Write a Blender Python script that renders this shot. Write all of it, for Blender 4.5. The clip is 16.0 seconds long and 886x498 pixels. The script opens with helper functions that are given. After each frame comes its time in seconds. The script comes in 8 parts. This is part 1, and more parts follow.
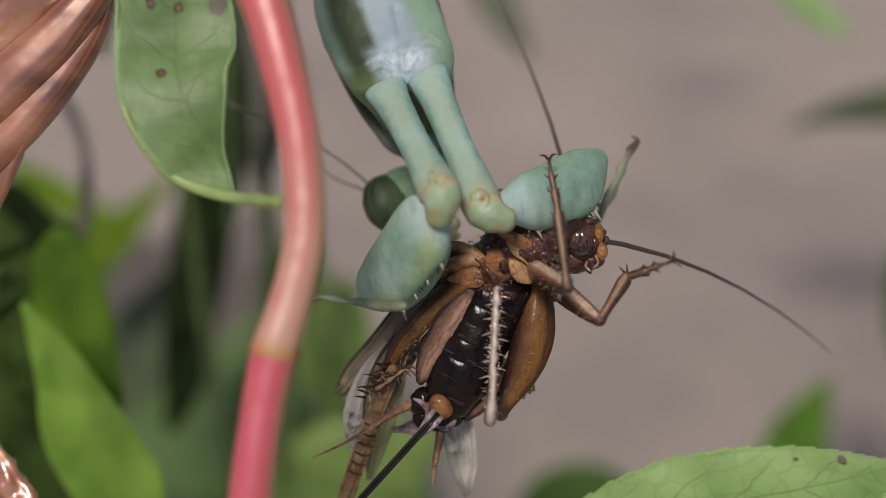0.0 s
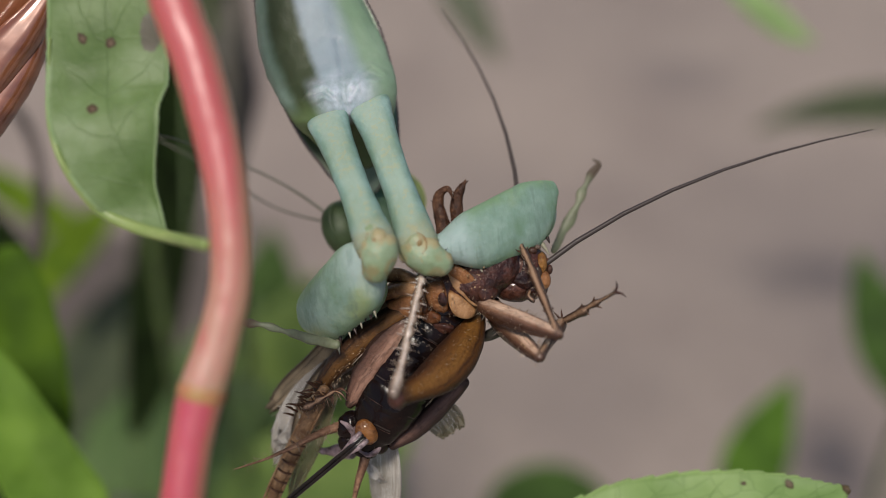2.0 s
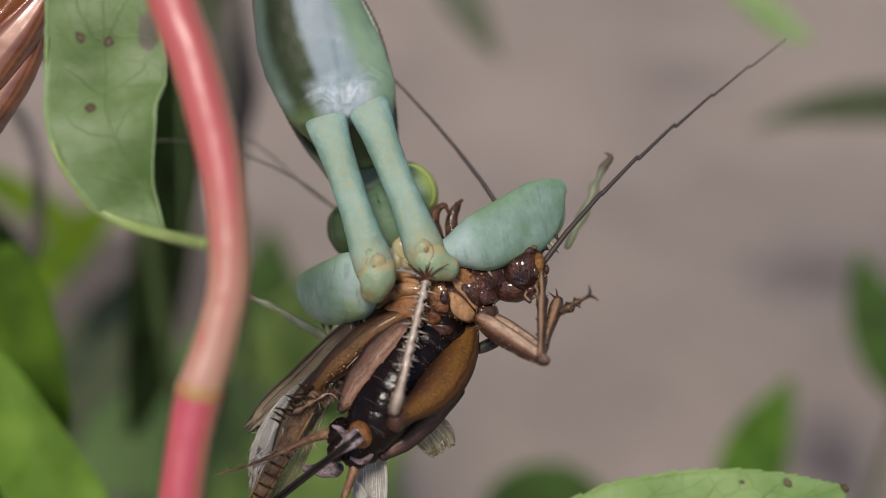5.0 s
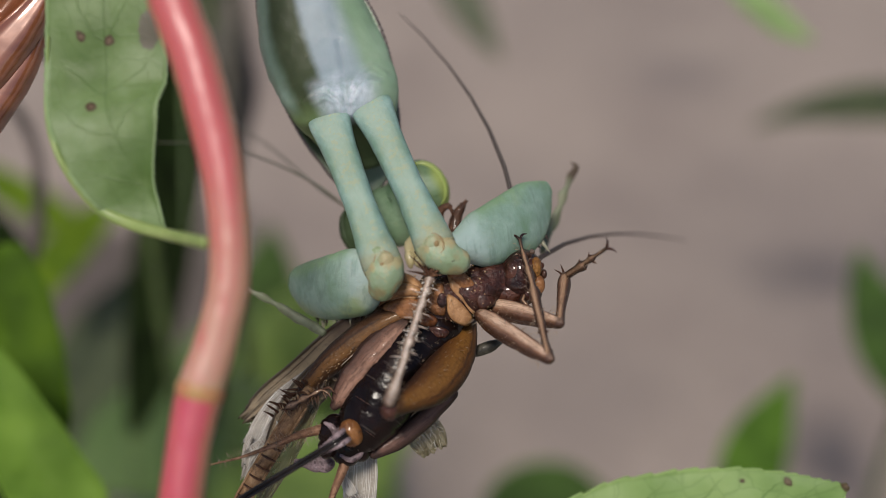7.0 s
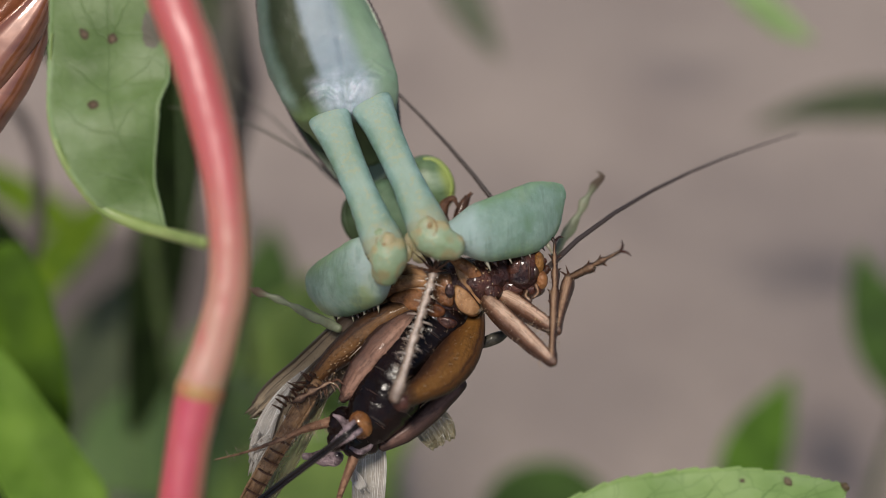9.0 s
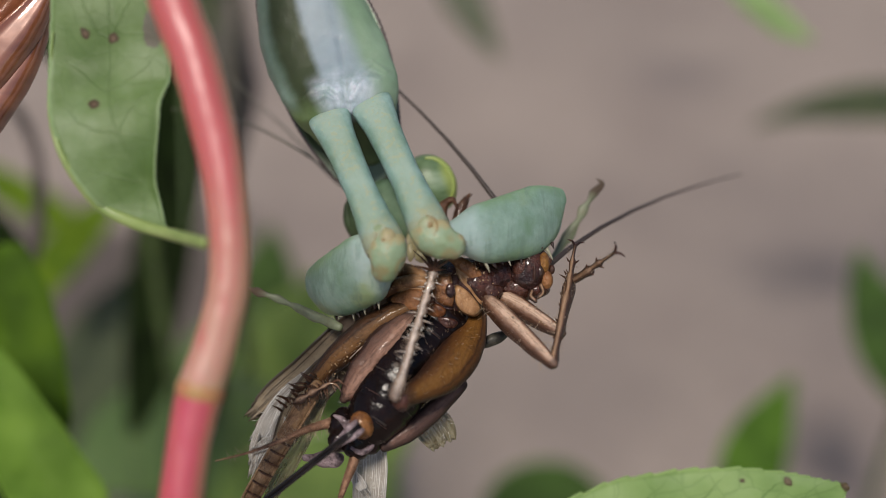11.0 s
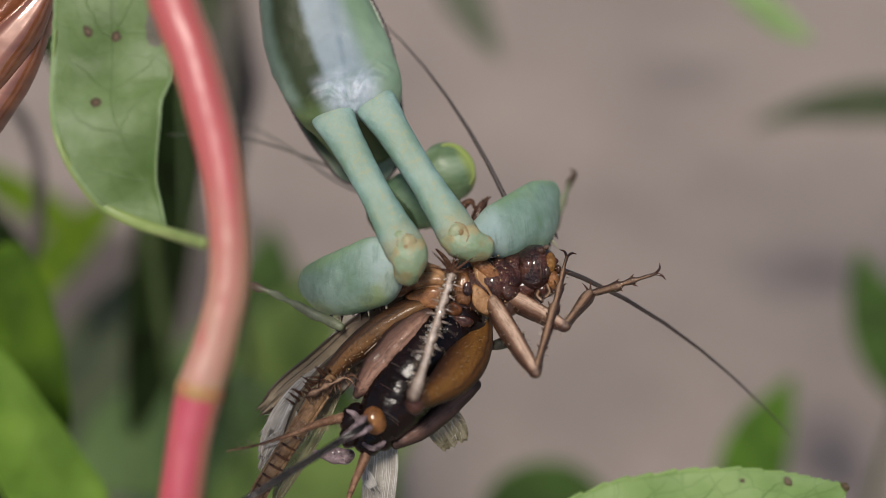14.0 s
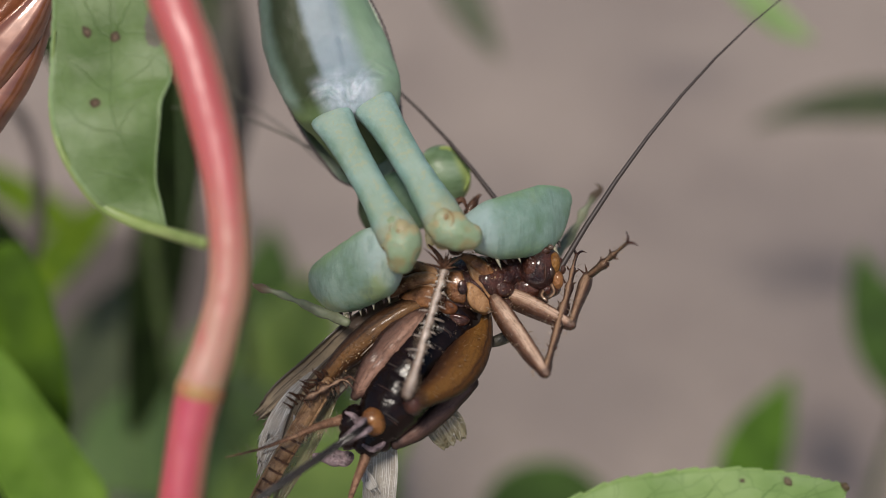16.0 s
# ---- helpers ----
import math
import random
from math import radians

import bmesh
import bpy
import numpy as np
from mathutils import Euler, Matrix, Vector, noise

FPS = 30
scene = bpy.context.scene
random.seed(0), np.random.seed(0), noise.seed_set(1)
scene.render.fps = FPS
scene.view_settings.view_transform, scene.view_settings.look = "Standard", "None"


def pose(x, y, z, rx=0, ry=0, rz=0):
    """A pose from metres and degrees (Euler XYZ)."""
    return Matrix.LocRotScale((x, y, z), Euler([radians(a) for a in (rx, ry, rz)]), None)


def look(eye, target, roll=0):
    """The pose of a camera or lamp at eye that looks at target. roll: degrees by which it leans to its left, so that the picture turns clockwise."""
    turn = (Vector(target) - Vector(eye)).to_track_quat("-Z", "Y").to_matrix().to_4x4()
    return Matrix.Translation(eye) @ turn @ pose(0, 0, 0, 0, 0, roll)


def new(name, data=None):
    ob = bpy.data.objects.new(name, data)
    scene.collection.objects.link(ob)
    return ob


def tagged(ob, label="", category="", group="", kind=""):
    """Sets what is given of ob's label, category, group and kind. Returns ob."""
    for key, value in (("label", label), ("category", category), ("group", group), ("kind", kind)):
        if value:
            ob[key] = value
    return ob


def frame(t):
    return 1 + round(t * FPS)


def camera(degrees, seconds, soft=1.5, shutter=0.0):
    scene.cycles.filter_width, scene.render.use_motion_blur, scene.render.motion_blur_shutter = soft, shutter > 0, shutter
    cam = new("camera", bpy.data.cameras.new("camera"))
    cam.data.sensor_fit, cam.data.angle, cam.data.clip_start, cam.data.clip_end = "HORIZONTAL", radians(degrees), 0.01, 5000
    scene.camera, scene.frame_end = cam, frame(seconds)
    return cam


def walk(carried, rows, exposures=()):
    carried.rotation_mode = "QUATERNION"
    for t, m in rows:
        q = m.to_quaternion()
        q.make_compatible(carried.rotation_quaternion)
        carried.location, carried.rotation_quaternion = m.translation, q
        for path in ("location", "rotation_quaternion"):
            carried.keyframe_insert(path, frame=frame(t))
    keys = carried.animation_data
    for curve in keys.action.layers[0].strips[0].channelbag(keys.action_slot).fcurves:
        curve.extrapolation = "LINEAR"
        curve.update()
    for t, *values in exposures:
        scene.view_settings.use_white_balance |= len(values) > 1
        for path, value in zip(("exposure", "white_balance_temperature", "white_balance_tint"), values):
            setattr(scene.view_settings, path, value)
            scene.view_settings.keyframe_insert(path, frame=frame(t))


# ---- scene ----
# A green mantis hanging head down among leafy stems, eating a brown field cricket.
# Shapes are written in millimetres: x across, y away from the camera, z up, in a space that is tilted
# with the camera's gaze; BASE carries that space into the world, where the soil lies level at z = 0.
TILT = 38.0
BASE = pose(0, 0, 0.24, -TILT)
MM = 0.001

# ---------- camera and its path ----------
cam = camera(40, 16.0, soft=0.6)
cam.data.dof.use_dof = True
cam.data.dof.focus_distance = 0.1042
cam.data.dof.aperture_fstop = 12.0
CAMERA_ROWS = [
    (0, (-3.95, -107, -4.04), 0.76, 0.88),
    (0.3, (-3.85, -107, -4.6), 0.82, 0.865),
    (0.5, (-3.75, -107, -4.93), 0.865, 0.85),
    (0.6, (-2.87, -107, -4.25), 0.765, 0.69),
    (0.7, (-1.97, -107, -3.53), 0.65, 0.5),
    (0.8, (-0.96, -107, -1.97), 0.42, 0.37),
    (0.9, (-0.15, -107, -0.8), 0.24, 0.35),
    (1, (0, -107, -0.4), 0.2, 0.35),
    (1.2, (0, -107, -0.15), 0.19, 0.22),
    (1.5, (0, -107, 0), 0.186, 0.106),
    (2, (0, -107, 0), 0.12, 0.053),
    (2.5, (0, -107, 0), 0.093, 0.027),
    (3, (0, -107, 0), 0.093, 0),
    (4, (0, -107, 0), 0.08, -0.027),
    (6.5, (0, -107, 0), 0.027, 0),
    (7.5, (0, -107, 0), 0, 0),
    (12, (0, -107, 0), 0, 0),
    (16, (0, -107, 0), 0, 0),
]
walk(cam, [(t, BASE @ Matrix.Translation(Vector(e) * MM) @ pose(0, 0, 0, 90 + pitch, 0, yaw)) for t, e, pitch, yaw in CAMERA_ROWS],
     exposures=[(0, 0.0), (16, 0.0)])

# ---------- sky and sun ----------
SUN_ELEVATION, SUN_AZIMUTH = 62.0, 198.0
world = bpy.data.worlds.new("sky")
scene.world = world
world.use_nodes = True
wn = world.node_tree
sky = wn.nodes.new("ShaderNodeTexSky")
sky.sky_type = "NISHITA"
sky.sun_disc = False
sky.sun_elevation = radians(SUN_ELEVATION)
sky.sun_rotation = radians(SUN_AZIMUTH)
wn.nodes["Background"].inputs["Strength"].default_value = 0.08
wn.links.new(sky.outputs["Color"], wn.nodes["Background"].inputs["Color"])
sun = new("sun", bpy.data.lights.new("sun", "SUN"))
sun.data.energy, sun.data.angle, sun.data.color = 2.98, radians(14), (1.0, 0.918, 0.815)
sa, se = radians(SUN_AZIMUTH), radians(SUN_ELEVATION)
sun_dir = Vector((math.sin(sa) * math.cos(se), math.cos(sa) * math.cos(se), math.sin(se)))
sun.matrix_world = look(sun_dir * 3, (0, 0, 0))


def down_to_soil(p):
    """The millimetre point on the soil straight below p."""
    w = BASE @ (Vector(p) * MM)
    w.z = 0.0
    return (BASE.inverted() @ w) / MM


# ---------- materials ----------
class Mat:
    """Small helper round a node material."""

    def __init__(self, name, rough=0.5, spec=0.5, sss=0.0, sss_radius=(1, 1, 1), trans=0.0, coat=0.0):
        self.m = bpy.data.materials.new(name)
        self.m.use_nodes = True
        self.t = self.m.node_tree
        self.b = self.t.nodes["Principled BSDF"]
        self.b.inputs["Roughness"].default_value = rough
        self.b.inputs["Specular IOR Level"].default_value = spec
        self.b.inputs["Coat Weight"].default_value = coat
        self.b.inputs["Coat Roughness"].default_value = 0.12
        if sss:
            self.b.inputs["Subsurface Weight"].default_value = sss
            self.b.inputs["Subsurface Radius"].default_value = sss_radius
            self.b.inputs["Subsurface Scale"].default_value = 0.0008
        self.uv = self.t.nodes.new("ShaderNodeUVMap").outputs[0]
        self.co = self.t.nodes.new("ShaderNodeTexCoord").outputs["Object"]
        self.height = None

    def link(self, a, b):
        self.t.links.new(a, b)

    def math(self, op, a, b=None, c=None, clamp=False):
        n = self.t.nodes.new("ShaderNodeMath")
        n.operation, n.use_clamp = op, clamp
        for i, v in enumerate((a, b, c)):
            if v is None:
                continue
            if isinstance(v, (int, float)):
                n.inputs[i].default_value = v
            else:
                self.link(v, n.inputs[i])
        return n.outputs[0]

    def step(self, v, lo, hi):
        n = self.t.nodes.new("ShaderNodeMapRange")
        n.interpolation_type = "SMOOTHSTEP"
        n.inputs["From Min"].default_value, n.inputs["From Max"].default_value = lo, hi
        self.link(v, n.inputs["Value"])
        return n.outputs["Result"]

    def split(self, v):
        n = self.t.nodes.new("ShaderNodeSeparateXYZ")
        self.link(v, n.inputs[0])
        return n.outputs

    def join(self, x, y, z=0.0):
        n = self.t.nodes.new("ShaderNodeCombineXYZ")
        for i, v in enumerate((x, y, z)):
            if isinstance(v, (int, float)):
                n.inputs[i].default_value = v
            else:
                self.link(v, n.inputs[i])
        return n.outputs[0]

    def noise(self, scale, detail=4.0, rough=0.55, co=None, stretch=None):
        n = self.t.nodes.new("ShaderNodeTexNoise")
        n.inputs["Scale"].default_value, n.inputs["Detail"].default_value, n.inputs["Roughness"].default_value = scale, detail, rough
        co = co or self.co
        if stretch:
            mp = self.t.nodes.new("ShaderNodeMapping")
            mp.inputs["Scale"].default_value = stretch
            self.link(co, mp.inputs["Vector"])
            co = mp.outputs[0]
        self.link(co, n.inputs["Vector"])
        return n.outputs["Fac"]

    def cells(self, scale, co=None, feature="DISTANCE_TO_EDGE"):
        n = self.t.nodes.new("ShaderNodeTexVoronoi")
        n.feature = feature
        n.inputs["Scale"].default_value = scale
        self.link(co or self.co, n.inputs["Vector"])
        return n.outputs["Distance"]

    def ramp(self, fac, *stops):
        n = self.t.nodes.new("ShaderNodeValToRGB")
        e = n.color_ramp.elements
        while len(e) < len(stops):
            e.new(0.5)
        for el, (p, c) in zip(e, stops):
            el.position, el.color = p, (*c, 1)
        self.link(fac, n.inputs["Fac"])
        return n.outputs["Color"]

    def mix(self, fac, a, b, blend="MIX"):
        n = self.t.nodes.new("ShaderNodeMix")
        n.data_type, n.blend_type = "RGBA", blend
        for sock, v in ((n.inputs[0], fac), (n.inputs[6], a), (n.inputs[7], b)):
            if isinstance(v, (int, float)):
                sock.default_value = v
            elif isinstance(v, tuple):
                sock.default_value = (*v, 1)
            else:
                self.link(v, sock)
        return n.outputs[2]

    def colour(self, c):
        if isinstance(c, tuple):
            self.b.inputs["Base Color"].default_value = (*c, 1)
        else:
            self.link(c, self.b.inputs["Base Color"])
        return self

    def rough(self, v):
        self.link(v, self.b.inputs["Roughness"])
        return self

    def bump(self, h, dist, strength=1.0):
        n = self.t.nodes.new("ShaderNodeBump")
        n.inputs["Strength"].default_value, n.inputs["Distance"].default_value = strength, dist * MM
        self.link(h, n.inputs["Height"])
        if self.height:
            self.link(self.height, n.inputs["Normal"])
        self.height = n.outputs[0]
        self.link(self.height, self.b.inputs["Normal"])
        return self

    def sheer(self, weight, tint):
        """Adds light that passes through a thin sheet."""
        n = self.t.nodes.new("ShaderNodeBsdfTranslucent")
        if isinstance(tint, tuple):
            n.inputs["Color"].default_value = (*tint, 1)
        else:
            self.link(tint, n.inputs["Color"])
        mx = self.t.nodes.new("ShaderNodeMixShader")
        mx.inputs[0].default_value = weight
        self.link(self.b.outputs[0], mx.inputs[1])
        self.link(n.outputs[0], mx.inputs[2])
        self.link(mx.outputs[0], self.t.nodes["Material Output"].inputs["Surface"])
        return self

    def clear(self, weight):
        """Lets the view through by a share, as thin membrane does."""
        out = self.t.nodes["Material Output"].inputs["Surface"]
        now = out.links[0].from_socket
        n = self.t.nodes.new("ShaderNodeBsdfTransparent")
        mx = self.t.nodes.new("ShaderNodeMixShader")
        if isinstance(weight, float):
            mx.inputs[0].default_value = weight
        else:
            self.link(weight, mx.inputs[0])
        self.link(now, mx.inputs[1])
        self.link(n.outputs[0], mx.inputs[2])
        self.link(mx.outputs[0], out)
        return self


def mantis_skin(name, light, mid, dark, rough=0.55, speck=0.5, patch=None, fibre=(1, 1, 1), root=None, crest=None, rings=None, relief=1.0):
    k = Mat(name, rough=rough, spec=0.3, sss=0.12, sss_radius=(0.6, 1.0, 0.8))
    soft = k.noise(230, 5, 0.6)
    base = k.ramp(soft, (0.36, dark), (0.50, mid), (0.64, light))
    streak = k.noise(900, 4, 0.65, stretch=fibre)
    base = k.mix(k.math("MULTIPLY", k.step(streak, 0.5, 0.75), 0.16), base, tuple(min(1, c * 1.25 + 0.03) for c in light))
    base = k.mix(k.math("MULTIPLY", k.step(streak, 0.46, 0.28), 0.14), base, tuple(c * 0.75 for c in dark))
    if root:
        u, v, _ = k.split(k.uv)
        wob = k.math("MULTIPLY_ADD", k.noise(200, 4, 0.55), 0.24, k.math("SUBTRACT", v, 0.12))
        rim = k.step(k.math("ABSOLUTE", k.math("SUBTRACT", wob, 0.25)), 0.09, 0.20)
        base = k.mix(k.math("MULTIPLY", rim, 0.75), base, (0.21, 0.33, 0.17))
        yellow = k.math("MULTIPLY", k.step(k.math("ABSOLUTE", k.math("SUBTRACT", wob, 0.40)), 0.10, 0.02), k.step(k.noise(150, 3), 0.45, 0.62))
        base = k.mix(k.math("MULTIPLY", yellow, 0.75), base, (0.31, 0.38, 0.17))
        uu = k.math("MULTIPLY_ADD", k.noise(200, 4), 0.3, k.math("SUBTRACT", u, 0.15))
        base = k.mix(k.math("MULTIPLY", k.step(uu, 0.32, 0.16), 0.6), base, root)
        crease = k.noise(300, 5, 0.65, stretch=(3.5, 1, 0.6))
        base = k.mix(k.math("MULTIPLY", k.step(crease, 0.52, 0.66), 0.5), base, tuple(0.72 * c for c in mid))
    if crest:
        u, v, _ = k.split(k.uv)
        off = k.math("ABSOLUTE", k.math("SUBTRACT", k.math("MULTIPLY_ADD", k.noise(300, 4), 0.16, v), 0.33))
        base = k.mix(k.math("MULTIPLY", k.step(off, 0.15, 0.03), 0.6), base, crest)
        lines = k.noise(1.0, 5, 0.6, co=k.join(k.math("MULTIPLY", u, 7.0), k.math("MULTIPLY_ADD", k.noise(260, 3), 2.0, k.math("MULTIPLY", v, 12.0)), 0.0))
        base = k.mix(k.math("MULTIPLY", k.step(lines, 0.48, 0.74), 0.2), base, tuple(0.82 * c for c in dark))
        base = k.mix(k.math("MULTIPLY", k.step(k.math("MULTIPLY_ADD", k.noise(420, 4), 0.6, u), 1.05, 1.28), 0.55), base, (0.31, 0.28, 0.15))
        ring = k.math("MULTIPLY_ADD", k.noise(1500, 3), 0.12, k.cells(420, feature="F1"))
        base = k.mix(k.math("MULTIPLY", k.math("MULTIPLY", k.step(ring, 0.20, 0.08), k.step(u, 0.80, 0.88)), 0.7), base, (0.27, 0.17, 0.07))
        grit = k.math("MULTIPLY", k.step(off, 0.12, 0.04), k.step(k.noise(1700, 3, 0.6), 0.52, 0.64))
        base = k.mix(k.math("MULTIPLY", grit, 0.28), base, (0.44, 0.38, 0.17))
    if rings:
        f1 = k.math("MULTIPLY_ADD", k.noise(1500, 3), 0.12, k.cells(420, feature="F1"))
        base = k.mix(k.math("MULTIPLY", k.step(k.math("ABSOLUTE", k.math("SUBTRACT", f1, 0.33)), 0.16, 0.0), 0.45), base, rings)
        base = k.mix(k.math("MULTIPLY", k.step(f1, 0.16, 0.06), 0.6), base, tuple(0.7 * c for c in rings))
        k.bump(f1, 0.35, 0.5)
    dots = k.step(k.cells(1900, feature="F1"), 0.30, 0.16)
    some = k.step(k.noise(300, 3), 0.50, 0.62)
    base = k.mix(k.math("MULTIPLY", k.math("MULTIPLY", dots, some), speck), base, (0.46, 0.42, 0.20))
    if patch:
        blot = k.noise(430, 4, 0.6)
        base = k.mix(k.math("MULTIPLY", k.step(blot, 0.46, 0.64), 0.65), base, patch)
        base = k.mix(k.math("MULTIPLY", k.step(blot, 0.64, 0.76), 0.5), base, tuple(c * 0.5 for c in patch))
    k.colour(base)
    k.bump(k.noise(3200, 3), 0.06 * relief, 0.8).bump(k.noise(1300, 3), 0.08 * relief, 0.6).bump(k.noise(420, 3, 0.5), 0.16 * relief, 0.6)
    k.rough(k.math("MULTIPLY_ADD", k.noise(700, 3), 0.3, rough - 0.12))
    return k.m


M_COXA = mantis_skin("mantis_coxa_green", (0.285, 0.412, 0.375), (0.21, 0.33, 0.288), (0.165, 0.268, 0.20), speck=0.3, relief=1.1, fibre=(1, 1, 1), crest=(0.35, 0.43, 0.335))
M_FEMUR = mantis_skin("mantis_femur_teal", (0.29, 0.40, 0.335), (0.208, 0.312, 0.248), (0.150, 0.248, 0.158), rough=0.46, speck=0.1, fibre=(2.2, 1, 0.5), root=(0.42, 0.52, 0.51), relief=0.9)
M_KNEE = mantis_skin("mantis_joint_mottled", (0.31, 0.40, 0.28), (0.255, 0.335, 0.20), (0.21, 0.27, 0.13), rough=0.45, patch=(0.40, 0.27, 0.11), rings=(0.34, 0.20, 0.075))
M_BOSS = mantis_skin("mantis_joint_boss", (0.34, 0.40, 0.29), (0.29, 0.35, 0.20), (0.32, 0.27, 0.13), rough=0.4, patch=(0.36, 0.25, 0.10))
M_HEAD = mantis_skin("mantis_head_green", (0.20, 0.30, 0.18), (0.13, 0.22, 0.12), (0.08, 0.15, 0.07), speck=0.1)

# grey-blue sky reflection and dark left side are put into the colour
k = Mat("mantis_body_painted_sheen", rough=0.5, spec=0.4, sss=0.15, sss_radius=(0.6, 1.0, 0.8))
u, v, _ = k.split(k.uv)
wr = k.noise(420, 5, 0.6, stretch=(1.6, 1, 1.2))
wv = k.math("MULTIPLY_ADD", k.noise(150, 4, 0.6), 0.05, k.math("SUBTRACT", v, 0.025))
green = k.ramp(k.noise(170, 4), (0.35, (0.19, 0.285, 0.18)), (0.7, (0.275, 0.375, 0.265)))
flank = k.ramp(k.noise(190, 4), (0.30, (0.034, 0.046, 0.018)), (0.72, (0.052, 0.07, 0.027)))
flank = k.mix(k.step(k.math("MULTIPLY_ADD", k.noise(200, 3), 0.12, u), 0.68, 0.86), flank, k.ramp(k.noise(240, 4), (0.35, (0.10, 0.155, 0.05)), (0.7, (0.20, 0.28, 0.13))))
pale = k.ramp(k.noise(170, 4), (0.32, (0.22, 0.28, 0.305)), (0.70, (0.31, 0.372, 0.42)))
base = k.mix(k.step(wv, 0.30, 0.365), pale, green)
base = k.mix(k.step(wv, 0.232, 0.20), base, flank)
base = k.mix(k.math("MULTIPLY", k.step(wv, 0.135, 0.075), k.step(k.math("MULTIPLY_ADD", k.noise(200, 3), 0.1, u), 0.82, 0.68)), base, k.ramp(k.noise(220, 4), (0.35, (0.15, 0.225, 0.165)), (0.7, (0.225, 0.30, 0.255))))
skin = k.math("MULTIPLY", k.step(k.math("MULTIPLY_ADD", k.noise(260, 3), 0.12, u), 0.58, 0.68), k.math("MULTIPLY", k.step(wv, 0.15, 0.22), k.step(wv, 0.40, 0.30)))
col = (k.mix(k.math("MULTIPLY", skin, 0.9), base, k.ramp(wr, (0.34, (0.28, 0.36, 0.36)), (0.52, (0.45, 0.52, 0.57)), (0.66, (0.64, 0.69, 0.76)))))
# body end between the leg bases, painted dark like the gap
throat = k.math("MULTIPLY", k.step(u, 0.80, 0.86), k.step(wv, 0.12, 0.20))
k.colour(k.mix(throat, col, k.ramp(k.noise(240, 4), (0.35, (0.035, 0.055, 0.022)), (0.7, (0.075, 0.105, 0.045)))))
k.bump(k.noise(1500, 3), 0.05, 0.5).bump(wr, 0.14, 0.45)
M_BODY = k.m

k = Mat("mantis_shield", rough=0.4, sss=0.12)
u, v, _ = k.split(k.uv)
edge = k.step(k.math("MULTIPLY_ADD", k.noise(300, 3), 0.04, k.math("ABSOLUTE", v)), 0.975, 1.01)
# left inside coloured dark as if shaded, right flange coloured as if lit
base = k.ramp(k.noise(220, 4), (0.3, (0.05, 0.07, 0.028)), (0.6, (0.085, 0.115, 0.05)), (0.8, (0.12, 0.16, 0.08)))
wv = k.math("MULTIPLY_ADD", k.noise(200, 3), 0.10, k.math("SUBTRACT", v, 0.05))
flange = k.math("MAXIMUM", k.math("MULTIPLY", k.step(wv, 0.90, 0.97), 0.2), k.step(wv, -0.05, -0.25))
base = k.mix(flange, base, k.ramp(k.noise(260, 4), (0.35, (0.21, 0.32, 0.21)), (0.7, (0.31, 0.43, 0.30))))
base = k.mix(k.step(k.math("MULTIPLY_ADD", k.noise(200, 3), 0.08, u), 0.72, 0.84), base, k.ramp(k.noise(260, 4), (0.35, (0.20, 0.27, 0.18)), (0.7, (0.36, 0.38, 0.32))))
k.colour(k.mix(edge, base, k.ramp(k.noise(160, 3), (0.4, (0.045, 0.028, 0.026)), (0.65, (0.18, 0.14, 0.13))))).bump(k.noise(1800, 3), 0.06, 0.5)
M_SHIELD = k.m

k = Mat("mantis_eye", rough=0.4, spec=0.4, sss=0.15)
x, y, z = k.split(k.co)
base = k.ramp(k.noise(260, 4, 0.6, stretch=(0.6, 1, 2.2)), (0.38, (0.10, 0.16, 0.075)), (0.50, (0.17, 0.25, 0.14)), (0.64, (0.25, 0.33, 0.22)))
band = k.step(k.math("MULTIPLY_ADD", k.noise(400, 3), 0.0008, k.math("MULTIPLY_ADD", z, 0.25, x)), 0.0010, 0.0021)
k.colour(k.mix(k.math("MULTIPLY", band, 0.9), base, k.ramp(k.noise(300, 4), (0.35, (0.20, 0.27, 0.05)), (0.65, (0.36, 0.42, 0.11))))).bump(k.cells(5200), 0.02, 0.4)
M_EYE = k.m
# darker copy of the eye green: shade painted onto the left eye
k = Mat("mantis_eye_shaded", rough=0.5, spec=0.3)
M_EYE_SHADE = k.colour(k.ramp(k.noise(300, 3), (0.35, (0.02, 0.035, 0.012)), (0.65, (0.06, 0.09, 0.04)))).bump(k.cells(5200), 0.02, 0.4).m
M_RIM = Mat("eye_rim_yellow", rough=0.3, sss=0.2).colour((0.27, 0.34, 0.085)).m
M_SPOT = Mat("brown_spot", rough=0.5).colour((0.25, 0.17, 0.07)).m
k = Mat("mantis_tarsus", rough=0.5)
u, v, _ = k.split(k.uv)
M_TARSUS = k.colour(k.mix(k.step(k.math("MULTIPLY_ADD", k.noise(400, 3), 0.2, u), 0.68, 0.86), k.ramp(k.noise(500, 3), (0.35, (0.10, 0.105, 0.058)), (0.52, (0.16, 0.18, 0.105)), (0.75, (0.17, 0.145, 0.09))), (0.075, 0.05, 0.03))).m
M_SPINE_PALE = Mat("spine_pale", rough=0.35, sss=0.1).colour((0.30, 0.28, 0.20)).m
M_SPINE_DARK = Mat("spine_dark", rough=0.35).colour((0.035, 0.02, 0.015)).m
M_FEELER = Mat("feeler_dark", rough=0.5).colour((0.045, 0.032, 0.028)).m
M_FEELER_G = Mat("feeler_grey_green", rough=0.5).colour((0.16, 0.15, 0.11)).m
# for the small balls that imitate wet glints
M_GLINT = Mat("glint_pale", rough=0.12, coat=0.8, sss=0.1).colour((0.40, 0.27, 0.15)).m
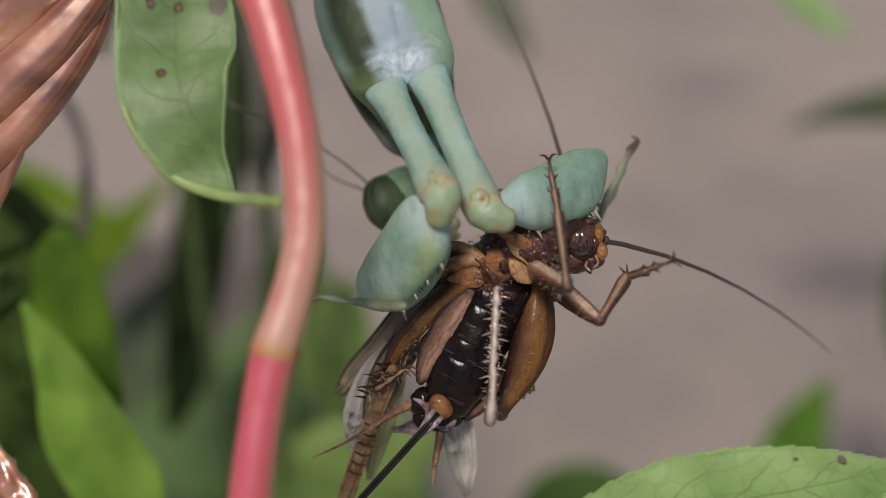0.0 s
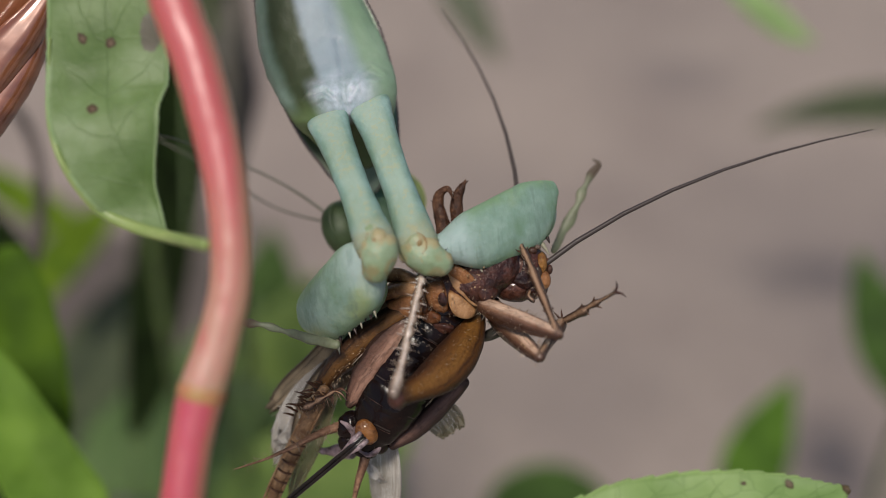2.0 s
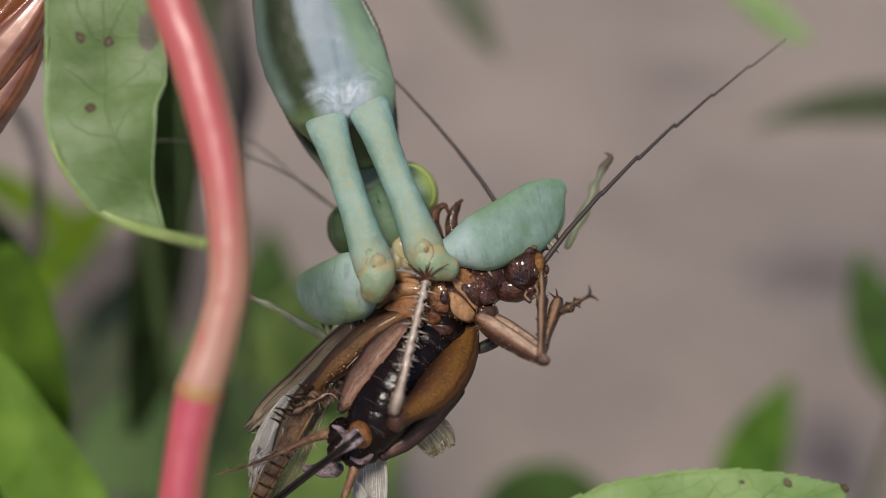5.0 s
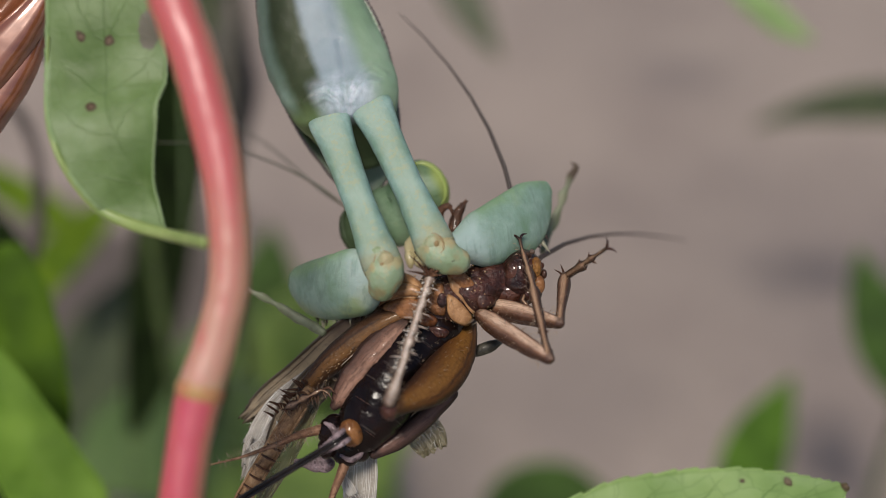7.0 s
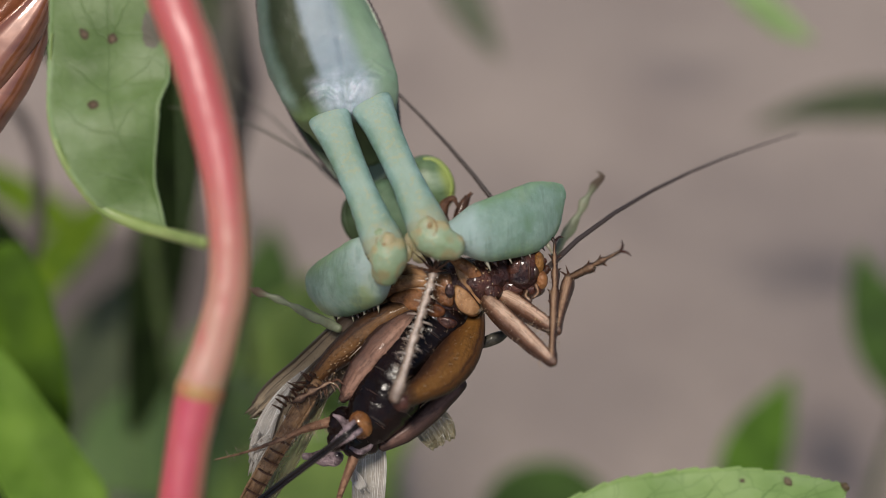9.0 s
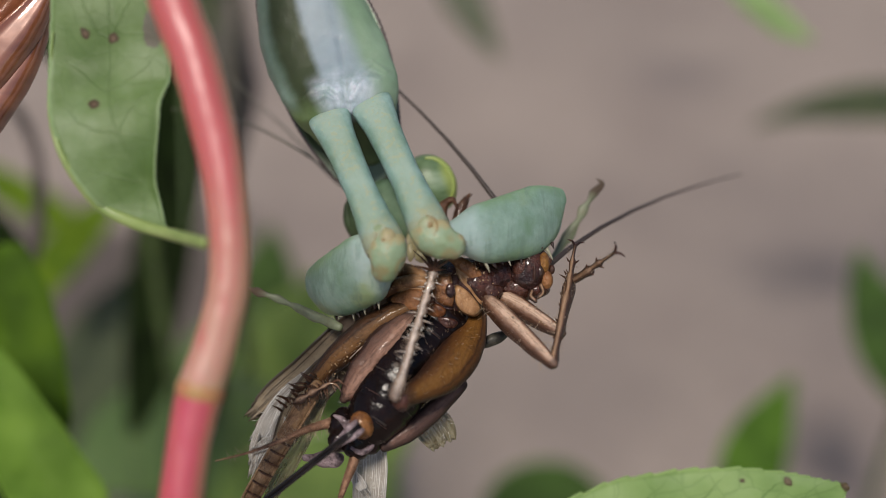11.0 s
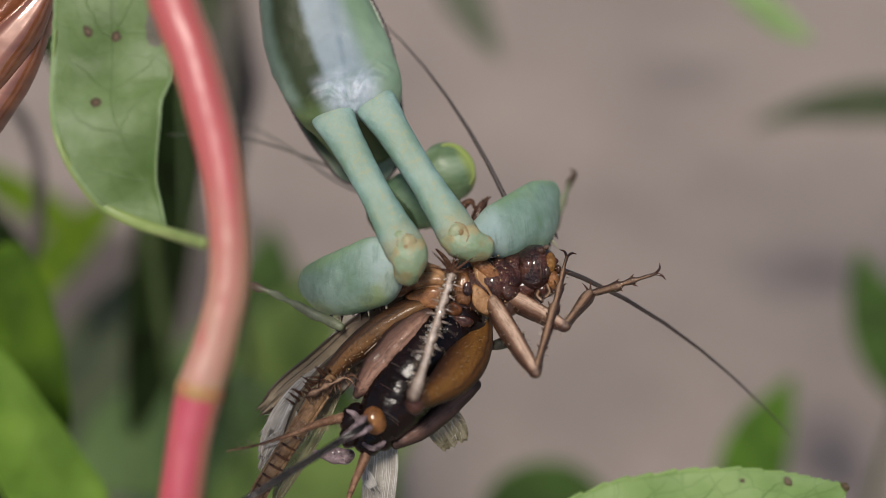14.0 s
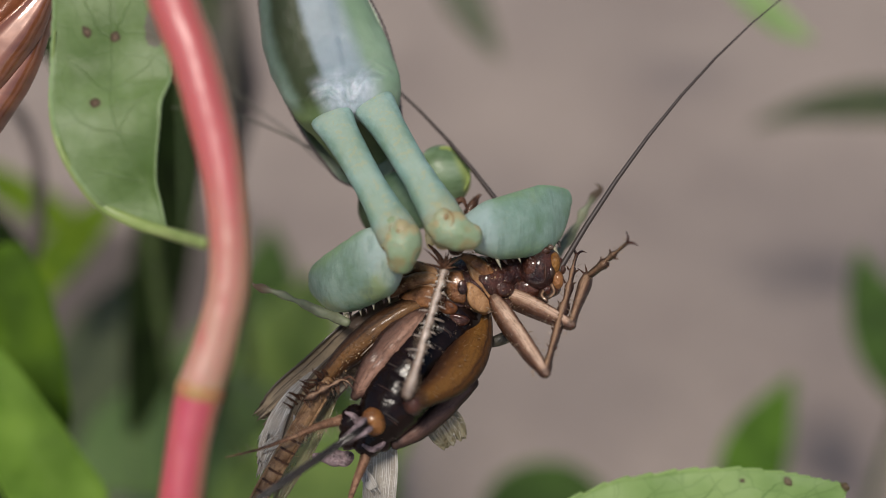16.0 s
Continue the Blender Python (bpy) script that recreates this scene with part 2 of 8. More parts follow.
M_HAIR = Mat("hair_tan", rough=0.4).colour((0.30, 0.22, 0.15)).m
M_STRAND = Mat("wing_strand_white", rough=0.4).colour((0.62, 0.58, 0.52)).m
M_TUBERCLE = Mat("tubercle_cream", rough=0.4).colour((0.46, 0.50, 0.36)).m
M_MOUTH = Mat("mouth_cream", rough=0.25, sss=0.3).colour((0.55, 0.48, 0.28)).m


def chitin(name, light, mid, dark, rough=0.3, coat=0.2, grain=420, stretch=None, relief=0.26, spot=0.65, rim=0.0, grit=1.0, streak=0.0, edge=(0.015, 0.115)):
    light, mid, dark = (tuple(c * f for c, f in zip(q, (0.92, 0.80, 0.77))) for q in (light, mid, dark))
    k = Mat(name, rough=rough + 0.1, spec=0.25, coat=0.75 * coat, sss=0.05)
    k.b.inputs["Coat Roughness"].default_value = 0.07
    n = k.noise(grain, 6, 0.68, stretch=stretch)
    fine = k.noise(1900, 3, 0.6)
    col = k.ramp(n, (0.36, dark), (0.52, mid), (0.70, light))
    if rim:
        u, v, _ = k.split(k.uv)
        off = k.math("ABSOLUTE", k.math("SUBTRACT", k.math("MULTIPLY_ADD", k.noise(500, 3), 0.10, v), 0.30))
        col = k.mix(k.math("MULTIPLY", k.step(off, *edge), rim), col, dark)
    if streak:
        u, v, _ = k.split(k.uv)
        lines = k.noise(1.0, 5, 0.65, co=k.join(k.math("MULTIPLY", u, 5.0), k.math("MULTIPLY_ADD", k.noise(260, 3), 3.0, k.math("MULTIPLY", v, 26.0)), 0.0))
        col = k.mix(k.math("MULTIPLY", k.step(lines, 0.52, 0.66), streak), col, tuple(c * 0.55 for c in dark))
        col = k.mix(k.math("MULTIPLY", k.step(lines, 0.44, 0.32), 0.7 * streak), col, tuple(min(1, c * 1.5) for c in light))
        k.bump(lines, 0.10, 0.6)
    col = k.mix(k.math("MULTIPLY", k.step(fine, 0.57, 0.68), spot), col, tuple(c * 0.6 for c in dark))
    col = k.mix(k.math("MULTIPLY", k.step(fine, 0.42, 0.32), 0.35), col, tuple(min(1, c * 1.25) for c in light))
    k.colour(col)
    k.bump(k.noise(3400, 4), 0.16 * grit, 0.9).bump(k.noise(1100, 4, 0.65), 0.2 * grit, 0.9).bump(n, relief, 0.8)
    k.rough(k.math("MULTIPLY_ADD", k.noise(1100, 3), 0.5, rough - 0.12))
    return k.m


def limb_skin(name, pale, mid, edge, rough=0.28, coat=0.5, pits=0.5, line=0.0, mottle=0.5, lit_at=0.25, band=(0.09, 0.19), streak=0.4):
    pale, mid, edge = (tuple(c * f for c, f in zip(q, (0.93, 0.85, 0.82))) for q in (pale, mid, edge))
    k = Mat(name, rough=rough, spec=0.28, coat=0.75 * coat, sss=0.08, sss_radius=(1.0, 0.6, 0.4))
    k.b.inputs["Coat Roughness"].default_value = 0.08
    u, v, _ = k.split(k.uv)
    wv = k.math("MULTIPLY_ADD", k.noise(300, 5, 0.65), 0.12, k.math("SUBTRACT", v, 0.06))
    off = k.math("ABSOLUTE", k.math("SUBTRACT", wv, lit_at))
    fibres = k.noise(1.0, 5, 0.65, co=k.join(k.math("MULTIPLY", u, 6.0), k.math("MULTIPLY", wv, 34.0), 0.0))
    cloud = k.noise(380, 6, 0.68)
    fine = k.noise(1900, 4, 0.65)
    # pale highlight stripe and shaded edges painted along the limb
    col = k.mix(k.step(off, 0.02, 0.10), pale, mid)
    col = k.mix(k.math("MULTIPLY", k.step(fibres, 0.45, 0.62), streak), col, tuple(0.6 * c for c in mid))
    col = k.mix(k.math("MULTIPLY", k.step(cloud, 0.50, 0.66), mottle), col, edge)
    col = k.mix(k.math("MULTIPLY", k.step(cloud, 0.46, 0.34), 0.4 * mottle), col, pale)
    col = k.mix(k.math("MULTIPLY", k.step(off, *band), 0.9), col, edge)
    ends = k.math("MAXIMUM", k.step(k.math("MULTIPLY_ADD", k.noise(500, 3), 0.12, u), 0.95, 1.06), k.step(k.math("MULTIPLY_ADD", k.noise(500, 3), 0.12, u), 0.14, 0.04))
    col = k.mix(k.math("MULTIPLY", ends, 0.75), col, edge)
    if line:
        mark = k.step(k.math("ABSOLUTE", k.math("SUBTRACT", wv, line)), 0.02, 0.0)
        col = k.mix(k.math("MULTIPLY", k.math("MULTIPLY", mark, k.step(cloud, 0.36, 0.52)), 0.7), col, edge)
    dots = k.step(k.cells(3400, feature="F1"), 0.24, 0.12)
    col = k.mix(k.math("MULTIPLY", k.math("MULTIPLY", dots, k.step(k.noise(700, 3), 0.48, 0.6)), pits), col, tuple(0.5 * c for c in edge))
    col = k.mix(k.math("MULTIPLY", k.step(fine, 0.55, 0.68), 0.45), col, tuple(0.6 * c for c in mid))
    k.colour(col)
    k.bump(k.noise(3400, 4), 0.14, 0.9).bump(fibres, 0.09, 0.7).bump(cloud, 0.15, 0.7)
    k.rough(k.math("MULTIPLY_ADD", k.noise(1000, 3), 0.5, rough - 0.12))
    return k.m


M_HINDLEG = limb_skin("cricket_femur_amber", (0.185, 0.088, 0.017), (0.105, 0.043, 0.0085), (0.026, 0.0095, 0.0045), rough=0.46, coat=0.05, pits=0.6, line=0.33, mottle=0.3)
M_THORAX = chitin("cricket_thorax_orange", (0.44, 0.235, 0.10), (0.25, 0.118, 0.044), (0.05, 0.02, 0.009), rough=0.26, coat=0.3, grain=300, relief=0.14, spot=0.35)
M_TAN = chitin("cricket_plate_tan", (0.66, 0.47, 0.26), (0.42, 0.255, 0.118), (0.10, 0.042, 0.017), rough=0.25, coat=0.5, grain=260, relief=0.12, spot=0.25, grit=0.4)
M_STERNUM = chitin("cricket_sternum_amber", (0.30, 0.13, 0.044), (0.135, 0.051, 0.017), (0.03, 0.011, 0.006), rough=0.25, coat=0.4, grain=360, relief=0.15)
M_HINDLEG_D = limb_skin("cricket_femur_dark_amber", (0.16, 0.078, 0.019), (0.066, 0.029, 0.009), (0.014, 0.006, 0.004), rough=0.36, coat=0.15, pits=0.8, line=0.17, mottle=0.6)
M_CHEAD = chitin("cricket_head_brown", (0.13, 0.052, 0.034), (0.038, 0.014, 0.010), (0.010, 0.0045, 0.004), rough=0.2, coat=0.6)
M_NECK = chitin("cricket_neck_red_brown", (0.16, 0.068, 0.04), (0.05, 0.018, 0.011), (0.012, 0.005, 0.004), rough=0.2, coat=0.6, relief=0.18)
M_FORELEG = limb_skin("cricket_foreleg_tan", (0.66, 0.50, 0.375), (0.26, 0.145, 0.09), (0.05, 0.021, 0.013), lit_at=0.31, band=(0.06, 0.17), mottle=0.4, rough=0.28, coat=0.6, streak=0.55)
M_FORETIB = limb_skin("cricket_foreshin_brown", (0.40, 0.27, 0.17), (0.14, 0.076, 0.043), (0.026, 0.012, 0.008), lit_at=0.30, band=(0.05, 0.16), pits=0.8, rough=0.3, coat=0.6, streak=0.5)
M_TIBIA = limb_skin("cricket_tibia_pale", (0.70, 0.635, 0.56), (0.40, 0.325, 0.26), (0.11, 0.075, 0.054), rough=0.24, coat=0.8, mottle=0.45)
M_TARSUS_C = chitin("cricket_tarsus_brown", (0.20, 0.115, 0.066), (0.088, 0.044, 0.025), (0.03, 0.014, 0.009), rough=0.35)
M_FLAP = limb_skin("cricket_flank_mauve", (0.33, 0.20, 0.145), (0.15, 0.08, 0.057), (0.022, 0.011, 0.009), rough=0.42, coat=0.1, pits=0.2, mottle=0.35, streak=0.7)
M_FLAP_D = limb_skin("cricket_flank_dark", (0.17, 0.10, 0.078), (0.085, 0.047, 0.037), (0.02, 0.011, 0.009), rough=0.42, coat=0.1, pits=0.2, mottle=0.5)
M_CERCUS = chitin("cricket_cercus_tan", (0.52, 0.37, 0.24), (0.33, 0.205, 0.13), (0.11, 0.06, 0.034), rough=0.5, coat=0.0, rim=0.5, streak=0.4)
M_STRAW = chitin("cricket_shin_straw", (0.50, 0.37, 0.22), (0.34, 0.23, 0.12), (0.14, 0.08, 0.04), rough=0.4, coat=0.1, grit=0.5, streak=0.3)
M_PLATE = chitin("cricket_plate_orange", (0.36, 0.19, 0.065), (0.23, 0.105, 0.03), (0.08, 0.03, 0.01), rough=0.2, coat=0.5, rim=0.0, grain=520)
M_OVI = chitin("cricket_ovipositor_black", (0.020, 0.016, 0.015), (0.009, 0.007, 0.007), (0.005, 0.004, 0.004), rough=0.24, coat=0.5, grit=0.2)
M_OVI_BASE = chitin("cricket_tail_lilac", (0.42, 0.37, 0.40), (0.24, 0.20, 0.22), (0.06, 0.045, 0.05), rough=0.28, coat=0.3, grain=700)
M_MIDLEG = chitin("cricket_leg_dark_green", (0.15, 0.16, 0.12), (0.085, 0.09, 0.07), (0.03, 0.03, 0.025), rough=0.35, coat=0.15, grain=300, grit=0.4, relief=0.1)
k = Mat("cricket_eye_brown", rough=0.3, coat=0.3)
M_CEYE = k.colour(k.ramp(k.noise(900, 4), (0.38, (0.012, 0.007, 0.005)), (0.66, (0.05, 0.024, 0.012)))).bump(k.noise(2400, 3), 0.06, 0.7).m
M_CRING = chitin("cricket_face_yellow", (0.36, 0.20, 0.05), (0.22, 0.11, 0.03), (0.07, 0.03, 0.01), rough=0.3, grain=600)

k = Mat("cricket_abdomen", rough=0.2, spec=0.22)
u, v, _ = k.split(k.uv)
rim = k.math("MULTIPLY", k.math("MULTIPLY", k.step(u, 0.88, 0.92), k.step(u, 0.955, 0.93)), k.step(k.noise(800, 3), 0.5, 0.6))
k.colour(k.mix(k.math("MULTIPLY", rim, 0.1), k.ramp(k.noise(420, 4), (0.38, (0.006, 0.0035, 0.003)), (0.62, (0.010, 0.005, 0.0045)), (0.78, (0.02, 0.008, 0.006))), (0.34, 0.28, 0.24)))
k.bump(k.noise(1500, 3), 0.08, 0.7).bump(k.noise(400, 3), 0.25, 0.6)
k.rough(k.math("MULTIPLY_ADD", k.noise(420, 4, 0.6), 0.3, 0.05))
M_ABDOMEN = k.m


def wing_mat(name, vein, film, see, ribs=13, rim=0.0, root=None):
    k = Mat(name, rough=0.3, spec=0.6)
    u, v, _ = k.split(k.uv)
    wob = k.math("MULTIPLY_ADD", k.noise(340, 3, 0.5), 0.12, v)
    rib = k.noise(1.0, 3, 0.6, co=k.join(k.math("MULTIPLY", u, 1.6), k.math("MULTIPLY", wob, ribs), 0.0))
    line = k.step(rib, 0.50, 0.60)
    cross = k.math("MULTIPLY", k.step(k.noise(1.0, 3, 0.6, co=k.join(k.math("MULTIPLY", u, 40.0), k.math("MULTIPLY", wob, 4.0), 0.0)), 0.56, 0.64), 0.5)
    line = k.math("MAXIMUM", line, cross)
    col = k.mix(line, k.ramp(k.noise(500, 4), (0.35, film), (0.7, tuple(c * 1.4 for c in film))), vein)
    blot = k.step(k.noise(190, 5, 0.6), 0.50, 0.66)
    col = k.mix(k.math("MULTIPLY", blot, 0.6), col, tuple(0.45 * c for c in film))
    if root:
        col = k.mix(k.math("MULTIPLY", k.step(k.math("MULTIPLY_ADD", k.noise(260, 4), 0.4, u), 0.72, 0.42), 0.85), col, root)
    if rim:
        edge = k.math("MAXIMUM", k.step(k.math("ABSOLUTE", wob), 0.84, 0.96), k.step(u, 0.93, 0.99))
        line = k.math("MAXIMUM", line, edge)
        col = k.mix(k.math("MULTIPLY", edge, rim), col, tuple(0.6 * c for c in vein))
    k.colour(col)
    k.bump(line, 0.035, 0.6)
    k.sheer(0.25, film)
    k.clear(k.math("MULTIPLY", k.math("SUBTRACT", 1.0, line), see))
    return k.m


M_TEGMEN = wing_mat("cricket_wing_grey_brown", (0.05, 0.033, 0.02), (0.37, 0.295, 0.20), 0.08, 9, rim=0.85, root=(0.055, 0.038, 0.036))
M_HINDWING = wing_mat("cricket_wing_silver", (0.80, 0.77, 0.72), (0.40, 0.36, 0.31), 0.2, 16)
M_TATTER = wing_mat("cricket_wing_tatter", (0.84, 0.81, 0.76), (0.62, 0.58, 0.52), 0.22, 5)
M_FRINGE = wing_mat("cricket_wing_straw", (0.16, 0.13, 0.07), (0.27, 0.235, 0.135), 0.45, 6)


def leaf_mat(name, light, mid, dark, vein, gloss=0.38, net=620.0, glow=0.3, side=9.0, spec=0.45, ink=0.55, mesh=0.5, spots=(), pivot=(0, 0, 0), patch=None):
    k = Mat(name, rough=gloss, spec=spec)
    u, v, _ = k.split(k.uv)
    av = k.math("ABSOLUTE", v)
    wob = k.math("MULTIPLY_ADD", k.noise(220, 3), 0.10, k.math("SUBTRACT", u, k.math("MULTIPLY", av, 0.16)))
    lines = k.math("ABSOLUTE", k.math("SUBTRACT", k.math("FRACT", k.math("MULTIPLY", wob, side)), 0.5))
    side_vein = k.math("MULTIPLY", k.step(lines, 0.032, 0.008), k.step(av, 0.96, 0.5))
    mid_vein = k.step(k.math("ABSOLUTE", k.math("MULTIPLY_ADD", k.math("SUBTRACT", k.noise(150, 2), 0.5), 0.10, v)), 0.022, 0.008)
    x, y, z = k.split(k.co)
    bend = k.join(k.math("MULTIPLY_ADD", k.noise(400, 3), 0.0016, x), y, k.math("MULTIPLY_ADD", k.noise(370, 3), 0.0016, z))
    mesh_vein = k.math("MULTIPLY", k.step(k.cells(net, bend), 0.055, 0.012), mesh)
    veins = k.math("MAXIMUM", k.math("MAXIMUM", side_vein, mid_vein), mesh_vein)
    base = k.ramp(k.noise(150, 5), (0.36, dark), (0.5, mid), (0.64, light))
    base = k.mix(k.math("MULTIPLY", k.step(k.noise(60, 3), 0.45, 0.7), 0.35), base, light)
    edge = k.step(k.math("MULTIPLY_ADD", k.noise(300, 3), 0.03, av), 0.955, 0.985)
    col = k.mix(edge, k.mix(k.math("MULTIPLY", veins, ink), base, vein), tuple(min(1, c * 1.3) for c in light))
    rag = k.math("MULTIPLY_ADD", k.math("SUBTRACT", k.noise(1500, 3), 0.5), 0.0007, 0.0)
    for (sx, sy, sz), r in spots:
        q = (Vector((sx, sy, sz)) - Vector(pivot)) * MM
        gap = k.math("SQRT", k.math("ADD", k.math("POWER", k.math("SUBTRACT", x, q.x), 2.0), k.math("POWER", k.math("SUBTRACT", z, q.z), 2.0)))
        gap = k.math("ADD", gap, rag)
        col = k.mix(k.step(gap, r * MM * 1.15, r * MM * 0.75), col, (0.075, 0.042, 0.022))
        col = k.mix(k.math("MULTIPLY", k.step(gap, r * MM * 0.55, r * MM * 0.25), 0.7), col, (0.19, 0.13, 0.075))
    if patch:
        (sx, sy, sz), rx, rz = patch
        q = (Vector((sx, sy, sz)) - Vector(pivot)) * MM
        gap = k.math("SQRT", k.math("ADD", k.math("POWER", k.math("DIVIDE", k.math("SUBTRACT", x, q.x), rx), 2.0), k.math("POWER", k.math("DIVIDE", k.math("SUBTRACT", z, q.z), rz), 2.0)))
        gap = k.math("ADD", rag, gap)
        col = k.mix(k.step(gap, MM * 1.1, MM * 0.8), col, (0.15, 0.135, 0.10))
    k.colour(col)
    k.bump(veins, 0.05, 0.5).bump(k.noise(1200, 3), 0.06, 0.5).bump(k.noise(200, 3), 0.4, 0.45)
    k.sheer(glow, light)
    return k.m


LEAF_PIVOT, LOW_PIVOT = (-17.83, -16, 0.97), down_to_soil((-2.43, 12, -39.17))
M_LEAF = leaf_mat("leaf_sage_underside", (0.225, 0.312, 0.145), (0.155, 0.24, 0.078), (0.10, 0.172, 0.042), (0.075, 0.125, 0.035), net=420.0, side=6, mesh=0.35, ink=0.36, glow=0.2, gloss=0.5, spec=0.4,
                  spots=(((-28.55, -10.3, 17.1), 0.42), ((-26.31, -10.3, 16.7), 0.42), ((-27.59, -10.2, 11.41), 0.45)), pivot=LEAF_PIVOT, patch=((-23.16, -10.3, 17.46), 0.85, 1.6))
M_LEAF_B = leaf_mat("leaf_light_green", (0.315, 0.45, 0.158), (0.245, 0.38, 0.118), (0.182, 0.30, 0.085), (0.075, 0.15, 0.035), net=400.0, side=7, mesh=0.45, ink=0.5, gloss=0.5, spec=0.35,
                    spots=(((27.42, 3, -21.19), 0.25), ((31.46, 3, -21.19), 0.36), ((36.41, 3, -21.35), 0.48)), pivot=LOW_PIVOT)
k = Mat("petiole_yellow_green", rough=0.45, sss=0.1)
M_PETIOLE = k.colour(k.ramp(k.noise(260, 4), (0.35, (0.19, 0.27, 0.07)), (0.65, (0.29, 0.36, 0.125)))).bump(k.noise(900, 3), 0.05, 0.5).m
M_LEAF_E = leaf_mat("leaf_fresh_green", (0.205, 0.345, 0.05), (0.15, 0.27, 0.034), (0.095, 0.185, 0.021), (0.23, 0.35, 0.085), mesh=0.1, gloss=0.6, spec=0.15)
M_LEAF_MD = leaf_mat("leaf_deep_green", (0.066, 0.125, 0.022), (0.044, 0.088, 0.015), (0.026, 0.052, 0.010), (0.05, 0.09, 0.025), glow=0.15, gloss=0.6, spec=0.2, mesh=0.1)
M_LEAF_D = leaf_mat("leaf_mid_green", (0.115, 0.225, 0.026), (0.076, 0.16, 0.017), (0.045, 0.10, 0.011), (0.11, 0.21, 0.035), gloss=0.6, spec=0.15)
M_LEAF_F = leaf_mat("leaf_clear_green", (0.102, 0.188, 0.013), (0.072, 0.142, 0.009), (0.043, 0.09, 0.006), (0.10, 0.185, 0.025), gloss=0.6, spec=0.12)
M_LEAF_S = leaf_mat("leaf_hazy_olive", (0.095, 0.115, 0.048), (0.065, 0.085, 0.036), (0.045, 0.06, 0.026), (0.08, 0.10, 0.05), mesh=0.1)
M_LEAF_O = leaf_mat("leaf_olive_brown", (0.105, 0.088, 0.058), (0.072, 0.062, 0.04), (0.045, 0.042, 0.026), (0.08, 0.07, 0.05), mesh=0.1)
# leaf green with shade mixed into its colour
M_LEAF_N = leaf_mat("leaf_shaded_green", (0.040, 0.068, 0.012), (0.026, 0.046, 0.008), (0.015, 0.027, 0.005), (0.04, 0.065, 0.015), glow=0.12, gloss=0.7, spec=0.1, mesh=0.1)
M_LEAF_T = leaf_mat("leaf_grey_green", (0.135, 0.215, 0.065), (0.098, 0.168, 0.046), (0.068, 0.118, 0.032), (0.12, 0.18, 0.06), mesh=0.1)
M_LEAF_G = leaf_mat("leaf_soft_green", (0.275, 0.38, 0.085), (0.19, 0.285, 0.057), (0.112, 0.18, 0.034), (0.15, 0.22, 0.05), mesh=0.1)
# leaf green painted almost black to stand for deep shade
M_LEAF_SHADE = leaf_mat("leaf_painted_shade", (0.014, 0.025, 0.006), (0.008, 0.014, 0.0035), (0.005, 0.008, 0.0025), (0.014, 0.025, 0.008), glow=0.06, gloss=0.8, spec=0.05)
M_LEAF_P = leaf_mat("leaf_pale_green", (0.38, 0.52, 0.22), (0.30, 0.44, 0.16), (0.21, 0.34, 0.11), (0.40, 0.52, 0.25), glow=0.35, mesh=0.1)
M_LEAF_Y = leaf_mat("leaf_yellow_green", (0.165, 0.255, 0.014), (0.115, 0.195, 0.010), (0.07, 0.13, 0.008), (0.19, 0.30, 0.03), glow=0.3, gloss=0.6, spec=0.1)
k = Mat("stem_pink", rough=0.42, spec=0.6, sss=0.15, sss_radius=(1, 0.4, 0.3), coat=0.8)
k.b.inputs["Coat Roughness"].default_value = 0.37
k.b.inputs["Coat IOR"].default_value = 2.0
u, v, _ = k.split(k.uv)
tone = k.math("MULTIPLY_ADD", k.noise(90, 4), 0.06, u)
tint = k.mix(k.step(k.noise(420, 4, stretch=(3, 3, 0.4)), 0.45, 0.75),
               k.ramp(tone, (0.0, (0.57, 0.078, 0.076)), (0.36, (0.57, 0.10, 0.092)), (0.50, (0.53, 0.22, 0.14)), (0.655, (0.55, 0.28, 0.19)), (0.668, (0.44, 0.29, 0.12)), (0.676, (0.52, 0.035, 0.07)), (0.74, (0.55, 0.052, 0.082)), (0.9, (0.52, 0.052, 0.07))),
               (0.56, 0.095, 0.088))
side = k.math("ABSOLUTE", k.math("SUBTRACT", k.math("MULTIPLY_ADD", k.noise(120, 3), 0.06, v), 0.53))
k.colour(k.mix(k.math("MULTIPLY", k.step(side, 0.17, 0.05), 0.55), tint, (0.36, 0.22, 0.085)))
k.bump(k.noise(500, 4, stretch=(4, 4, 0.5)), 0.12, 0.6)
M_STEM = k.m
k = Mat("stem_node", rough=0.5)
M_NODE = k.colour(k.ramp(k.noise(500, 3), (0.4, (0.42, 0.24, 0.09)), (0.7, (0.5, 0.16, 0.10)))).m
k = Mat("stalk_green", rough=0.5)
M_STALK = k.colour(k.ramp(k.noise(200, 4), (0.35, (0.045, 0.075, 0.02)), (0.7, (0.10, 0.15, 0.04)))).m
k = Mat("twig_grey", rough=0.8)
M_TWIG = k.colour(k.ramp(k.noise(260, 4), (0.35, (0.045, 0.035, 0.032)), (0.7, (0.12, 0.095, 0.085)))).m
k = Mat("dry_leaf_copper", rough=0.3, spec=0.8, coat=1.0)
k.b.inputs["Coat Roughness"].default_value = 0.06
k.b.inputs["Coat IOR"].default_value = 1.75
k.b.inputs["Metallic"].default_value = 0.15
nn = k.noise(85, 4, 0.55, stretch=(1, 1, 2.2))
k.colour(k.ramp(nn, (0.3, (0.12, 0.030, 0.014)), (0.5, (0.33, 0.115, 0.05)), (0.72, (0.56, 0.26, 0.13)))).bump(nn, 0.12, 0.3).bump(k.noise(700, 3), 0.015, 0.3)
M_DRY = k.m

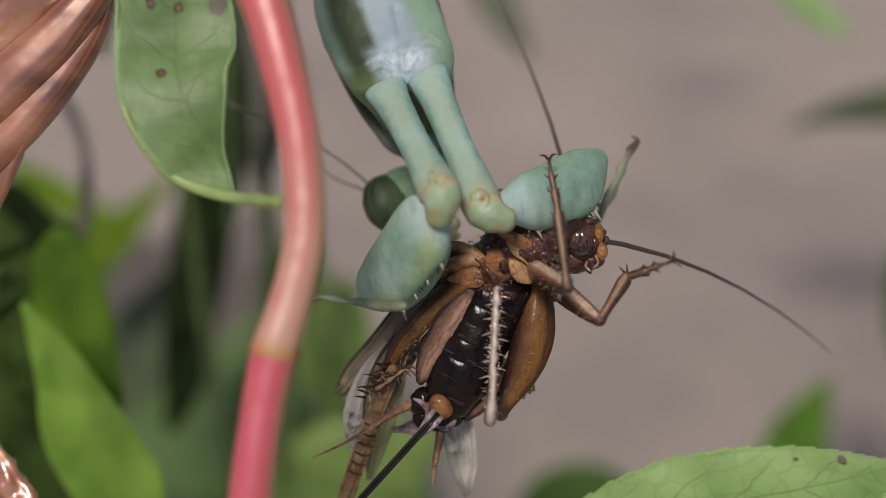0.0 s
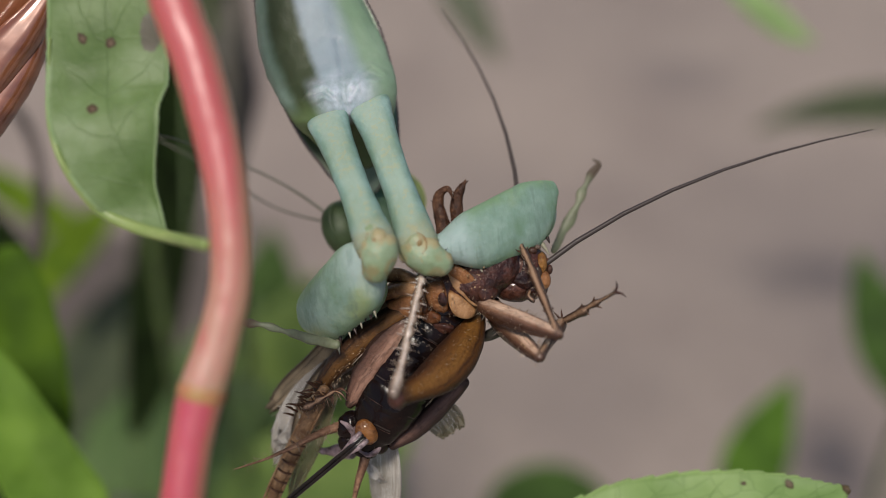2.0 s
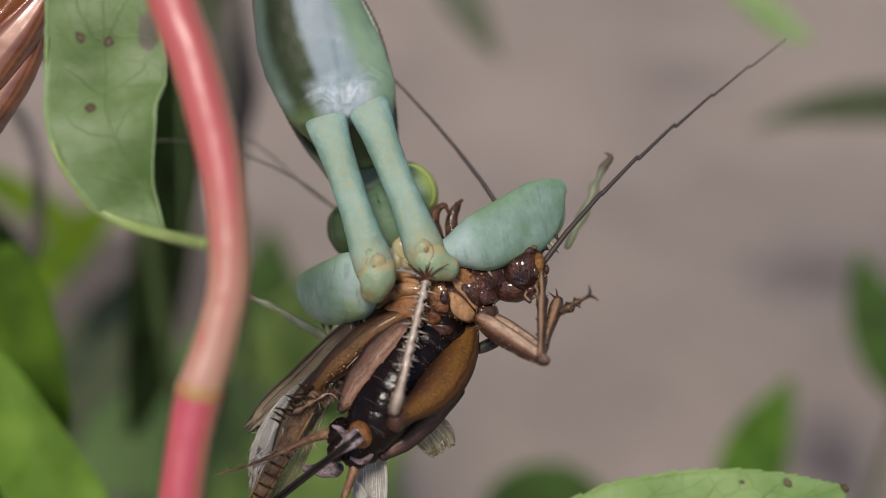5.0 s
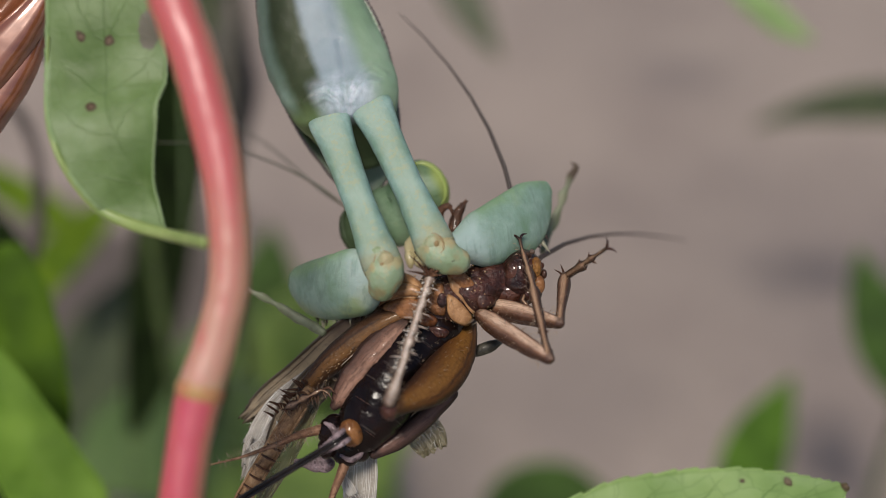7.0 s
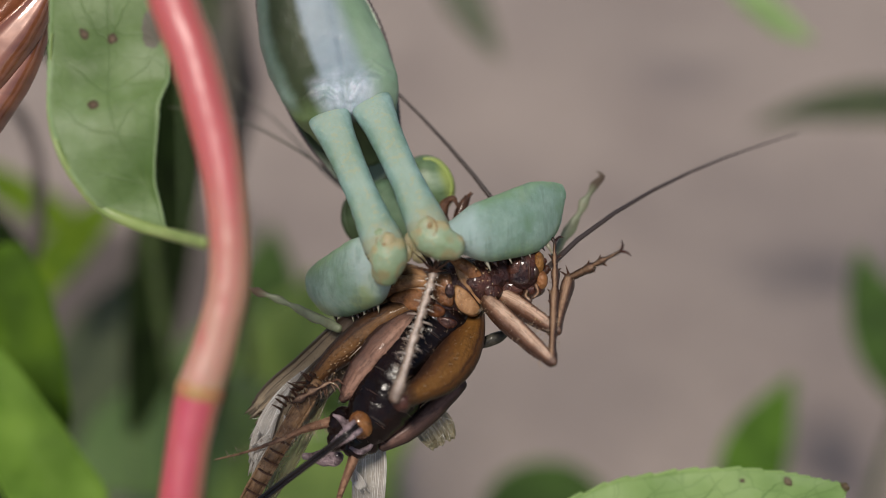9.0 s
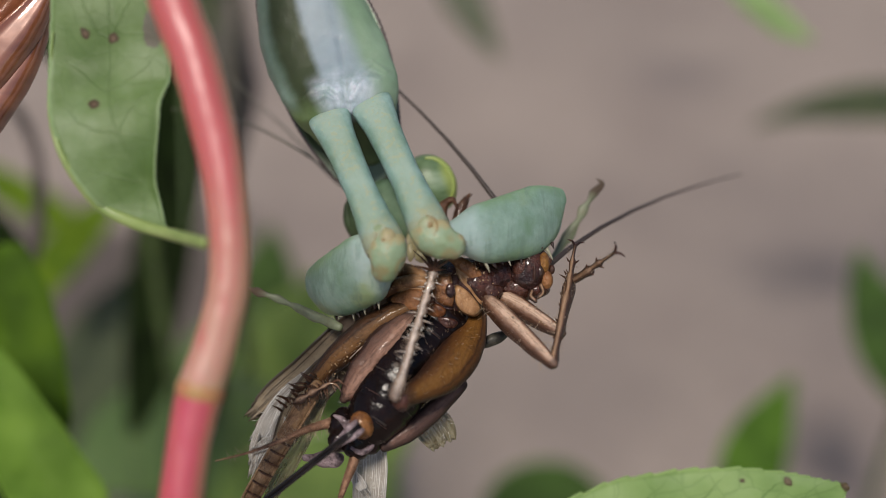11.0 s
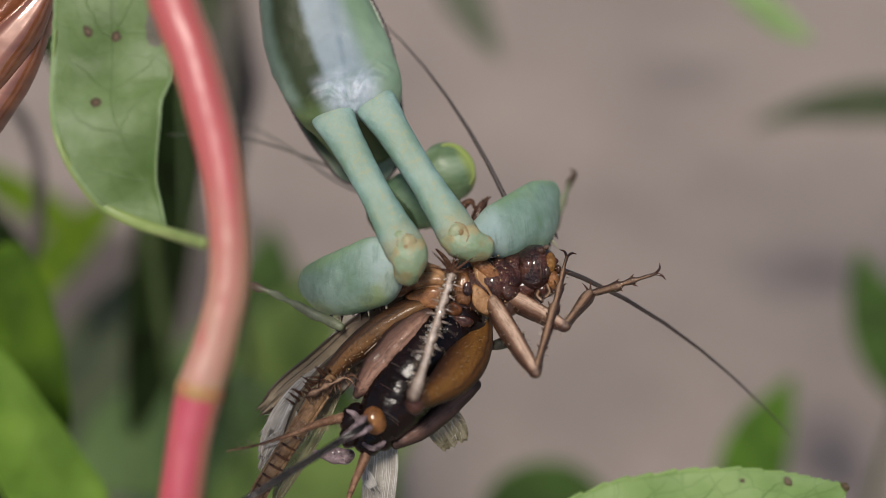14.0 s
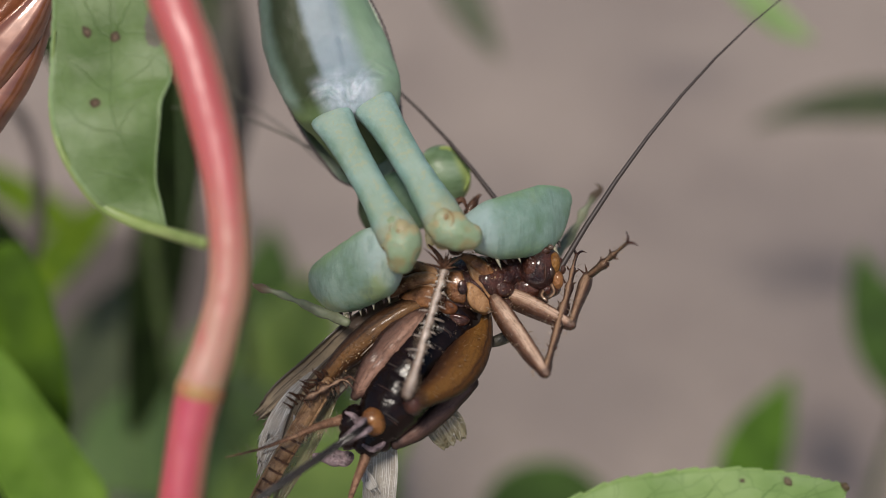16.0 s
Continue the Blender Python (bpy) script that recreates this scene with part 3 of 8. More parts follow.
k = Mat("soil", rough=0.9)
big = k.math("MULTIPLY_ADD", k.noise(0.6, 4, 0.6), 0.35, k.math("MULTIPLY_ADD", k.noise(7, 3, 0.5), 0.7, k.math("MULTIPLY_ADD", k.noise(19, 3, 0.55), 0.35, -0.2)))
fine = k.noise(120, 5, 0.6)
col = k.ramp(big, (0.30, (0.23, 0.183, 0.162)), (0.47, (0.30, 0.244, 0.21)), (0.72, (0.37, 0.30, 0.255)))
x, y, z = k.split(k.co)
for (sx, sy), r, depth in (((0.159, 0.311), 0.075, 0.5), ((0.117, 0.439), 0.028, 0.5), ((0.043, 0.226), 0.04, 0.4), ((0.019, 0.352), 0.03, 0.3)):   # damp patches
    gap = k.math("SQRT", k.math("ADD", k.math("POWER", k.math("SUBTRACT", x, sx), 2.0), k.math("POWER", k.math("SUBTRACT", y, sy), 2.0)))
    gap = k.math("MULTIPLY_ADD", k.math("SUBTRACT", k.noise(22, 4), 0.5), 1.2 * r, gap)
    col = k.mix(k.math("MULTIPLY", k.step(gap, 1.25 * r, 0.2 * r), depth), col, (0.17, 0.14, 0.132))
for (sx, sy), r, depth in (((-0.14, 0.285), 0.05, 0.95), ((-0.10, 0.285), 0.04, 0.9), ((-0.165, 0.32), 0.03, 0.6), ((-0.10, 0.33), 0.022, 0.6)):   # the shrub's shade, painted into the soil as dark patches
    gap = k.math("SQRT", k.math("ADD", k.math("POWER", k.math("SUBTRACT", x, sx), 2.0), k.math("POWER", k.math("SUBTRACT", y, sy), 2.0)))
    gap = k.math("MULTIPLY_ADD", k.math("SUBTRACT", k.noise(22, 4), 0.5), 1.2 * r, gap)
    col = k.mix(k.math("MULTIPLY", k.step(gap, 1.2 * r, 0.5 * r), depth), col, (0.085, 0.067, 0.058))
clod = k.step(k.cells(75, feature="F1"), 0.35, 0.15)
col = k.mix(k.math("MULTIPLY", clod, 0.25), col, (0.20, 0.16, 0.14))
k.colour(k.mix(k.math("MULTIPLY", k.step(fine, 0.5, 0.75), 0.5), col, (0.22, 0.175, 0.15))).bump(fine, 4.0, 0.6)
M_SOIL = k.m

# ---------- building helpers ----------
PIVOT = {}   # where each object's origin lies, in millimetres


def spline(ctrl, n):
    """A smooth curve through rows of numbers, even where the rows stand at uneven steps."""
    p = np.array([list(r) for r in ctrl], float)
    gap = np.maximum(np.linalg.norm(np.diff(p[:, :3], axis=0), axis=1), 1e-6)
    slope = np.diff(p, axis=0) / gap[:, None]
    m = np.empty_like(p)
    m[0], m[-1] = slope[0], slope[-1]
    for i in range(1, len(p) - 1):
        m[i] = (slope[i - 1] * gap[i] + slope[i] * gap[i - 1]) / (gap[i - 1] + gap[i])
    out = []
    for i in range(len(p) - 1):
        for j in range(n):
            x = j / n
            a, b = 2 * x ** 3 - 3 * x * x + 1, x ** 3 - 2 * x * x + x
            c, d = -2 * x ** 3 + 3 * x * x, x ** 3 - x * x
            out.append(a * p[i] + b * gap[i] * m[i] + c * p[i + 1] + d * gap[i] * m[i + 1])
    out.append(p[-1])
    return out


def tube(bm, ctrl, n=6, seg=14, normal=(0, -1, 0), lumps=0.0, ends=True, power=2.0, straight=False, ridges=0, ridge=0.0, spin=0.0):
    """A rounded, tapering body along rows (x, y, z, half width, half thickness)."""
    uv = bm.loops.layers.uv.verify()
    rows = spline(ctrl, n)
    pts = [Vector(r[:3]) for r in rows]
    full = []
    for i, r in enumerate(rows):
        t = (pts[-1] - pts[0]) if straight else (pts[min(i + 1, len(pts) - 1)] - pts[max(i - 1, 0)])
        t = (Vector(straight) if straight else t).normalized()
        full.append((pts[i], t, max(r[3], 0.01), max(r[4], 0.01), i / (len(rows) - 1)))
    if ends:
        def cap(row, sign, u):
            p, t, a, b, _ = row
            return [(p + t * sign * min(a, b) * math.sin(f), t, a * math.cos(f), b * math.cos(f), u) for f in (0.5, 0.95, 1.3)]
        full = cap(full[0], -1, 0.0)[::-1] + full + cap(full[-1], 1, 1.0)
    rings = []
    nrm = Vector(normal)
    for p, t, a, b, u in full:
        nn = (nrm - t * nrm.dot(t))
        nn = nn.normalized() if nn.length > 1e-4 else t.orthogonal().normalized()
        s = t.cross(nn)
        ring = []
        for j in range(seg):
            f = 2 * math.pi * j / seg
            c, d = math.cos(f), math.sin(f)
            c = math.copysign(abs(c) ** (2 / power), c)
            d = math.copysign(abs(d) ** (2 / power), d)
            g = 1 + ridge * math.cos(ridges * (f + spin * u) + 1.5 * math.sin(3 * (f + spin * u))) if ridges else 1.0
            q = p + s * (a * c * g) + nn * (b * d * g)
            if lumps:
                q += (q - p) * (noise.noise(q * 0.9) * lumps)
            ring.append(bm.verts.new(q))
        rings.append((ring, u))
    for (r0, u0), (r1, u1) in zip(rings, rings[1:]):
        for j in range(seg):
            f = bm.faces.new((r0[j], r0[(j + 1) % seg], r1[(j + 1) % seg], r1[j]))
            f.smooth = True
            for lp, w in zip(f.loops, ((u0, j), (u0, j + 1), (u1, j + 1), (u1, j))):
                lp[uv].uv = (w[0], w[1] / seg)
    for ring, rev in ((rings[0][0], True), (rings[-1][0], False)):
        f = bm.faces.new(ring[::-1] if rev else ring)
        f.smooth = True
    return bm


def ball(bm, c, r, turn=None, seg=16, lumps=0.0):
    """An ellipsoid with half axes r, turned by a 3x3 matrix."""
    m = Matrix.Translation(c) @ (turn.to_4x4() if turn else Matrix()) @ Matrix.Diagonal((*r, 1))
    got = bmesh.ops.create_uvsphere(bm, u_segments=seg, v_segments=seg // 2 + 2, radius=1, matrix=m)
    for q in got["verts"]:
        if lumps:
            q.co += (q.co - Vector(c)) * (noise.noise(q.co * 0.8) + 0.6 * noise.noise(q.co * 2.1)) * lumps
        for f in q.link_faces:
            f.smooth = True
    return bm


def swell(bm, lines, height, width):
    """Raises (or sinks) the front of a body along lines, as soft folds."""
    lines = [[Vector((q[0], 0, q[2])) for q in l] for l in lines]
    for v in bm.verts:
        p = Vector((v.co.x, 0, v.co.z))
        near = 1e9
        for l in lines:
            for a, b in zip(l, l[1:] or l):
                ab = b - a
                h = max(0.0, min(1.0, (p - a).dot(ab) / ab.length_squared)) if ab.length > 0 else 0.0
                near = min(near, (p - a - ab * h).length)
        if near < 3 * width:
            v.co.y -= height * math.exp(-(near / width) ** 2)


def plate(bm, outline, bulge, rings=5, lumps=0.12):
    """A domed scale over a rounded outline."""
    pts = [Vector(q) for q in outline]
    m = len(pts)
    edge = []
    for i in range(m):
        p0, p1, p2, p3 = (pts[(i + d) % m] for d in (-1, 0, 1, 2))
        for x in (0.0, 0.25, 0.5, 0.75):
            edge.append(0.5 * (2 * p1 + (p2 - p0) * x + (2 * p0 - 5 * p1 + 4 * p2 - p3) * x * x + (3 * p1 - p0 - 3 * p2 + p3) * x ** 3))
    mid = sum(pts, Vector()) / m
    rows = []
    for k in range(rings):
        h = 1 - k / rings
        row = []
        for e in edge:
            q = mid.lerp(e, h)
            q.y -= bulge * (1 - h ** 4) * (1 + lumps * 1.5 * noise.noise(q * 0.9)) - 0.9 * (h > 0.99)
            row.append(bm.verts.new(q))
        rows.append(row)
    top = bm.verts.new(mid + Vector((0, -bulge, 0)))
    n = len(edge)
    for r0, r1 in zip(rows, rows[1:]):
        for j in range(n):
            bm.faces.new((r0[j], r0[(j + 1) % n], r1[(j + 1) % n], r1[j])).smooth = True
    for j in range(n):
        bm.faces.new((rows[-1][j], rows[-1][(j + 1) % n], top)).smooth = True
    bm.faces.new(rows[0][::-1])
    return bm


def spine(bm, p, way, length, r, seg=6):
    p, way = Vector(p), Vector(way).normalized()
    tip = p + way * length + Vector((0, 0, -0.06 * length))
    mid = p + way * length * 0.55
    tube(bm, [(*p, r, r), (*mid, r * 0.6, r * 0.6), (*tip, r * 0.12, r * 0.12)], 2, seg, ends=False, normal=(0.3, -1, 0.2))


def sheet(bm, ctrl, nu=40, nv=12, teeth=0, bite=0.0, ruffle=0.0, arch=0.0, normal=(0, -1, 0), fray=0.0, tip=1.0):
    """A blade along rows (x, y, z, left half width, right half width, lift of the edges towards the normal, twist in degrees)."""
    uv = bm.loops.layers.uv.verify()
    rows = spline([(*r, 0.0) if len(r) == 6 else r for r in ctrl], max(2, nu // (len(ctrl) - 1)))
    pts = [Vector(r[:3]) for r in rows]
    grid = []
    nrm = Vector(normal)
    last = len(rows) - 1
    rnd = random.Random(len(rows) + nv)
    for i, r in enumerate(rows):
        t = (pts[min(i + 1, last)] - pts[max(i - 1, 0)]).normalized()
        nn = (nrm - t * nrm.dot(t)).normalized()
        nn = Matrix.Rotation(radians(r[6]), 3, t) @ nn
        s = t.cross(nn)
        saw = 1.0
        if teeth:
            ph = (i / last * teeth) % 1.0
            saw = 1.0 + bite * (ph - 0.5) / max(0.25, max(r[3], r[4]))
        line = []
        for j in range(nv + 1):
            v = 2 * j / nv - 1
            hw = max(0.02, r[3] if v < 0 else r[4])
            e = saw if abs(v) > 0.93 else 1.0
            q = pts[i] + s * (v * hw * e) + nn * (r[5] * v * v + arch * (1 - v * v))
            if ruffle:
                q += nn * ruffle * noise.noise(Vector((q.x * 0.25, q.z * 0.25, 3.1))) * (0.35 + abs(v))
            if fray and i > last * 0.72:
                q += t * fray * (rnd.random() - 0.6) * (i - last * 0.72) / (last * 0.28)
            line.append((bm.verts.new(q), i / last, v))
        grid.append(line)
    for g0, g1 in zip(grid, grid[1:]):
        for j in range(nv):
            four = (g0[j], g0[j + 1], g1[j + 1], g1[j])
            f = bm.faces.new([w[0] for w in four])
            f.smooth = True
            for lp, w in zip(f.loops, four):
                lp[uv].uv = (w[1], w[2])
    return bm


def thing(name, origin, label, category, group="", kind=""):
    ob = new(name)
    ob.matrix_basis = BASE @ Matrix.Translation(Vector(origin) * MM)
    ob.empty_display_size = 0.002
    PIVOT[ob] = Vector(origin)
    return tagged(ob, label, category, group, kind)


def part(name, bm, material, parent, label="", pivot=None, thick=0.0):
    """Links a bmesh, drawn in millimetres of the tilted space, as one mesh under a thing or a part."""
    pv = Vector(pivot) if pivot is not None else PIVOT[parent].copy()
    bmesh.ops.recalc_face_normals(bm, faces=bm.faces)
    for q in bm.verts:
        q.co = (q.co - pv) * MM
    me = bpy.data.meshes.new(name)
    bm.to_mesh(me)
    bm.free()
    me.materials.append(material)
    ob = new(name, me)
    ob.parent = parent
    ob.matrix_basis = Matrix.Translation((pv - PIVOT[parent]) * MM)
    PIVOT[ob] = pv
    if thick:
        sol = ob.modifiers.new("thickness", "SOLIDIFY")
        sol.thickness, sol.offset = thick * MM, 0
    return tagged(ob, label) if label else ob


def axes(a, b, down=True):
    """Unit vectors along a limb, across it and towards the camera."""
    t = (Vector(b) - Vector(a)).normalized()
    n = Vector((0, -1, 0))
    n = (n - t * n.dot(t)).normalized()
    s = t.cross(n)
    if down and s.z > 0:
        s = -s
    return t, s, n


def limb(a, b, rows):
    """Rows (share of the length, shift across, shift to the front, half width, half thickness) along a limb."""
    t, s, n = axes(a, b)
    length = (Vector(b) - Vector(a)).length
    return [(*(Vector(a) + t * (length * r[0]) + s * r[1] + n * r[2]), r[3], r[4]) for r in rows]


def mixed(p, q, s):
    return Vector(p).lerp(Vector(q), s)


def bristles(parent, a, b, radius, count, length, mat, seed, lean=0.35, front=0.2):
    """Fine hairs along a limb, as one part."""
    rnd = random.Random(seed)
    a, b = Vector(a), Vector(b)
    t = (b - a).normalized()
    n = Vector((0, -1, 0))
    n = (n - t * n.dot(t)).normalized()
    s = t.cross(n)
    bm = bmesh.new()
    for _ in range(count):
        f = rnd.uniform(-math.pi * (0.5 + front), math.pi * (0.5 + front))
        out = n * math.cos(f) + s * math.sin(f)
        h = rnd.random()
        q = a + (b - a) * h + out * (radius(h) if callable(radius) else radius) * 0.95
        way = (out + t * rnd.uniform(-0.2, lean * 2) + s * rnd.uniform(-0.2, 0.2)).normalized()
        l = length * rnd.uniform(0.5, 1.2)
        w = way.orthogonal().normalized() * 0.028
        w2 = way.cross(w)
        base = [bm.verts.new(q + w), bm.verts.new(q - w * 0.5 + w2 * 0.87), bm.verts.new(q - w * 0.5 - w2 * 0.87)]
        tip = bm.verts.new(q + way * l)
        for i in range(3):
            bm.faces.new((base[i], base[(i + 1) % 3], tip))
    ob = part("bristles", bm, mat, parent, "fine short hairs", pivot=PIVOT[parent])
    return tagged(ob, kind="stuff")


def glints(parent, a, b, radius, count, size, mat, seed, front=0.1):
    """Tiny pale balls added on a limb's visible side to stand in for wet glints, as one part."""
    rnd = random.Random(seed)
    a, b = Vector(a), Vector(b)
    t, s, n = axes(a, b)
    bm = bmesh.new()
    for _ in range(count):
        f = rnd.uniform(-math.pi * (0.5 + front), math.pi * (0.5 + front))
        h = rnd.random()
        q = a + (b - a) * h + (n * math.cos(f) + s * math.sin(f)) * (radius(h) if callable(radius) else radius)
        bmesh.ops.create_icosphere(bm, subdivisions=1, radius=size * rnd.uniform(0.5, 1.2), matrix=Matrix.Translation(q))
    for f in bm.faces:
        f.smooth = True
    return tagged(part("glints", bm, mat, parent, "tiny pale balls standing in for wet glints", pivot=PIVOT[parent]), kind="stuff")


# ---------- soil ----------
bm = bmesh.new()
R0 = 60.0
N_G = 90
xs = [math.copysign(abs(i / (N_G / 2)) ** 4, i) * R0 for i in range(-N_G // 2, N_G // 2 + 1)]
gv = [[bm.verts.new((x, y + 0.45, 0.012 * noise.noise(Vector((x * 5, y * 5, 0))) if abs(x) < 3 and abs(y) < 3 else 0.0)) for x in xs] for y in xs]
for i in range(N_G):
    for j in range(N_G):
        bm.faces.new((gv[i][j], gv[i][j + 1], gv[i + 1][j + 1], gv[i + 1][j])).smooth = True
me = bpy.data.meshes.new("ground")
bm.to_mesh(me)
bm.free()
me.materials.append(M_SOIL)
ground = tagged(new("ground", me), "taupe sandy soil with darker damp blotches and painted shrub shade", "ground", kind="structure")


# ---------- plant with the pink stem ----------
plant = thing("shrub", down_to_soil((-18.92, -21, -17.61)), "shrub with a glossy pink-red stem and a spotted sage-green leaf", "plant")
bm = bmesh.new()
foot = down_to_soil((-18.92, -21, -17.61))
tube(bm, [(*(-21.07, -23, 36.7), 1.64, 1.64), (*(-20.46, -22, 25.29), 1.69, 1.69), (*(-19.06, -21, 17.61), 1.74, 1.74), (*(-17.59, -21, 13.61), 1.69, 1.69), (*(-16.51, -21, 9.62), 1.64, 1.64),
          (*(-15.59, -21, 5.63), 1.55, 1.55), (*(-15.11, -21, 1.64), 1.47, 1.47), (*(-15.11, -21, -2.36), 1.48, 1.48), (*(-15.99, -21, -6.35), 1.53, 1.53), (*(-17.19, -21, -10.14), 1.66, 1.66),
          (*(-17.91, -21, -13.53), 1.55, 1.55), (*(-18.51, -21, -17.61), 1.53, 1.53), (*(-19.81, -20, -26.62), 1.64, 1.64), (*(foot + Vector((-3, 0, 20))), 1.9, 1.9), (*foot, 2.1, 2.1)], 10, 28, lumps=0.03)
stem = part("stem", bm, M_STEM, plant, "glossy pink-red stem fading to salmon above a node")
bm = bmesh.new()
tube(bm, [(*(-16.99, -21, -9.22), 1.58, 1.58), (*(-17.15, -21, -9.94), 1.74, 1.74), (*(-17.35, -21, -10.58), 1.64, 1.64)], 4, 24, lumps=0.05, ends=False)
part("node_ring", bm, M_NODE, stem, "ochre ring at the stem's node")
bm = bmesh.new()
sheet(bm, [(*(-21.79, -11.8, 1.46), 0.22, 0.18, 0), (*(-22.37, -11.2, 3.07), 1.96, 0.27, 0.1), (*(-23.22, -11, 4.9), 3.79, 0.76, 0.3), (*(-24.37, -11.4, 6.79), 4.39, 2.22, 0.5), (*(-25.33, -11.6, 8.68), 4.65, 3.45, 0.6), (*(-26.15, -11.2, 10.72), 4.67, 4.31, 0.6), (*(-26.52, -10.5, 12.59), 4.7, 4.75, 0.5), (*(-26.57, -10, 14.55), 4.77, 4.86, 0.5), (*(-26.75, -10, 17.83), 4.59, 4.68, 0.4), (*(-26.57, -10, 22.56), 4.2, 4.2, 0.4), (*(-26.16, -11, 27.23), 2.8, 3, 0.2), (*(-25.67, -12, 30.92), 0.3, 0.3, 0)],
      nu=180, nv=20, teeth=26, bite=0.09, ruffle=0.5)
leaf = part("leaf", bm, M_LEAF, plant, "sage-green leaf with brown spots", pivot=(-17.83, -16, 0.97), thick=0.22)
bm = bmesh.new()
tube(bm, [(*(-17.08, -20, 0.44), 0.44, 0.36), (*(-19.28, -16.5, 0.84), 0.46, 0.38), (*(-21.6, -13, 1.27), 0.48, 0.39), (*(-24.52, -11.3, 2.09), 0.49, 0.36), (*(-27.01, -11, 3.3), 0.45, 0.31), (*(-28.61, -11.6, 5.18), 0.35, 0.27), (*(-29.73, -12, 7.1), 0.26, 0.22), (*(-30.65, -11.6, 9.43), 0.22, 0.18), (*(-31.11, -11, 11.63), 0.18, 0.13), (*(-31.21, -10.4, 14.04), 0.13, 0.13), (*(-31.03, -10.4, 17.09), 0.09, 0.09)], 8, 12)
part("leaf_stalk", bm, M_PETIOLE, leaf, "yellow-green stalk running on as the leaf's thick edge", pivot=(-17.83, -16, 0.97))

# ---------- curled dry leaf ----------
dry = thing("dry_leaf", (-37.65, 2, 24.34), "curled glossy copper-brown dry leaf hanging on the shrub", "dry leaf")
bm = bmesh.new()
tube(bm, [(*(-23.4, 4, 46.43), 2.0, 2.0), (*(-30.61, 4, 37.15), 5.0, 4.0), (*(-37.31, 4, 29.42), 6.4, 5.0), (*(-42.08, 3, 22.01), 6.4, 5.0), (*(-45.65, 3, 15.88), 5.2, 4.2), (*(-47.7, 3, 10.26), 3.4, 3.0), (*(-48.46, 3, 5.67), 1.2, 1.2)], 10, 64, lumps=0.03, ridges=5, ridge=0.06, spin=1.2)
part("curled_blade", bm, M_DRY, dry, "ribbed copper-brown curl")
bm = bmesh.new()
tube(bm, [(*(-42.6, 1, 14), 0.8, 0.6), (*(-42.9, 0, 11.4), 1.7, 0.9), (*(-43.2, -0.5, 8.6), 1.9, 0.9), (*(-44.2, 0, 5.2), 1.3, 0.7), (*(-45.6, 1, 0.6), 0.35, 0.3)], 8, 24, lumps=0.2, ridges=5, ridge=0.1)
part("torn_flap", bm, M_DRY, dry, "torn copper flap")
for rows in ([(*(-49.96, -1.5, 5.58), 0.9, 0.8), (*(-46.53, -1.5, 8.87), 2.0, 1.3), (*(-42.61, -1.5, 12.59), 2.3, 1.5), (*(-39.18, -1.5, 15.87), 2.1, 1.4), (*(-36.24, -1.5, 19.3), 1.6, 1.2), (*(-33.8, -1.5, 22.97), 0.6, 0.6)],
             [(*(-49.94, -0.5, 1.6), 0.8, 0.7), (*(-46.23, -0.5, 4.9), 1.6, 1.2), (*(-42.3, -0.5, 9.1), 1.9, 1.4), (*(-39.5, -0.5, 12.4), 1.8, 1.3), (*(-36.9, -0.5, 16.2), 1.5, 1.1), (*(-34.5, -0.5, 21.0), 0.6, 0.6)],
             [(*(-51.4, 0.5, 9.6), 0.9, 0.8), (*(-47.91, 0.5, 13.3), 2.2, 1.5), (*(-44.42, 0.5, 16.9), 2.6, 1.7), (*(-41.42, 0.5, 20.2), 2.3, 1.6), (*(-38.43, 0.5, 23.8), 0.9, 0.9)]):
    bm = bmesh.new()
    tube(bm, rows, 10, 28, lumps=0.03, ridges=2, ridge=0.06, spin=0.5)
    part("rolled_edge", bm, M_DRY, dry, "glossy rolled fold")
bm = bmesh.new()
tube(bm, [(*(-47.7, 3, 7.2), 0.5, 0.5), (*(-46.93, 3, -4.03), 0.45, 0.45), (*(-46.9, 3, -16), 0.45, 0.45), (*(-46.5, 3, -20), 0.6, 0.55), (*(-44.4, 3, -24.5), 1.5, 1.1), (*(-43.4, 3, -27.2), 1.9, 1.3), (*(-44.89, 3, -31.61), 0.6, 0.5)], 8, 24, lumps=0.5, ridges=7, ridge=0.15)
part("hanging_scrap", bm, M_DRY, dry, "crumpled brown scrap")
bm = bmesh.new()
tube(bm, [(*(-20.6, -22, 25.29), 0.5, 0.5), (*(-23.59, -20, 28.31), 0.45, 0.45), (*(-33.79, 1, 33.64), 0.5, 0.5)], 6, 10)
part("stalk", bm, M_TWIG, dry, "thin brown stalk")


# ---------- other leaves ----------
def leafy_plant(label, rows, mat, sprout, stalk_mat=None, group="", **kw):
    """A blade on its stalk, which springs from the soil."""
    base = down_to_soil(sprout)
    ob = thing("leafy_plant", base, label, "plant", group)
    bm = bmesh.new()
    p0 = Vector(rows[0][:3])
    sp = Vector(sprout)
    tube(bm, [(*base, 1.3, 1.3), (*mixed(base, sp, 0.6), 1.1, 1.1), (*sp, 0.8, 0.8), (*mixed(sp, p0, 0.6), 0.6, 0.6), (*p0, 0.4, 0.4)], 8, 10)
    part("stalk", bm, stalk_mat or M_STALK, ob)
    bm = bmesh.new()
    sheet(bm, rows, **kw)
    return ob, part("leaf", bm, mat, ob, thick=0.25)


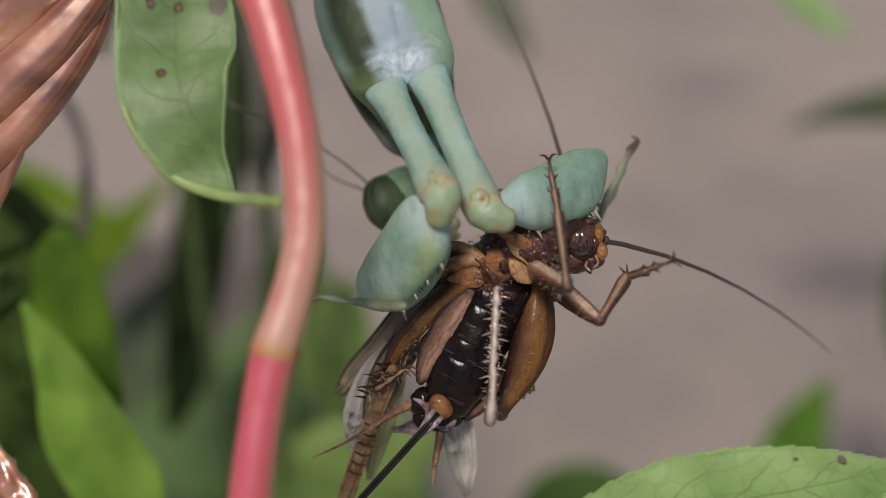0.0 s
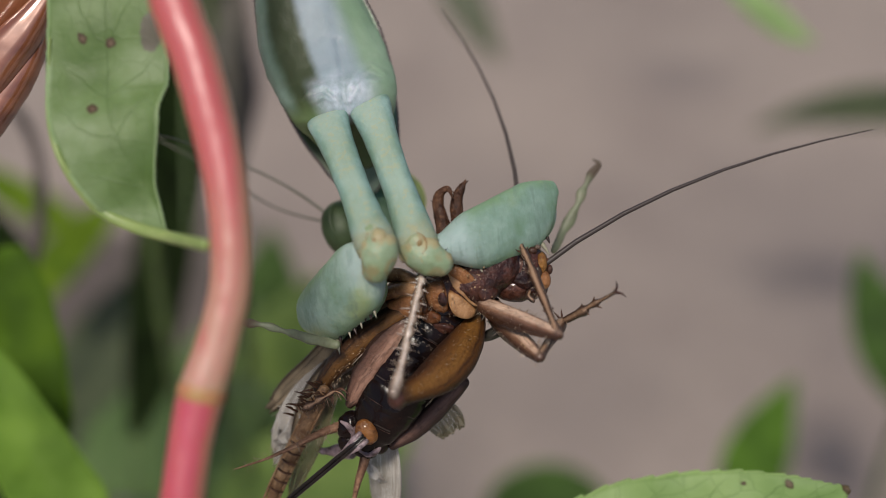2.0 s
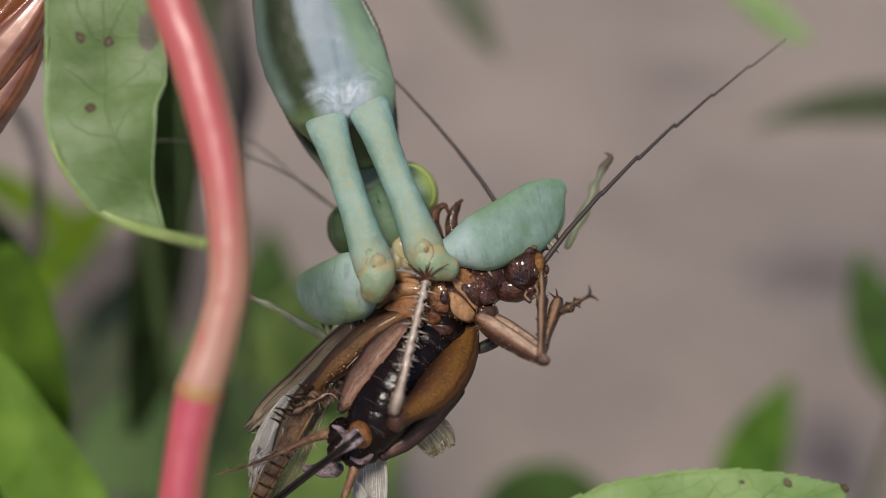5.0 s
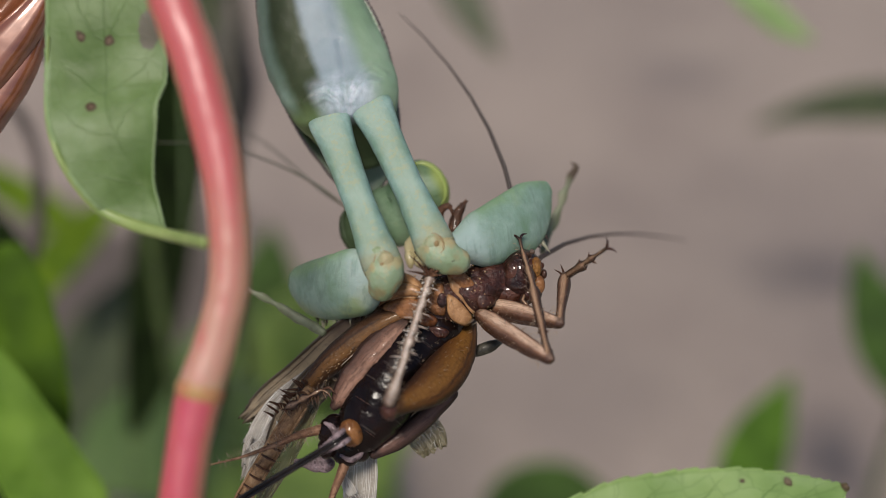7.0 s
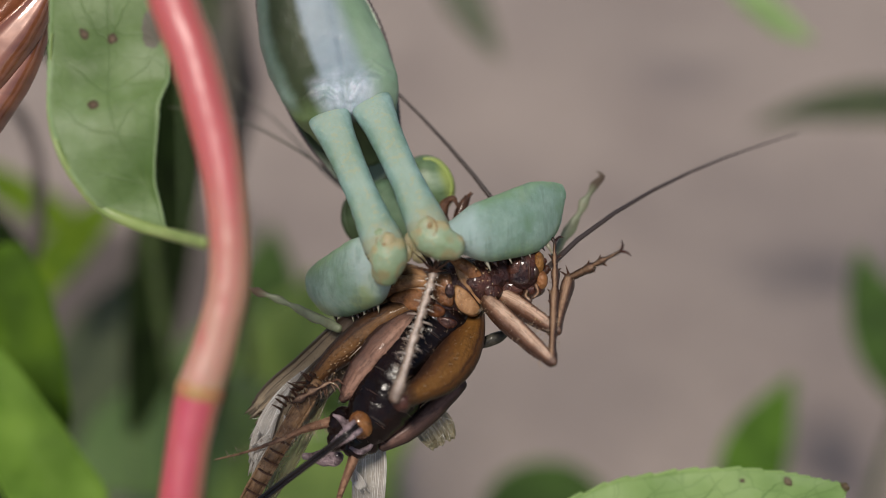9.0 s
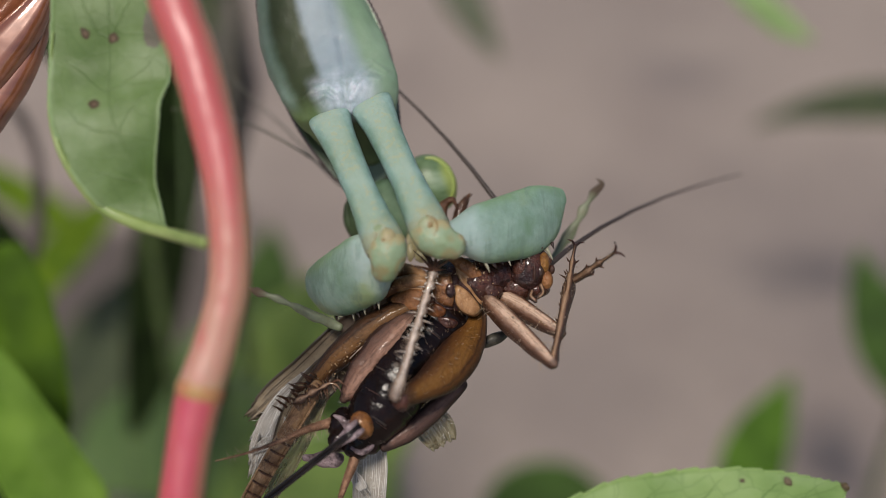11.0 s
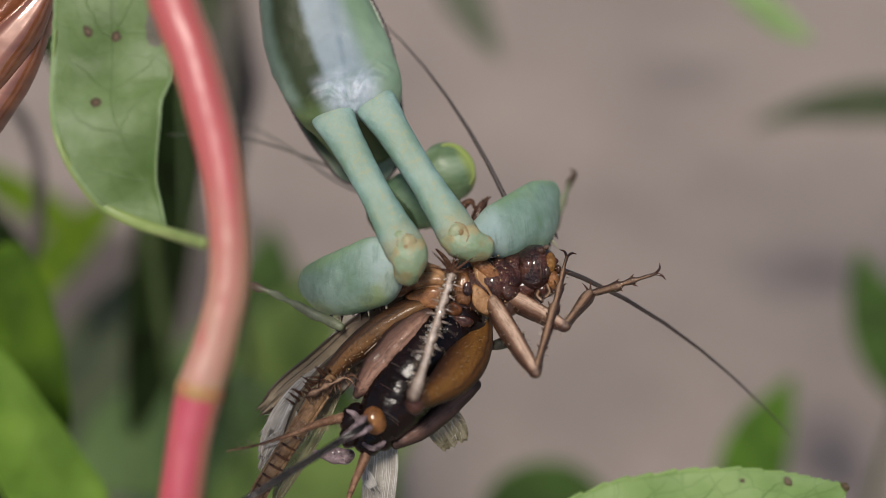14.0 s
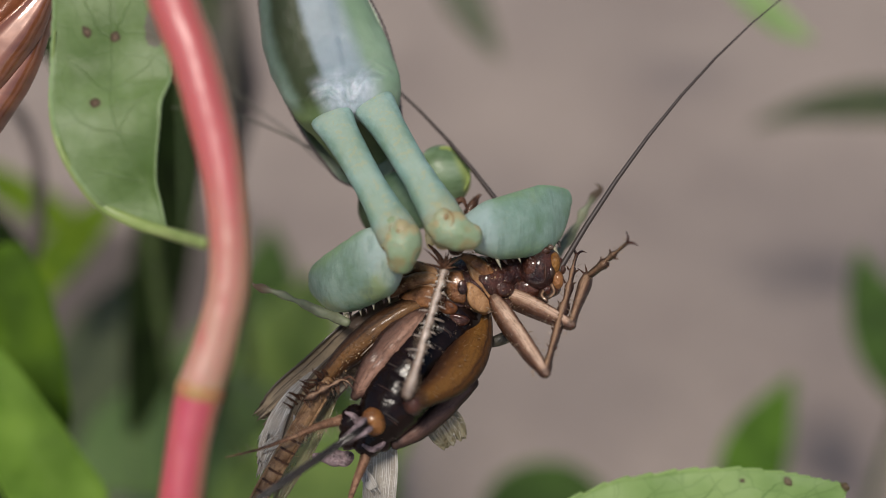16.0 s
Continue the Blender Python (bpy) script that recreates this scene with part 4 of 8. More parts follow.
# serrated leaf
near, near_leaf = leafy_plant("light green serrated leaf with netted veins and brown spots",
    [(*(1.87, 4.95, -29.57), 0.39, 0.39, 0), (*(7.52, 3.97, -27.87), 2.53, 2.53, 0.4), (*(13.58, 3, -26.04), 4.38, 4.47, 0.6), (*(20.22, 3, -24.92), 5.07, 5.84, 0.7), (*(26.35, 3, -23.95), 4.47, 6.04, 0.7), (*(31.96, 3, -22.67), 2.73, 4.09, 0.5), (*(34.78, 3, -21.92), 1.16, 1.95, 0.2), (*(36.56, 3, -21.34), 0.19, 0.24, 0)],
    M_LEAF_B, (-2.43, 12, -39.17), nu=240, nv=18, teeth=21, bite=0.32, ruffle=0.35, normal=(0, -0.75, 0.66))

# broad blades at the shrub's side, out of focus
leafy_plant("broad mid-green leaf blade arching downwards", [(*(-53.21, 45, 1.13), 0.28, 0.28, -0.5), (*(-53.7, 45, -0.49), 2.4, 2.4, -0.5), (*(-54.05, 45, -2.75), 3.53, 3.53, -0.5), (*(-53.56, 45, -6.28), 4.38, 4.38, -0.5), (*(-52.85, 45, -10.51), 4.73, 4.73, -0.5), (*(-51.94, 45, -16.16), 4.94, 4.94, -0.5), (*(-51.09, 45, -22.51), 4.52, 4.52, -0.5), (*(-50.03, 45, -29.57), 0.42, 0.42, -0.5)],
            M_LEAF_F, (-81.91, 62, -9.34), stalk_mat=M_LEAF_SHADE, nu=60, nv=12, ruffle=0.5)
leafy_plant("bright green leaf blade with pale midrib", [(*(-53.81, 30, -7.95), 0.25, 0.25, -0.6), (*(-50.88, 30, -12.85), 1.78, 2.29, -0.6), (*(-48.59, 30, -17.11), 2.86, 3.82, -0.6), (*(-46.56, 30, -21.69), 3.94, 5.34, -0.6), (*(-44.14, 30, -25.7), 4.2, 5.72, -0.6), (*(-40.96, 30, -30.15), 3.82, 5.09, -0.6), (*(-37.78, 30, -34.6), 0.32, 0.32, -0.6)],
            M_LEAF_E, (-62.45, 34, -13.03), stalk_mat=M_LEAF_SHADE, nu=60, nv=12, ruffle=0.4)
def back_leaf(label, mat, sprout, rows):
    leafy_plant(label, rows, mat, sprout, group="leaves out of focus", nu=30, nv=8)


back_leaf("bright yellow-green leaf glowing in the light", M_LEAF_Y, (-150, 204, -2), [(*(-120.29, 200, 23.66), 0.57, 0.57, 0), (*(-113.17, 200, 17.53), 3.71, 3.71, 0), (*(-105.33, 200, 12.97), 4.28, 4.28, 0), (*(-97.49, 200, 8.41), 3.99, 3.99, 0), (*(-90.36, 200, 4.13), 0.43, 0.43, 0)])
back_leaf("bright yellow-green leaf glowing in the light", M_LEAF_Y, (-109.6, 202, -25.68), [(*(-102.43, 202, -14.2), 0.57, 0.57, 0), (*(-98.84, 202, -4.16), 5.45, 5.45, 0), (*(-91.67, 202, 4.45), 4.88, 4.88, 0), (*(-83.78, 202, 12.34), 2.44, 2.44, 0), (*(-75.89, 202, 20.94), 0.43, 0.43, 0)])
back_leaf("upright green leaf painted near-black for shade", M_LEAF_SHADE, (-64.15, 147, -54.12), [(*(-64.74, 147, -38.8), 1.26, 1.26, 0), (*(-62.0, 147, -28.18), 4.4, 4.4, 0), (*(-60.6, 147, -14.03), 5.6, 5.6, 0), (*(-58.6, 147, 0.12), 6.3, 6.3, 0), (*(-56.6, 147, 16.63), 6.2, 6.2, 0), (*(-55.89, 147, 30.78), 6.0, 6.0, 0), (*(-54.71, 147, 44.93), 0.629, 0.629, 0)])
back_leaf("upright green leaf painted near-black for shade", M_LEAF_SHADE, (-43.08, 93, 68.8), [(*(-42.15, 93, 1.95), 0.599, 0.599, 0), (*(-43.27, 93, 10.31), 3.59, 3.59, 0), (*(-43.82, 93, 18.66), 4.31, 4.31, 0), (*(-43.27, 93, 27.02), 4.07, 4.07, 0), (*(-42.15, 93, 35.38), 1.8, 1.8, 0), (*(-41.69, 93, 46.52), 0.479, 0.479, 0)])
back_leaf("green leaf painted near-black for shade", M_LEAF_SHADE, (-52, 60, 62), [(*(-53.19, 60, 25.04), 0.31, 0.31, 0), (*(-53.96, 60, 28.38), 1.86, 1.86, 0), (*(-54.27, 60, 31.86), 3.26, 3.26, 0), (*(-53.65, 60, 36.13), 3.1, 3.1, 0), (*(-52.64, 60, 40.78), 0.31, 0.31, 0)])
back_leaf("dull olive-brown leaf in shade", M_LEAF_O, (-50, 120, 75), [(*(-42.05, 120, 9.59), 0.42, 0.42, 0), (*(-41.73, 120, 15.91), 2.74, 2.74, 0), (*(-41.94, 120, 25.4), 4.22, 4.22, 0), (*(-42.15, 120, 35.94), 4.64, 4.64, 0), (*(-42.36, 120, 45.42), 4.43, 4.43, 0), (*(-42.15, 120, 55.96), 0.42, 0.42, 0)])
back_leaf("narrow green leaf painted near-black for shade", M_LEAF_SHADE, (-92, 100, -30), [(*(-86.87, 100, 11.15), 0.38, 0.38, 0), (*(-82.07, 100, 7.02), 4.04, 4.04, 0), (*(-78.03, 100, 2.79), 4.42, 4.42, 0), (*(-73.42, 100, -1.35), 3.27, 3.27, 0), (*(-69.58, 100, -4.71), 0.29, 0.29, 0)])
back_leaf("green leaf painted dark for shade", M_LEAF_N, (-71.55, 58, -24.44), [(*(-67.33, 58, -4.52), 0.31, 0.31, 0), (*(-64.65, 58, -9.88), 3.98, 3.98, 0), (*(-62.35, 58, -15.63), 5.06, 5.06, 0), (*(-60.67, 58, -20.99), 4.75, 4.75, 0), (*(-59.14, 58, -27.5), 0.31, 0.31, 0)])
back_leaf("green leaf beside the soil painted dark for shade", M_LEAF_N, (-72, 58, -50), [(*(-74.61, 58, -15.24), 0.61, 0.61, 0), (*(-69.25, 58, -19.84), 5.36, 5.36, 0), (*(-64.65, 58, -25.58), 6.51, 6.51, 0), (*(-60.06, 58, -30.95), 6.51, 6.51, 0), (*(-56.23, 58, -37.08), 4.98, 4.98, 0), (*(-53.93, 58, -42.44), 0.38, 0.38, 0)])
back_leaf("green leaf painted dark for shade", M_LEAF_N, (-74, 62, -34), [(*(-66.22, 62, -19.54), 0.63, 0.63, 0), (*(-66.06, 62, -14.04), 3.30, 3.30, 0), (*(-66.38, 62, -7.77), 3.92, 3.92, 0), (*(-67.4, 62, -1.49), 3.45, 3.45, 0), (*(-68.97, 62, 4), 0.39, 0.39, 0)])
back_leaf("grey-green leaf growing close to the soil", M_LEAF_T, (-65.84, 186, -82.84), [(*(-90.32, 186, -58.35), 1.29, 1.29, 0), (*(-75.36, 186, -48.83), 12.9, 12.9, 0), (*(-57.67, 186, -44.75), 16.8, 16.8, 0), (*(-41.35, 186, -48.83), 12.9, 12.9, 0), (*(-27.75, 186, -55.63), 0.645, 0.645, 0)])
back_leaf("soft green leaf growing close to the soil", M_LEAF_G, (-28.81, 170, -78.32), [(*(-54.52, 170, -64.17), 1.28, 1.28, 0), (*(-40.38, 170, -56.45), 11.5, 11.5, 0), (*(-26.23, 170, -51.31), 12.8, 12.8, 0), (*(-14.66, 170, -46.17), 6.39, 6.39, 0), (*(-6.94, 170, -41.67), 0.384, 0.384, 0)])
back_leaf("soft green leaf growing close to the soil", M_LEAF_G, (-57.29, 232, -84.83), [(*(-55.71, 232, -56.5), 1.32, 1.32, 0), (*(-49.42, 232, -43.91), 11.9, 11.9, 0), (*(-43.12, 232, -31.32), 13.2, 13.2, 0), (*(-38.4, 232, -18.73), 10.6, 10.6, 0), (*(-35.25, 232, -6.14), 0.661, 0.661, 0)])
back_leaf("soft green leaf growing close to the soil", M_LEAF_MD, (-57.01, 250, -92.65), [(*(-56.18, 250, -46.24), 1.5, 1.5, 0), (*(-55.36, 250, -32.98), 9, 9, 0), (*(-53.7, 250, -19.72), 10, 10, 0), (*(-51.21, 250, -6.46), 8, 8, 0), (*(-50.38, 250, 6.8), 0.8, 0.8, 0)])
back_leaf("hazy olive leaf growing close to the soil", M_LEAF_S, (-113.94, 232, -103.71), [(*(-104.5, 232, -76.96), 1.32, 1.32, 0), (*(-98.21, 232, -62.79), 10, 10, 0), (*(-93.48, 232, -47.06), 10.5, 10.5, 0), (*(-88.76, 232, -31.32), 6.5, 6.5, 0), (*(-87.19, 232, -21.88), 0.661, 0.661, 0)])
back_leaf("pale green leaf tip hanging down", M_LEAF_P, (124, 123, 84), [(*(47.09, 123, 63.11), 0.11, 0.11, 0), (*(54.03, 123, 51.89), 2.14, 2.14, 0), (*(59.9, 123, 46.23), 2.67, 2.67, 0), (*(65.24, 123, 41.96), 2.14, 2.14, 0), (*(70.05, 123, 39.4), 0.32, 0.32, 0)])
back_leaf("hazy olive-green leaf tip hanging down", M_LEAF_S, (175.64, 232, 132.36), [(*(-4.56, 232, 91.44), 0.79, 0.79, 0), (*(1.73, 232, 77.27), 5.35, 5.35, 0), (*(8.5, 232, 64.68), 4.72, 4.72, 0), (*(15.9, 232, 52.88), 0.47, 0.47, 0)])
back_leaf("hazy olive-green narrow leaf on a side shoot", M_LEAF_S, (192.22, 264, 24.29), [(*(164.66, 264, 43.23), 1.66, 1.66, 0), (*(143.99, 264, 44.61), 5.8, 5.8, 0), (*(121.6, 264, 44.09), 5.39, 5.39, 0), (*(106.1, 264, 41.51), 2.9, 2.9, 0), (*(94.04, 264, 37.2), 0.332, 0.332, 0)])
back_leaf("green leaf on an upright shoot", M_LEAF_MD, (131.4, 202, -58.67), [(*(119.93, 202, -42.89), 1.3, 1.3, 0), (*(114.91, 202, -28.55), 7.81, 7.81, 0), (*(110.6, 202, -17.07), 7.81, 7.81, 0), (*(107.02, 202, -7.03), 3.91, 3.91, 0), (*(105.58, 202, 0.14), 0.391, 0.391, 0)])
back_leaf("green pointed leaf on an upright shoot", M_LEAF_D, (72.59, 202, -87.36), [(*(74.74, 202, -70.15), 2.6, 2.6, 0), (*(77.61, 202, -57.24), 8.46, 8.46, 0), (*(81.19, 202, -47.2), 7.55, 7.55, 0), (*(85.5, 202, -38.59), 3.91, 3.91, 0), (*(89.08, 202, -32.13), 0.391, 0.391, 0)])
back_leaf("dark green leaf growing close to the soil", M_LEAF_MD, (23.46, 217, -99.12), [(*(9.93, 217, -76.56), 1.31, 1.31, 0), (*(18.95, 217, -69.04), 9.18, 9.18, 0), (*(28.73, 217, -66.03), 9.84, 9.84, 0), (*(38.51, 217, -67.54), 6.56, 6.56, 0), (*(46.03, 217, -70.55), 0.394, 0.394, 0)])
back_leaf("grey-green leaf growing close to the soil", M_LEAF_T, (-77.97, 240, -122.27), [(*(-73.14, 240, -83.61), 2, 2, 0), (*(-69.91, 240, -65.89), 16, 16, 0), (*(-65.08, 240, -48.17), 18, 18, 0), (*(-60.25, 240, -30.45), 14, 14, 0), (*(-55.42, 240, -12.73), 0.6, 0.6, 0)])
back_leaf("soft green leaf growing close to the soil", M_LEAF_G, (-27.94, 260, -129.32), [(*(-24.53, 260, -95.24), 2, 2, 0), (*(-27.94, 260, -78.2), 14, 14, 0), (*(-33.05, 260, -61.17), 16, 16, 0), (*(-38.16, 260, -44.13), 12, 12, 0), (*(-40.72, 260, -28.79), 0.6, 0.6, 0)])
back_leaf("hazy olive leaf growing close to the soil", M_LEAF_S, (-103.88, 230, -118.75), [(*(-107.01, 230, -71.81), 2, 2, 0), (*(-102.32, 230, -49.91), 12, 12, 0), (*(-96.06, 230, -31.13), 12, 12, 0), (*(-88.24, 230, -15.49), 7, 7, 0), (*(-83.55, 230, -4.54), 0.6, 0.6, 0)])



def twig(label, rows):
    base = down_to_soil(rows[-1][:3])
    ob = thing("twig", base, label, "twig")
    bm = bmesh.new()
    tube(bm, [*rows, (*base, 2.0, 2.0)], 10, 10, lumps=0.1)
    part("shoot", bm, M_TWIG, ob)


twig("thin arching grey-brown twig behind the shrub", [(*(-68.78, 75, 25.43), 0.9, 0.9), (*(-64.13, 75, 21.21), 0.9, 0.9), (*(-61.17, 75, 15.29), 0.9, 0.9), (*(-60.33, 75, 6.84), 1.0, 1.0), (*(-62.86, 75, -6.67), 1.1, 1.1), (*(-65.4, 75, -21.88), 1.2, 1.2)])
leafy_plant("dark brown withered leaf on a thin stalk", [(*(-42.66, 140, 12.73), 0.23, 0.23, 0.2), (*(-40.82, 140, 23.05), 1.38, 1.38, 0.2), (*(-39.79, 140, 32.22), 2.29, 2.29, 0.2), (*(-40.59, 140, 41.4), 1.83, 1.83, 0.2), (*(-41.74, 140, 51.72), 1.61, 1.61, 0.2), (*(-42.31, 140, 60.89), 0.23, 0.23, 0.2)], M_TWIG, (-45, 140, -12), group="leaves out of focus", nu=40, nv=8, ruffle=0.6)

# ---------- mantis ----------
mantis = thing("mantis", (-8.05, 0, 12.77), "pale teal-green praying mantis hanging head down, gripping a cricket", "insect")
bm = bmesh.new()
sheet(bm, [(*(-13.85, 6, 45.17), 2.2, 2.2, 0.6), (*(-13.32, 6, 34.68), 3.6, 3.6, 1.0), (*(-12.8, 6, 27.33), 4.3, 4.2, 1.4), (*(-12.33, 6, 23.13), 4.9, 4.8, 1.8), (*(-10.75, 6, 17.89), 5.7, 5.4, 2.0), (*(-9.65, 6, 13.69), 5.6, 4.6, 1.4), (*(-8.01, 6.5, 9.54), 4.3, 3.6, 1.2), (*(-7.09, 7, 6.93), 2.8, 2.4, 1.0), (*(-6.56, 7, 5.35), 0.5, 0.5, 0.2)],
      nu=640, nv=18, teeth=80, bite=0.13)
part("pronotum", bm, M_SHIELD, mantis, "green shield with dark purple serrated rims, left half painted shaded", thick=0.26)
bm = bmesh.new()
tube(bm, [(*(-13.85, 5, 45.17), 2.0, 2.0), (*(-13.32, 4.6, 34.68), 3.35, 2.2), (*(-12.8, 4.3, 27.33), 4.1, 2.35), (*(-12.33, 4, 23.13), 4.7, 2.45), (*(-10.95, 3.4, 18.6), 5.5, 2.6), (*(-9.7, 2.2, 15.4), 5.45, 2.8),
          (*(-8.95, 0.75, 13.6), 5.1, 2.65), (*(-8.5, 0.7, 12.0), 4.5, 2.25), (*(-8.1, 2.6, 10.6), 3.6, 1.5), (*(-7.4, 4.6, 8.4), 2.6, 1.0)], 22, 140, lumps=0.02, straight=(0.19, 0, -1))
swell(bm, [[(-10.3, 0, 13.2)], [(-6.7, 0, 14.3)]], 0.35, 1.3)
swell(bm, [[(-9.2, 0, 18.6), (-8.75, 0, 16.4), (-8.4, 0, 14.6), (-8.3, 0, 12.2)]], -0.22, 0.3)
swell(bm, [[(-12.3, 0, 12.9), (-11.4, 0, 14.1), (-10, 0, 14.3), (-9, 0, 13.4), (-8.5, 0, 12.2)], [(-11.2, 0, 12.7), (-10.2, 0, 13.3), (-9.2, 0, 12.8), (-8.6, 0, 12)],
           [(-5.0, 0, 15.7), (-6.2, 0, 16.5), (-7.3, 0, 15.7), (-7.95, 0, 14.3), (-8.15, 0, 12.9)], [(-5.6, 0, 14.7), (-6.6, 0, 15), (-7.3, 0, 14.1), (-7.8, 0, 12.9)]], 0.17, 0.22)
swell(bm, [[(-11.2, 0, 13.5), (-10.1, 0, 13.8), (-9.2, 0, 13.1), (-8.6, 0, 12.2)], [(-5.4, 0, 15.2), (-6.5, 0, 15.7), (-7.3, 0, 14.9), (-7.9, 0, 13.6)]], -0.16, 0.15)
part("prosternum", bm, M_BODY, mantis, "thorax underside with painted grey-blue sheen and whitish wrinkled folds at the leg sockets")

limbs = {}
for key, flip in (("L", 1), ("R", -1)):
    a, b = ((-10.04, -1, 11.71), (-4.77, -8.13, 0.23)) if key == "L" else ((-6.35, -1, 12.84), (-1.19, -8.05, 1.7))
    t, s, n = axes(a, b)
    bm = bmesh.new()
    tube(bm, limb(a, b, [(-0.10, 0, -1.9, 1.5, 0.5), (-0.04, 0, -0.95, 1.85, 0.75), (0.04, 0, -0.2, 1.84, 0.95), (0.2, 0, 0, 1.56, 1.08), (0.42, 0, 0, 1.40, 1.05), (0.65, 0, 0, 1.36, 1.05), (0.85, 0, 0, 1.55, 1.2), (0.95, 0, 0, 1.67, 1.29), (1.0, 0, 0, 1.70, 1.31)]), 10, 28, lumps=0.03, power=2.6)
    coxa = part("foreleg_coxa", bm, M_COXA, mantis, pivot=a)
    bm = bmesh.new()
    rnd = random.Random(flip + 3)
    clen = (Vector(b) - Vector(a)).length
    for sg in (-1, 1):
        for i in range(34):
            h = 0.06 + 0.9 * i / 33 + rnd.uniform(-0.008, 0.008)
            w = 1.5 - 0.28 * math.sin(math.pi * min(1, h * 0.95))
            q = Vector(a) + t * clen * h + s * sg * w + n * 0.18
            bmesh.ops.create_icosphere(bm, subdivisions=1, radius=rnd.uniform(0.06, 0.13), matrix=Matrix.Translation(q))
    tagged(part("tubercles", bm, M_TUBERCLE, coxa, "pale pimples along the leg's ridges", pivot=a), kind="stuff")
    fa, fb = ((-4.77, -8.13, 0.23), (-12.72, 3.05, -3.27)) if key == "L" else ((-1.19, -8.05, 1.7), (10.62, -1.08, 5.21))
    ft = (Vector(fb) - Vector(fa)).normalized()
    bm = bmesh.new()
    e = Vector(b) + t * 0.7
    tube(bm, [(*(e - t * 1.5), 1.66, 1.285), (*(e - t * 0.7), 1.67, 1.32), (*(e + t * 0.1), 1.66, 1.36), (*(e + t * 0.9 + ft * 0.5), 1.5, 1.3), (*(e + t * 1.6 + ft * 1.3), 1.15, 1.1)], 10, 30, lumps=0.09)
    tro = part("trochanter", bm, M_KNEE, coxa, "mottled green and brown leg joint", pivot=b)
    mid = e - t * 0.35 - s * 0.1
    boss = mid + t * 0.25 - s * 0.25 * flip + n * 0.95
    bm = bmesh.new()
    ball(bm, boss, (0.75, 0.42, 0.95), None, 20, 0.12)
    part("joint_boss", bm, M_BOSS, tro, "raised yellowish boss", pivot=b)
    bm = bmesh.new()
    arc = [boss + n * 0.22 + s * (0.86 * math.cos(f)) * flip + t * (1.02 * math.sin(f)) for f in (radians(-150 + 37 * i) for i in range(7))]
    tube(bm, [(*q, w, w) for q, w in zip(arc, (0.03, 0.09, 0.13, 0.13, 0.11, 0.08, 0.03))], 4, 8, lumps=0.3)
    part("joint_seam", bm, M_SPOT, tro, "ochre seam round the boss", pivot=b)
    bm = bmesh.new()
    ball(bm, boss + s * 0.30 * flip + t * 0.15 + n * 0.36, (0.19, 0.10, 0.27), None, 14, 0.5)
    part("joint_pit", bm, M_SPOT, tro, "small orange-brown pit", pivot=b)
    t, s, n = axes(fa, fb)
    bm = bmesh.new()
    tube(bm, limb(fa, fb, [(0.08, 1.0, 0.1, 0.9, 1.0), (0.17, 1.3, 0, 1.45, 1.35), (0.30, 1.55, -0.1, 2.35, 1.7), (0.50, 1.65, -0.2, 2.75, 1.75), (0.68, 1.6, -0.3, 2.9, 1.5), (0.78, 1.3, -0.4, 2.72, 1.25), (0.88, 0.95, -0.5, 2.15, 0.9), (0.95, 0.55, -0.5, 1.45, 0.55), (1.0, 0.15, -0.5, 0.75, 0.28)] if key == "R" else
                  [(0.08, 0.9, 0.1, 1.3, 1.1), (0.16, 1.0, 0, 2.3, 1.45), (0.25, 1.2, -0.1, 2.85, 1.7), (0.42, 1.35, -0.2, 2.95, 1.8), (0.62, 1.4, -0.3, 2.85, 1.65), (0.80, 1.3, -0.4, 2.55, 1.35), (0.90, 1.15, -0.5, 2.15, 1.0), (0.96, 1.0, -0.5, 1.6, 0.6), (1.0, 0.9, -0.5, 0.9, 0.3)]), 9, 36, lumps=0.02, power=2.0, straight=tuple(t))
    fem = part("foreleg_femur", bm, M_FEMUR, mantis, pivot=fa)
    bm = bmesh.new()
    ln = (Vector(fb) - Vector(fa)).length
    tube(bm, limb(fa, fb, [(0.955, 0.6, -1.1, 0.5, 0.45), (0.93, 2.0, -1.5, 0.8, 0.6), (0.86, 3.1, -2.0, 0.9, 0.75), (0.75, 3.4, -2.4, 0.85, 0.75), (0.5, 3.3, -2.5, 0.7, 0.7), (0.34, 2.9, -2.3, 0.45, 0.5), (0.24, 2.4, -1.9, 0.15, 0.15)]), 6, 14)
    part("foreleg_tibia", bm, M_FEMUR, fem, pivot=fa)
    for i in range(11):
        q = Vector(fa) + t * ln * (0.32 + 0.05 * i) + s * (3.85 + 0.25 * math.sin(1.6 * i)) - n * 0.3
        bm = bmesh.new()
        spine(bm, q, s * 1.0 + t * (0.25 * math.sin(i)) + n * 0.35, (1.0, 0.6, 0.75, 1.2, 0.6, 0.8)[i % 6], (0.2, 0.24)[i % 2])
        part("spine", bm, M_SPINE_PALE if i % 3 == 0 else M_SPINE_DARK, fem, pivot=q)
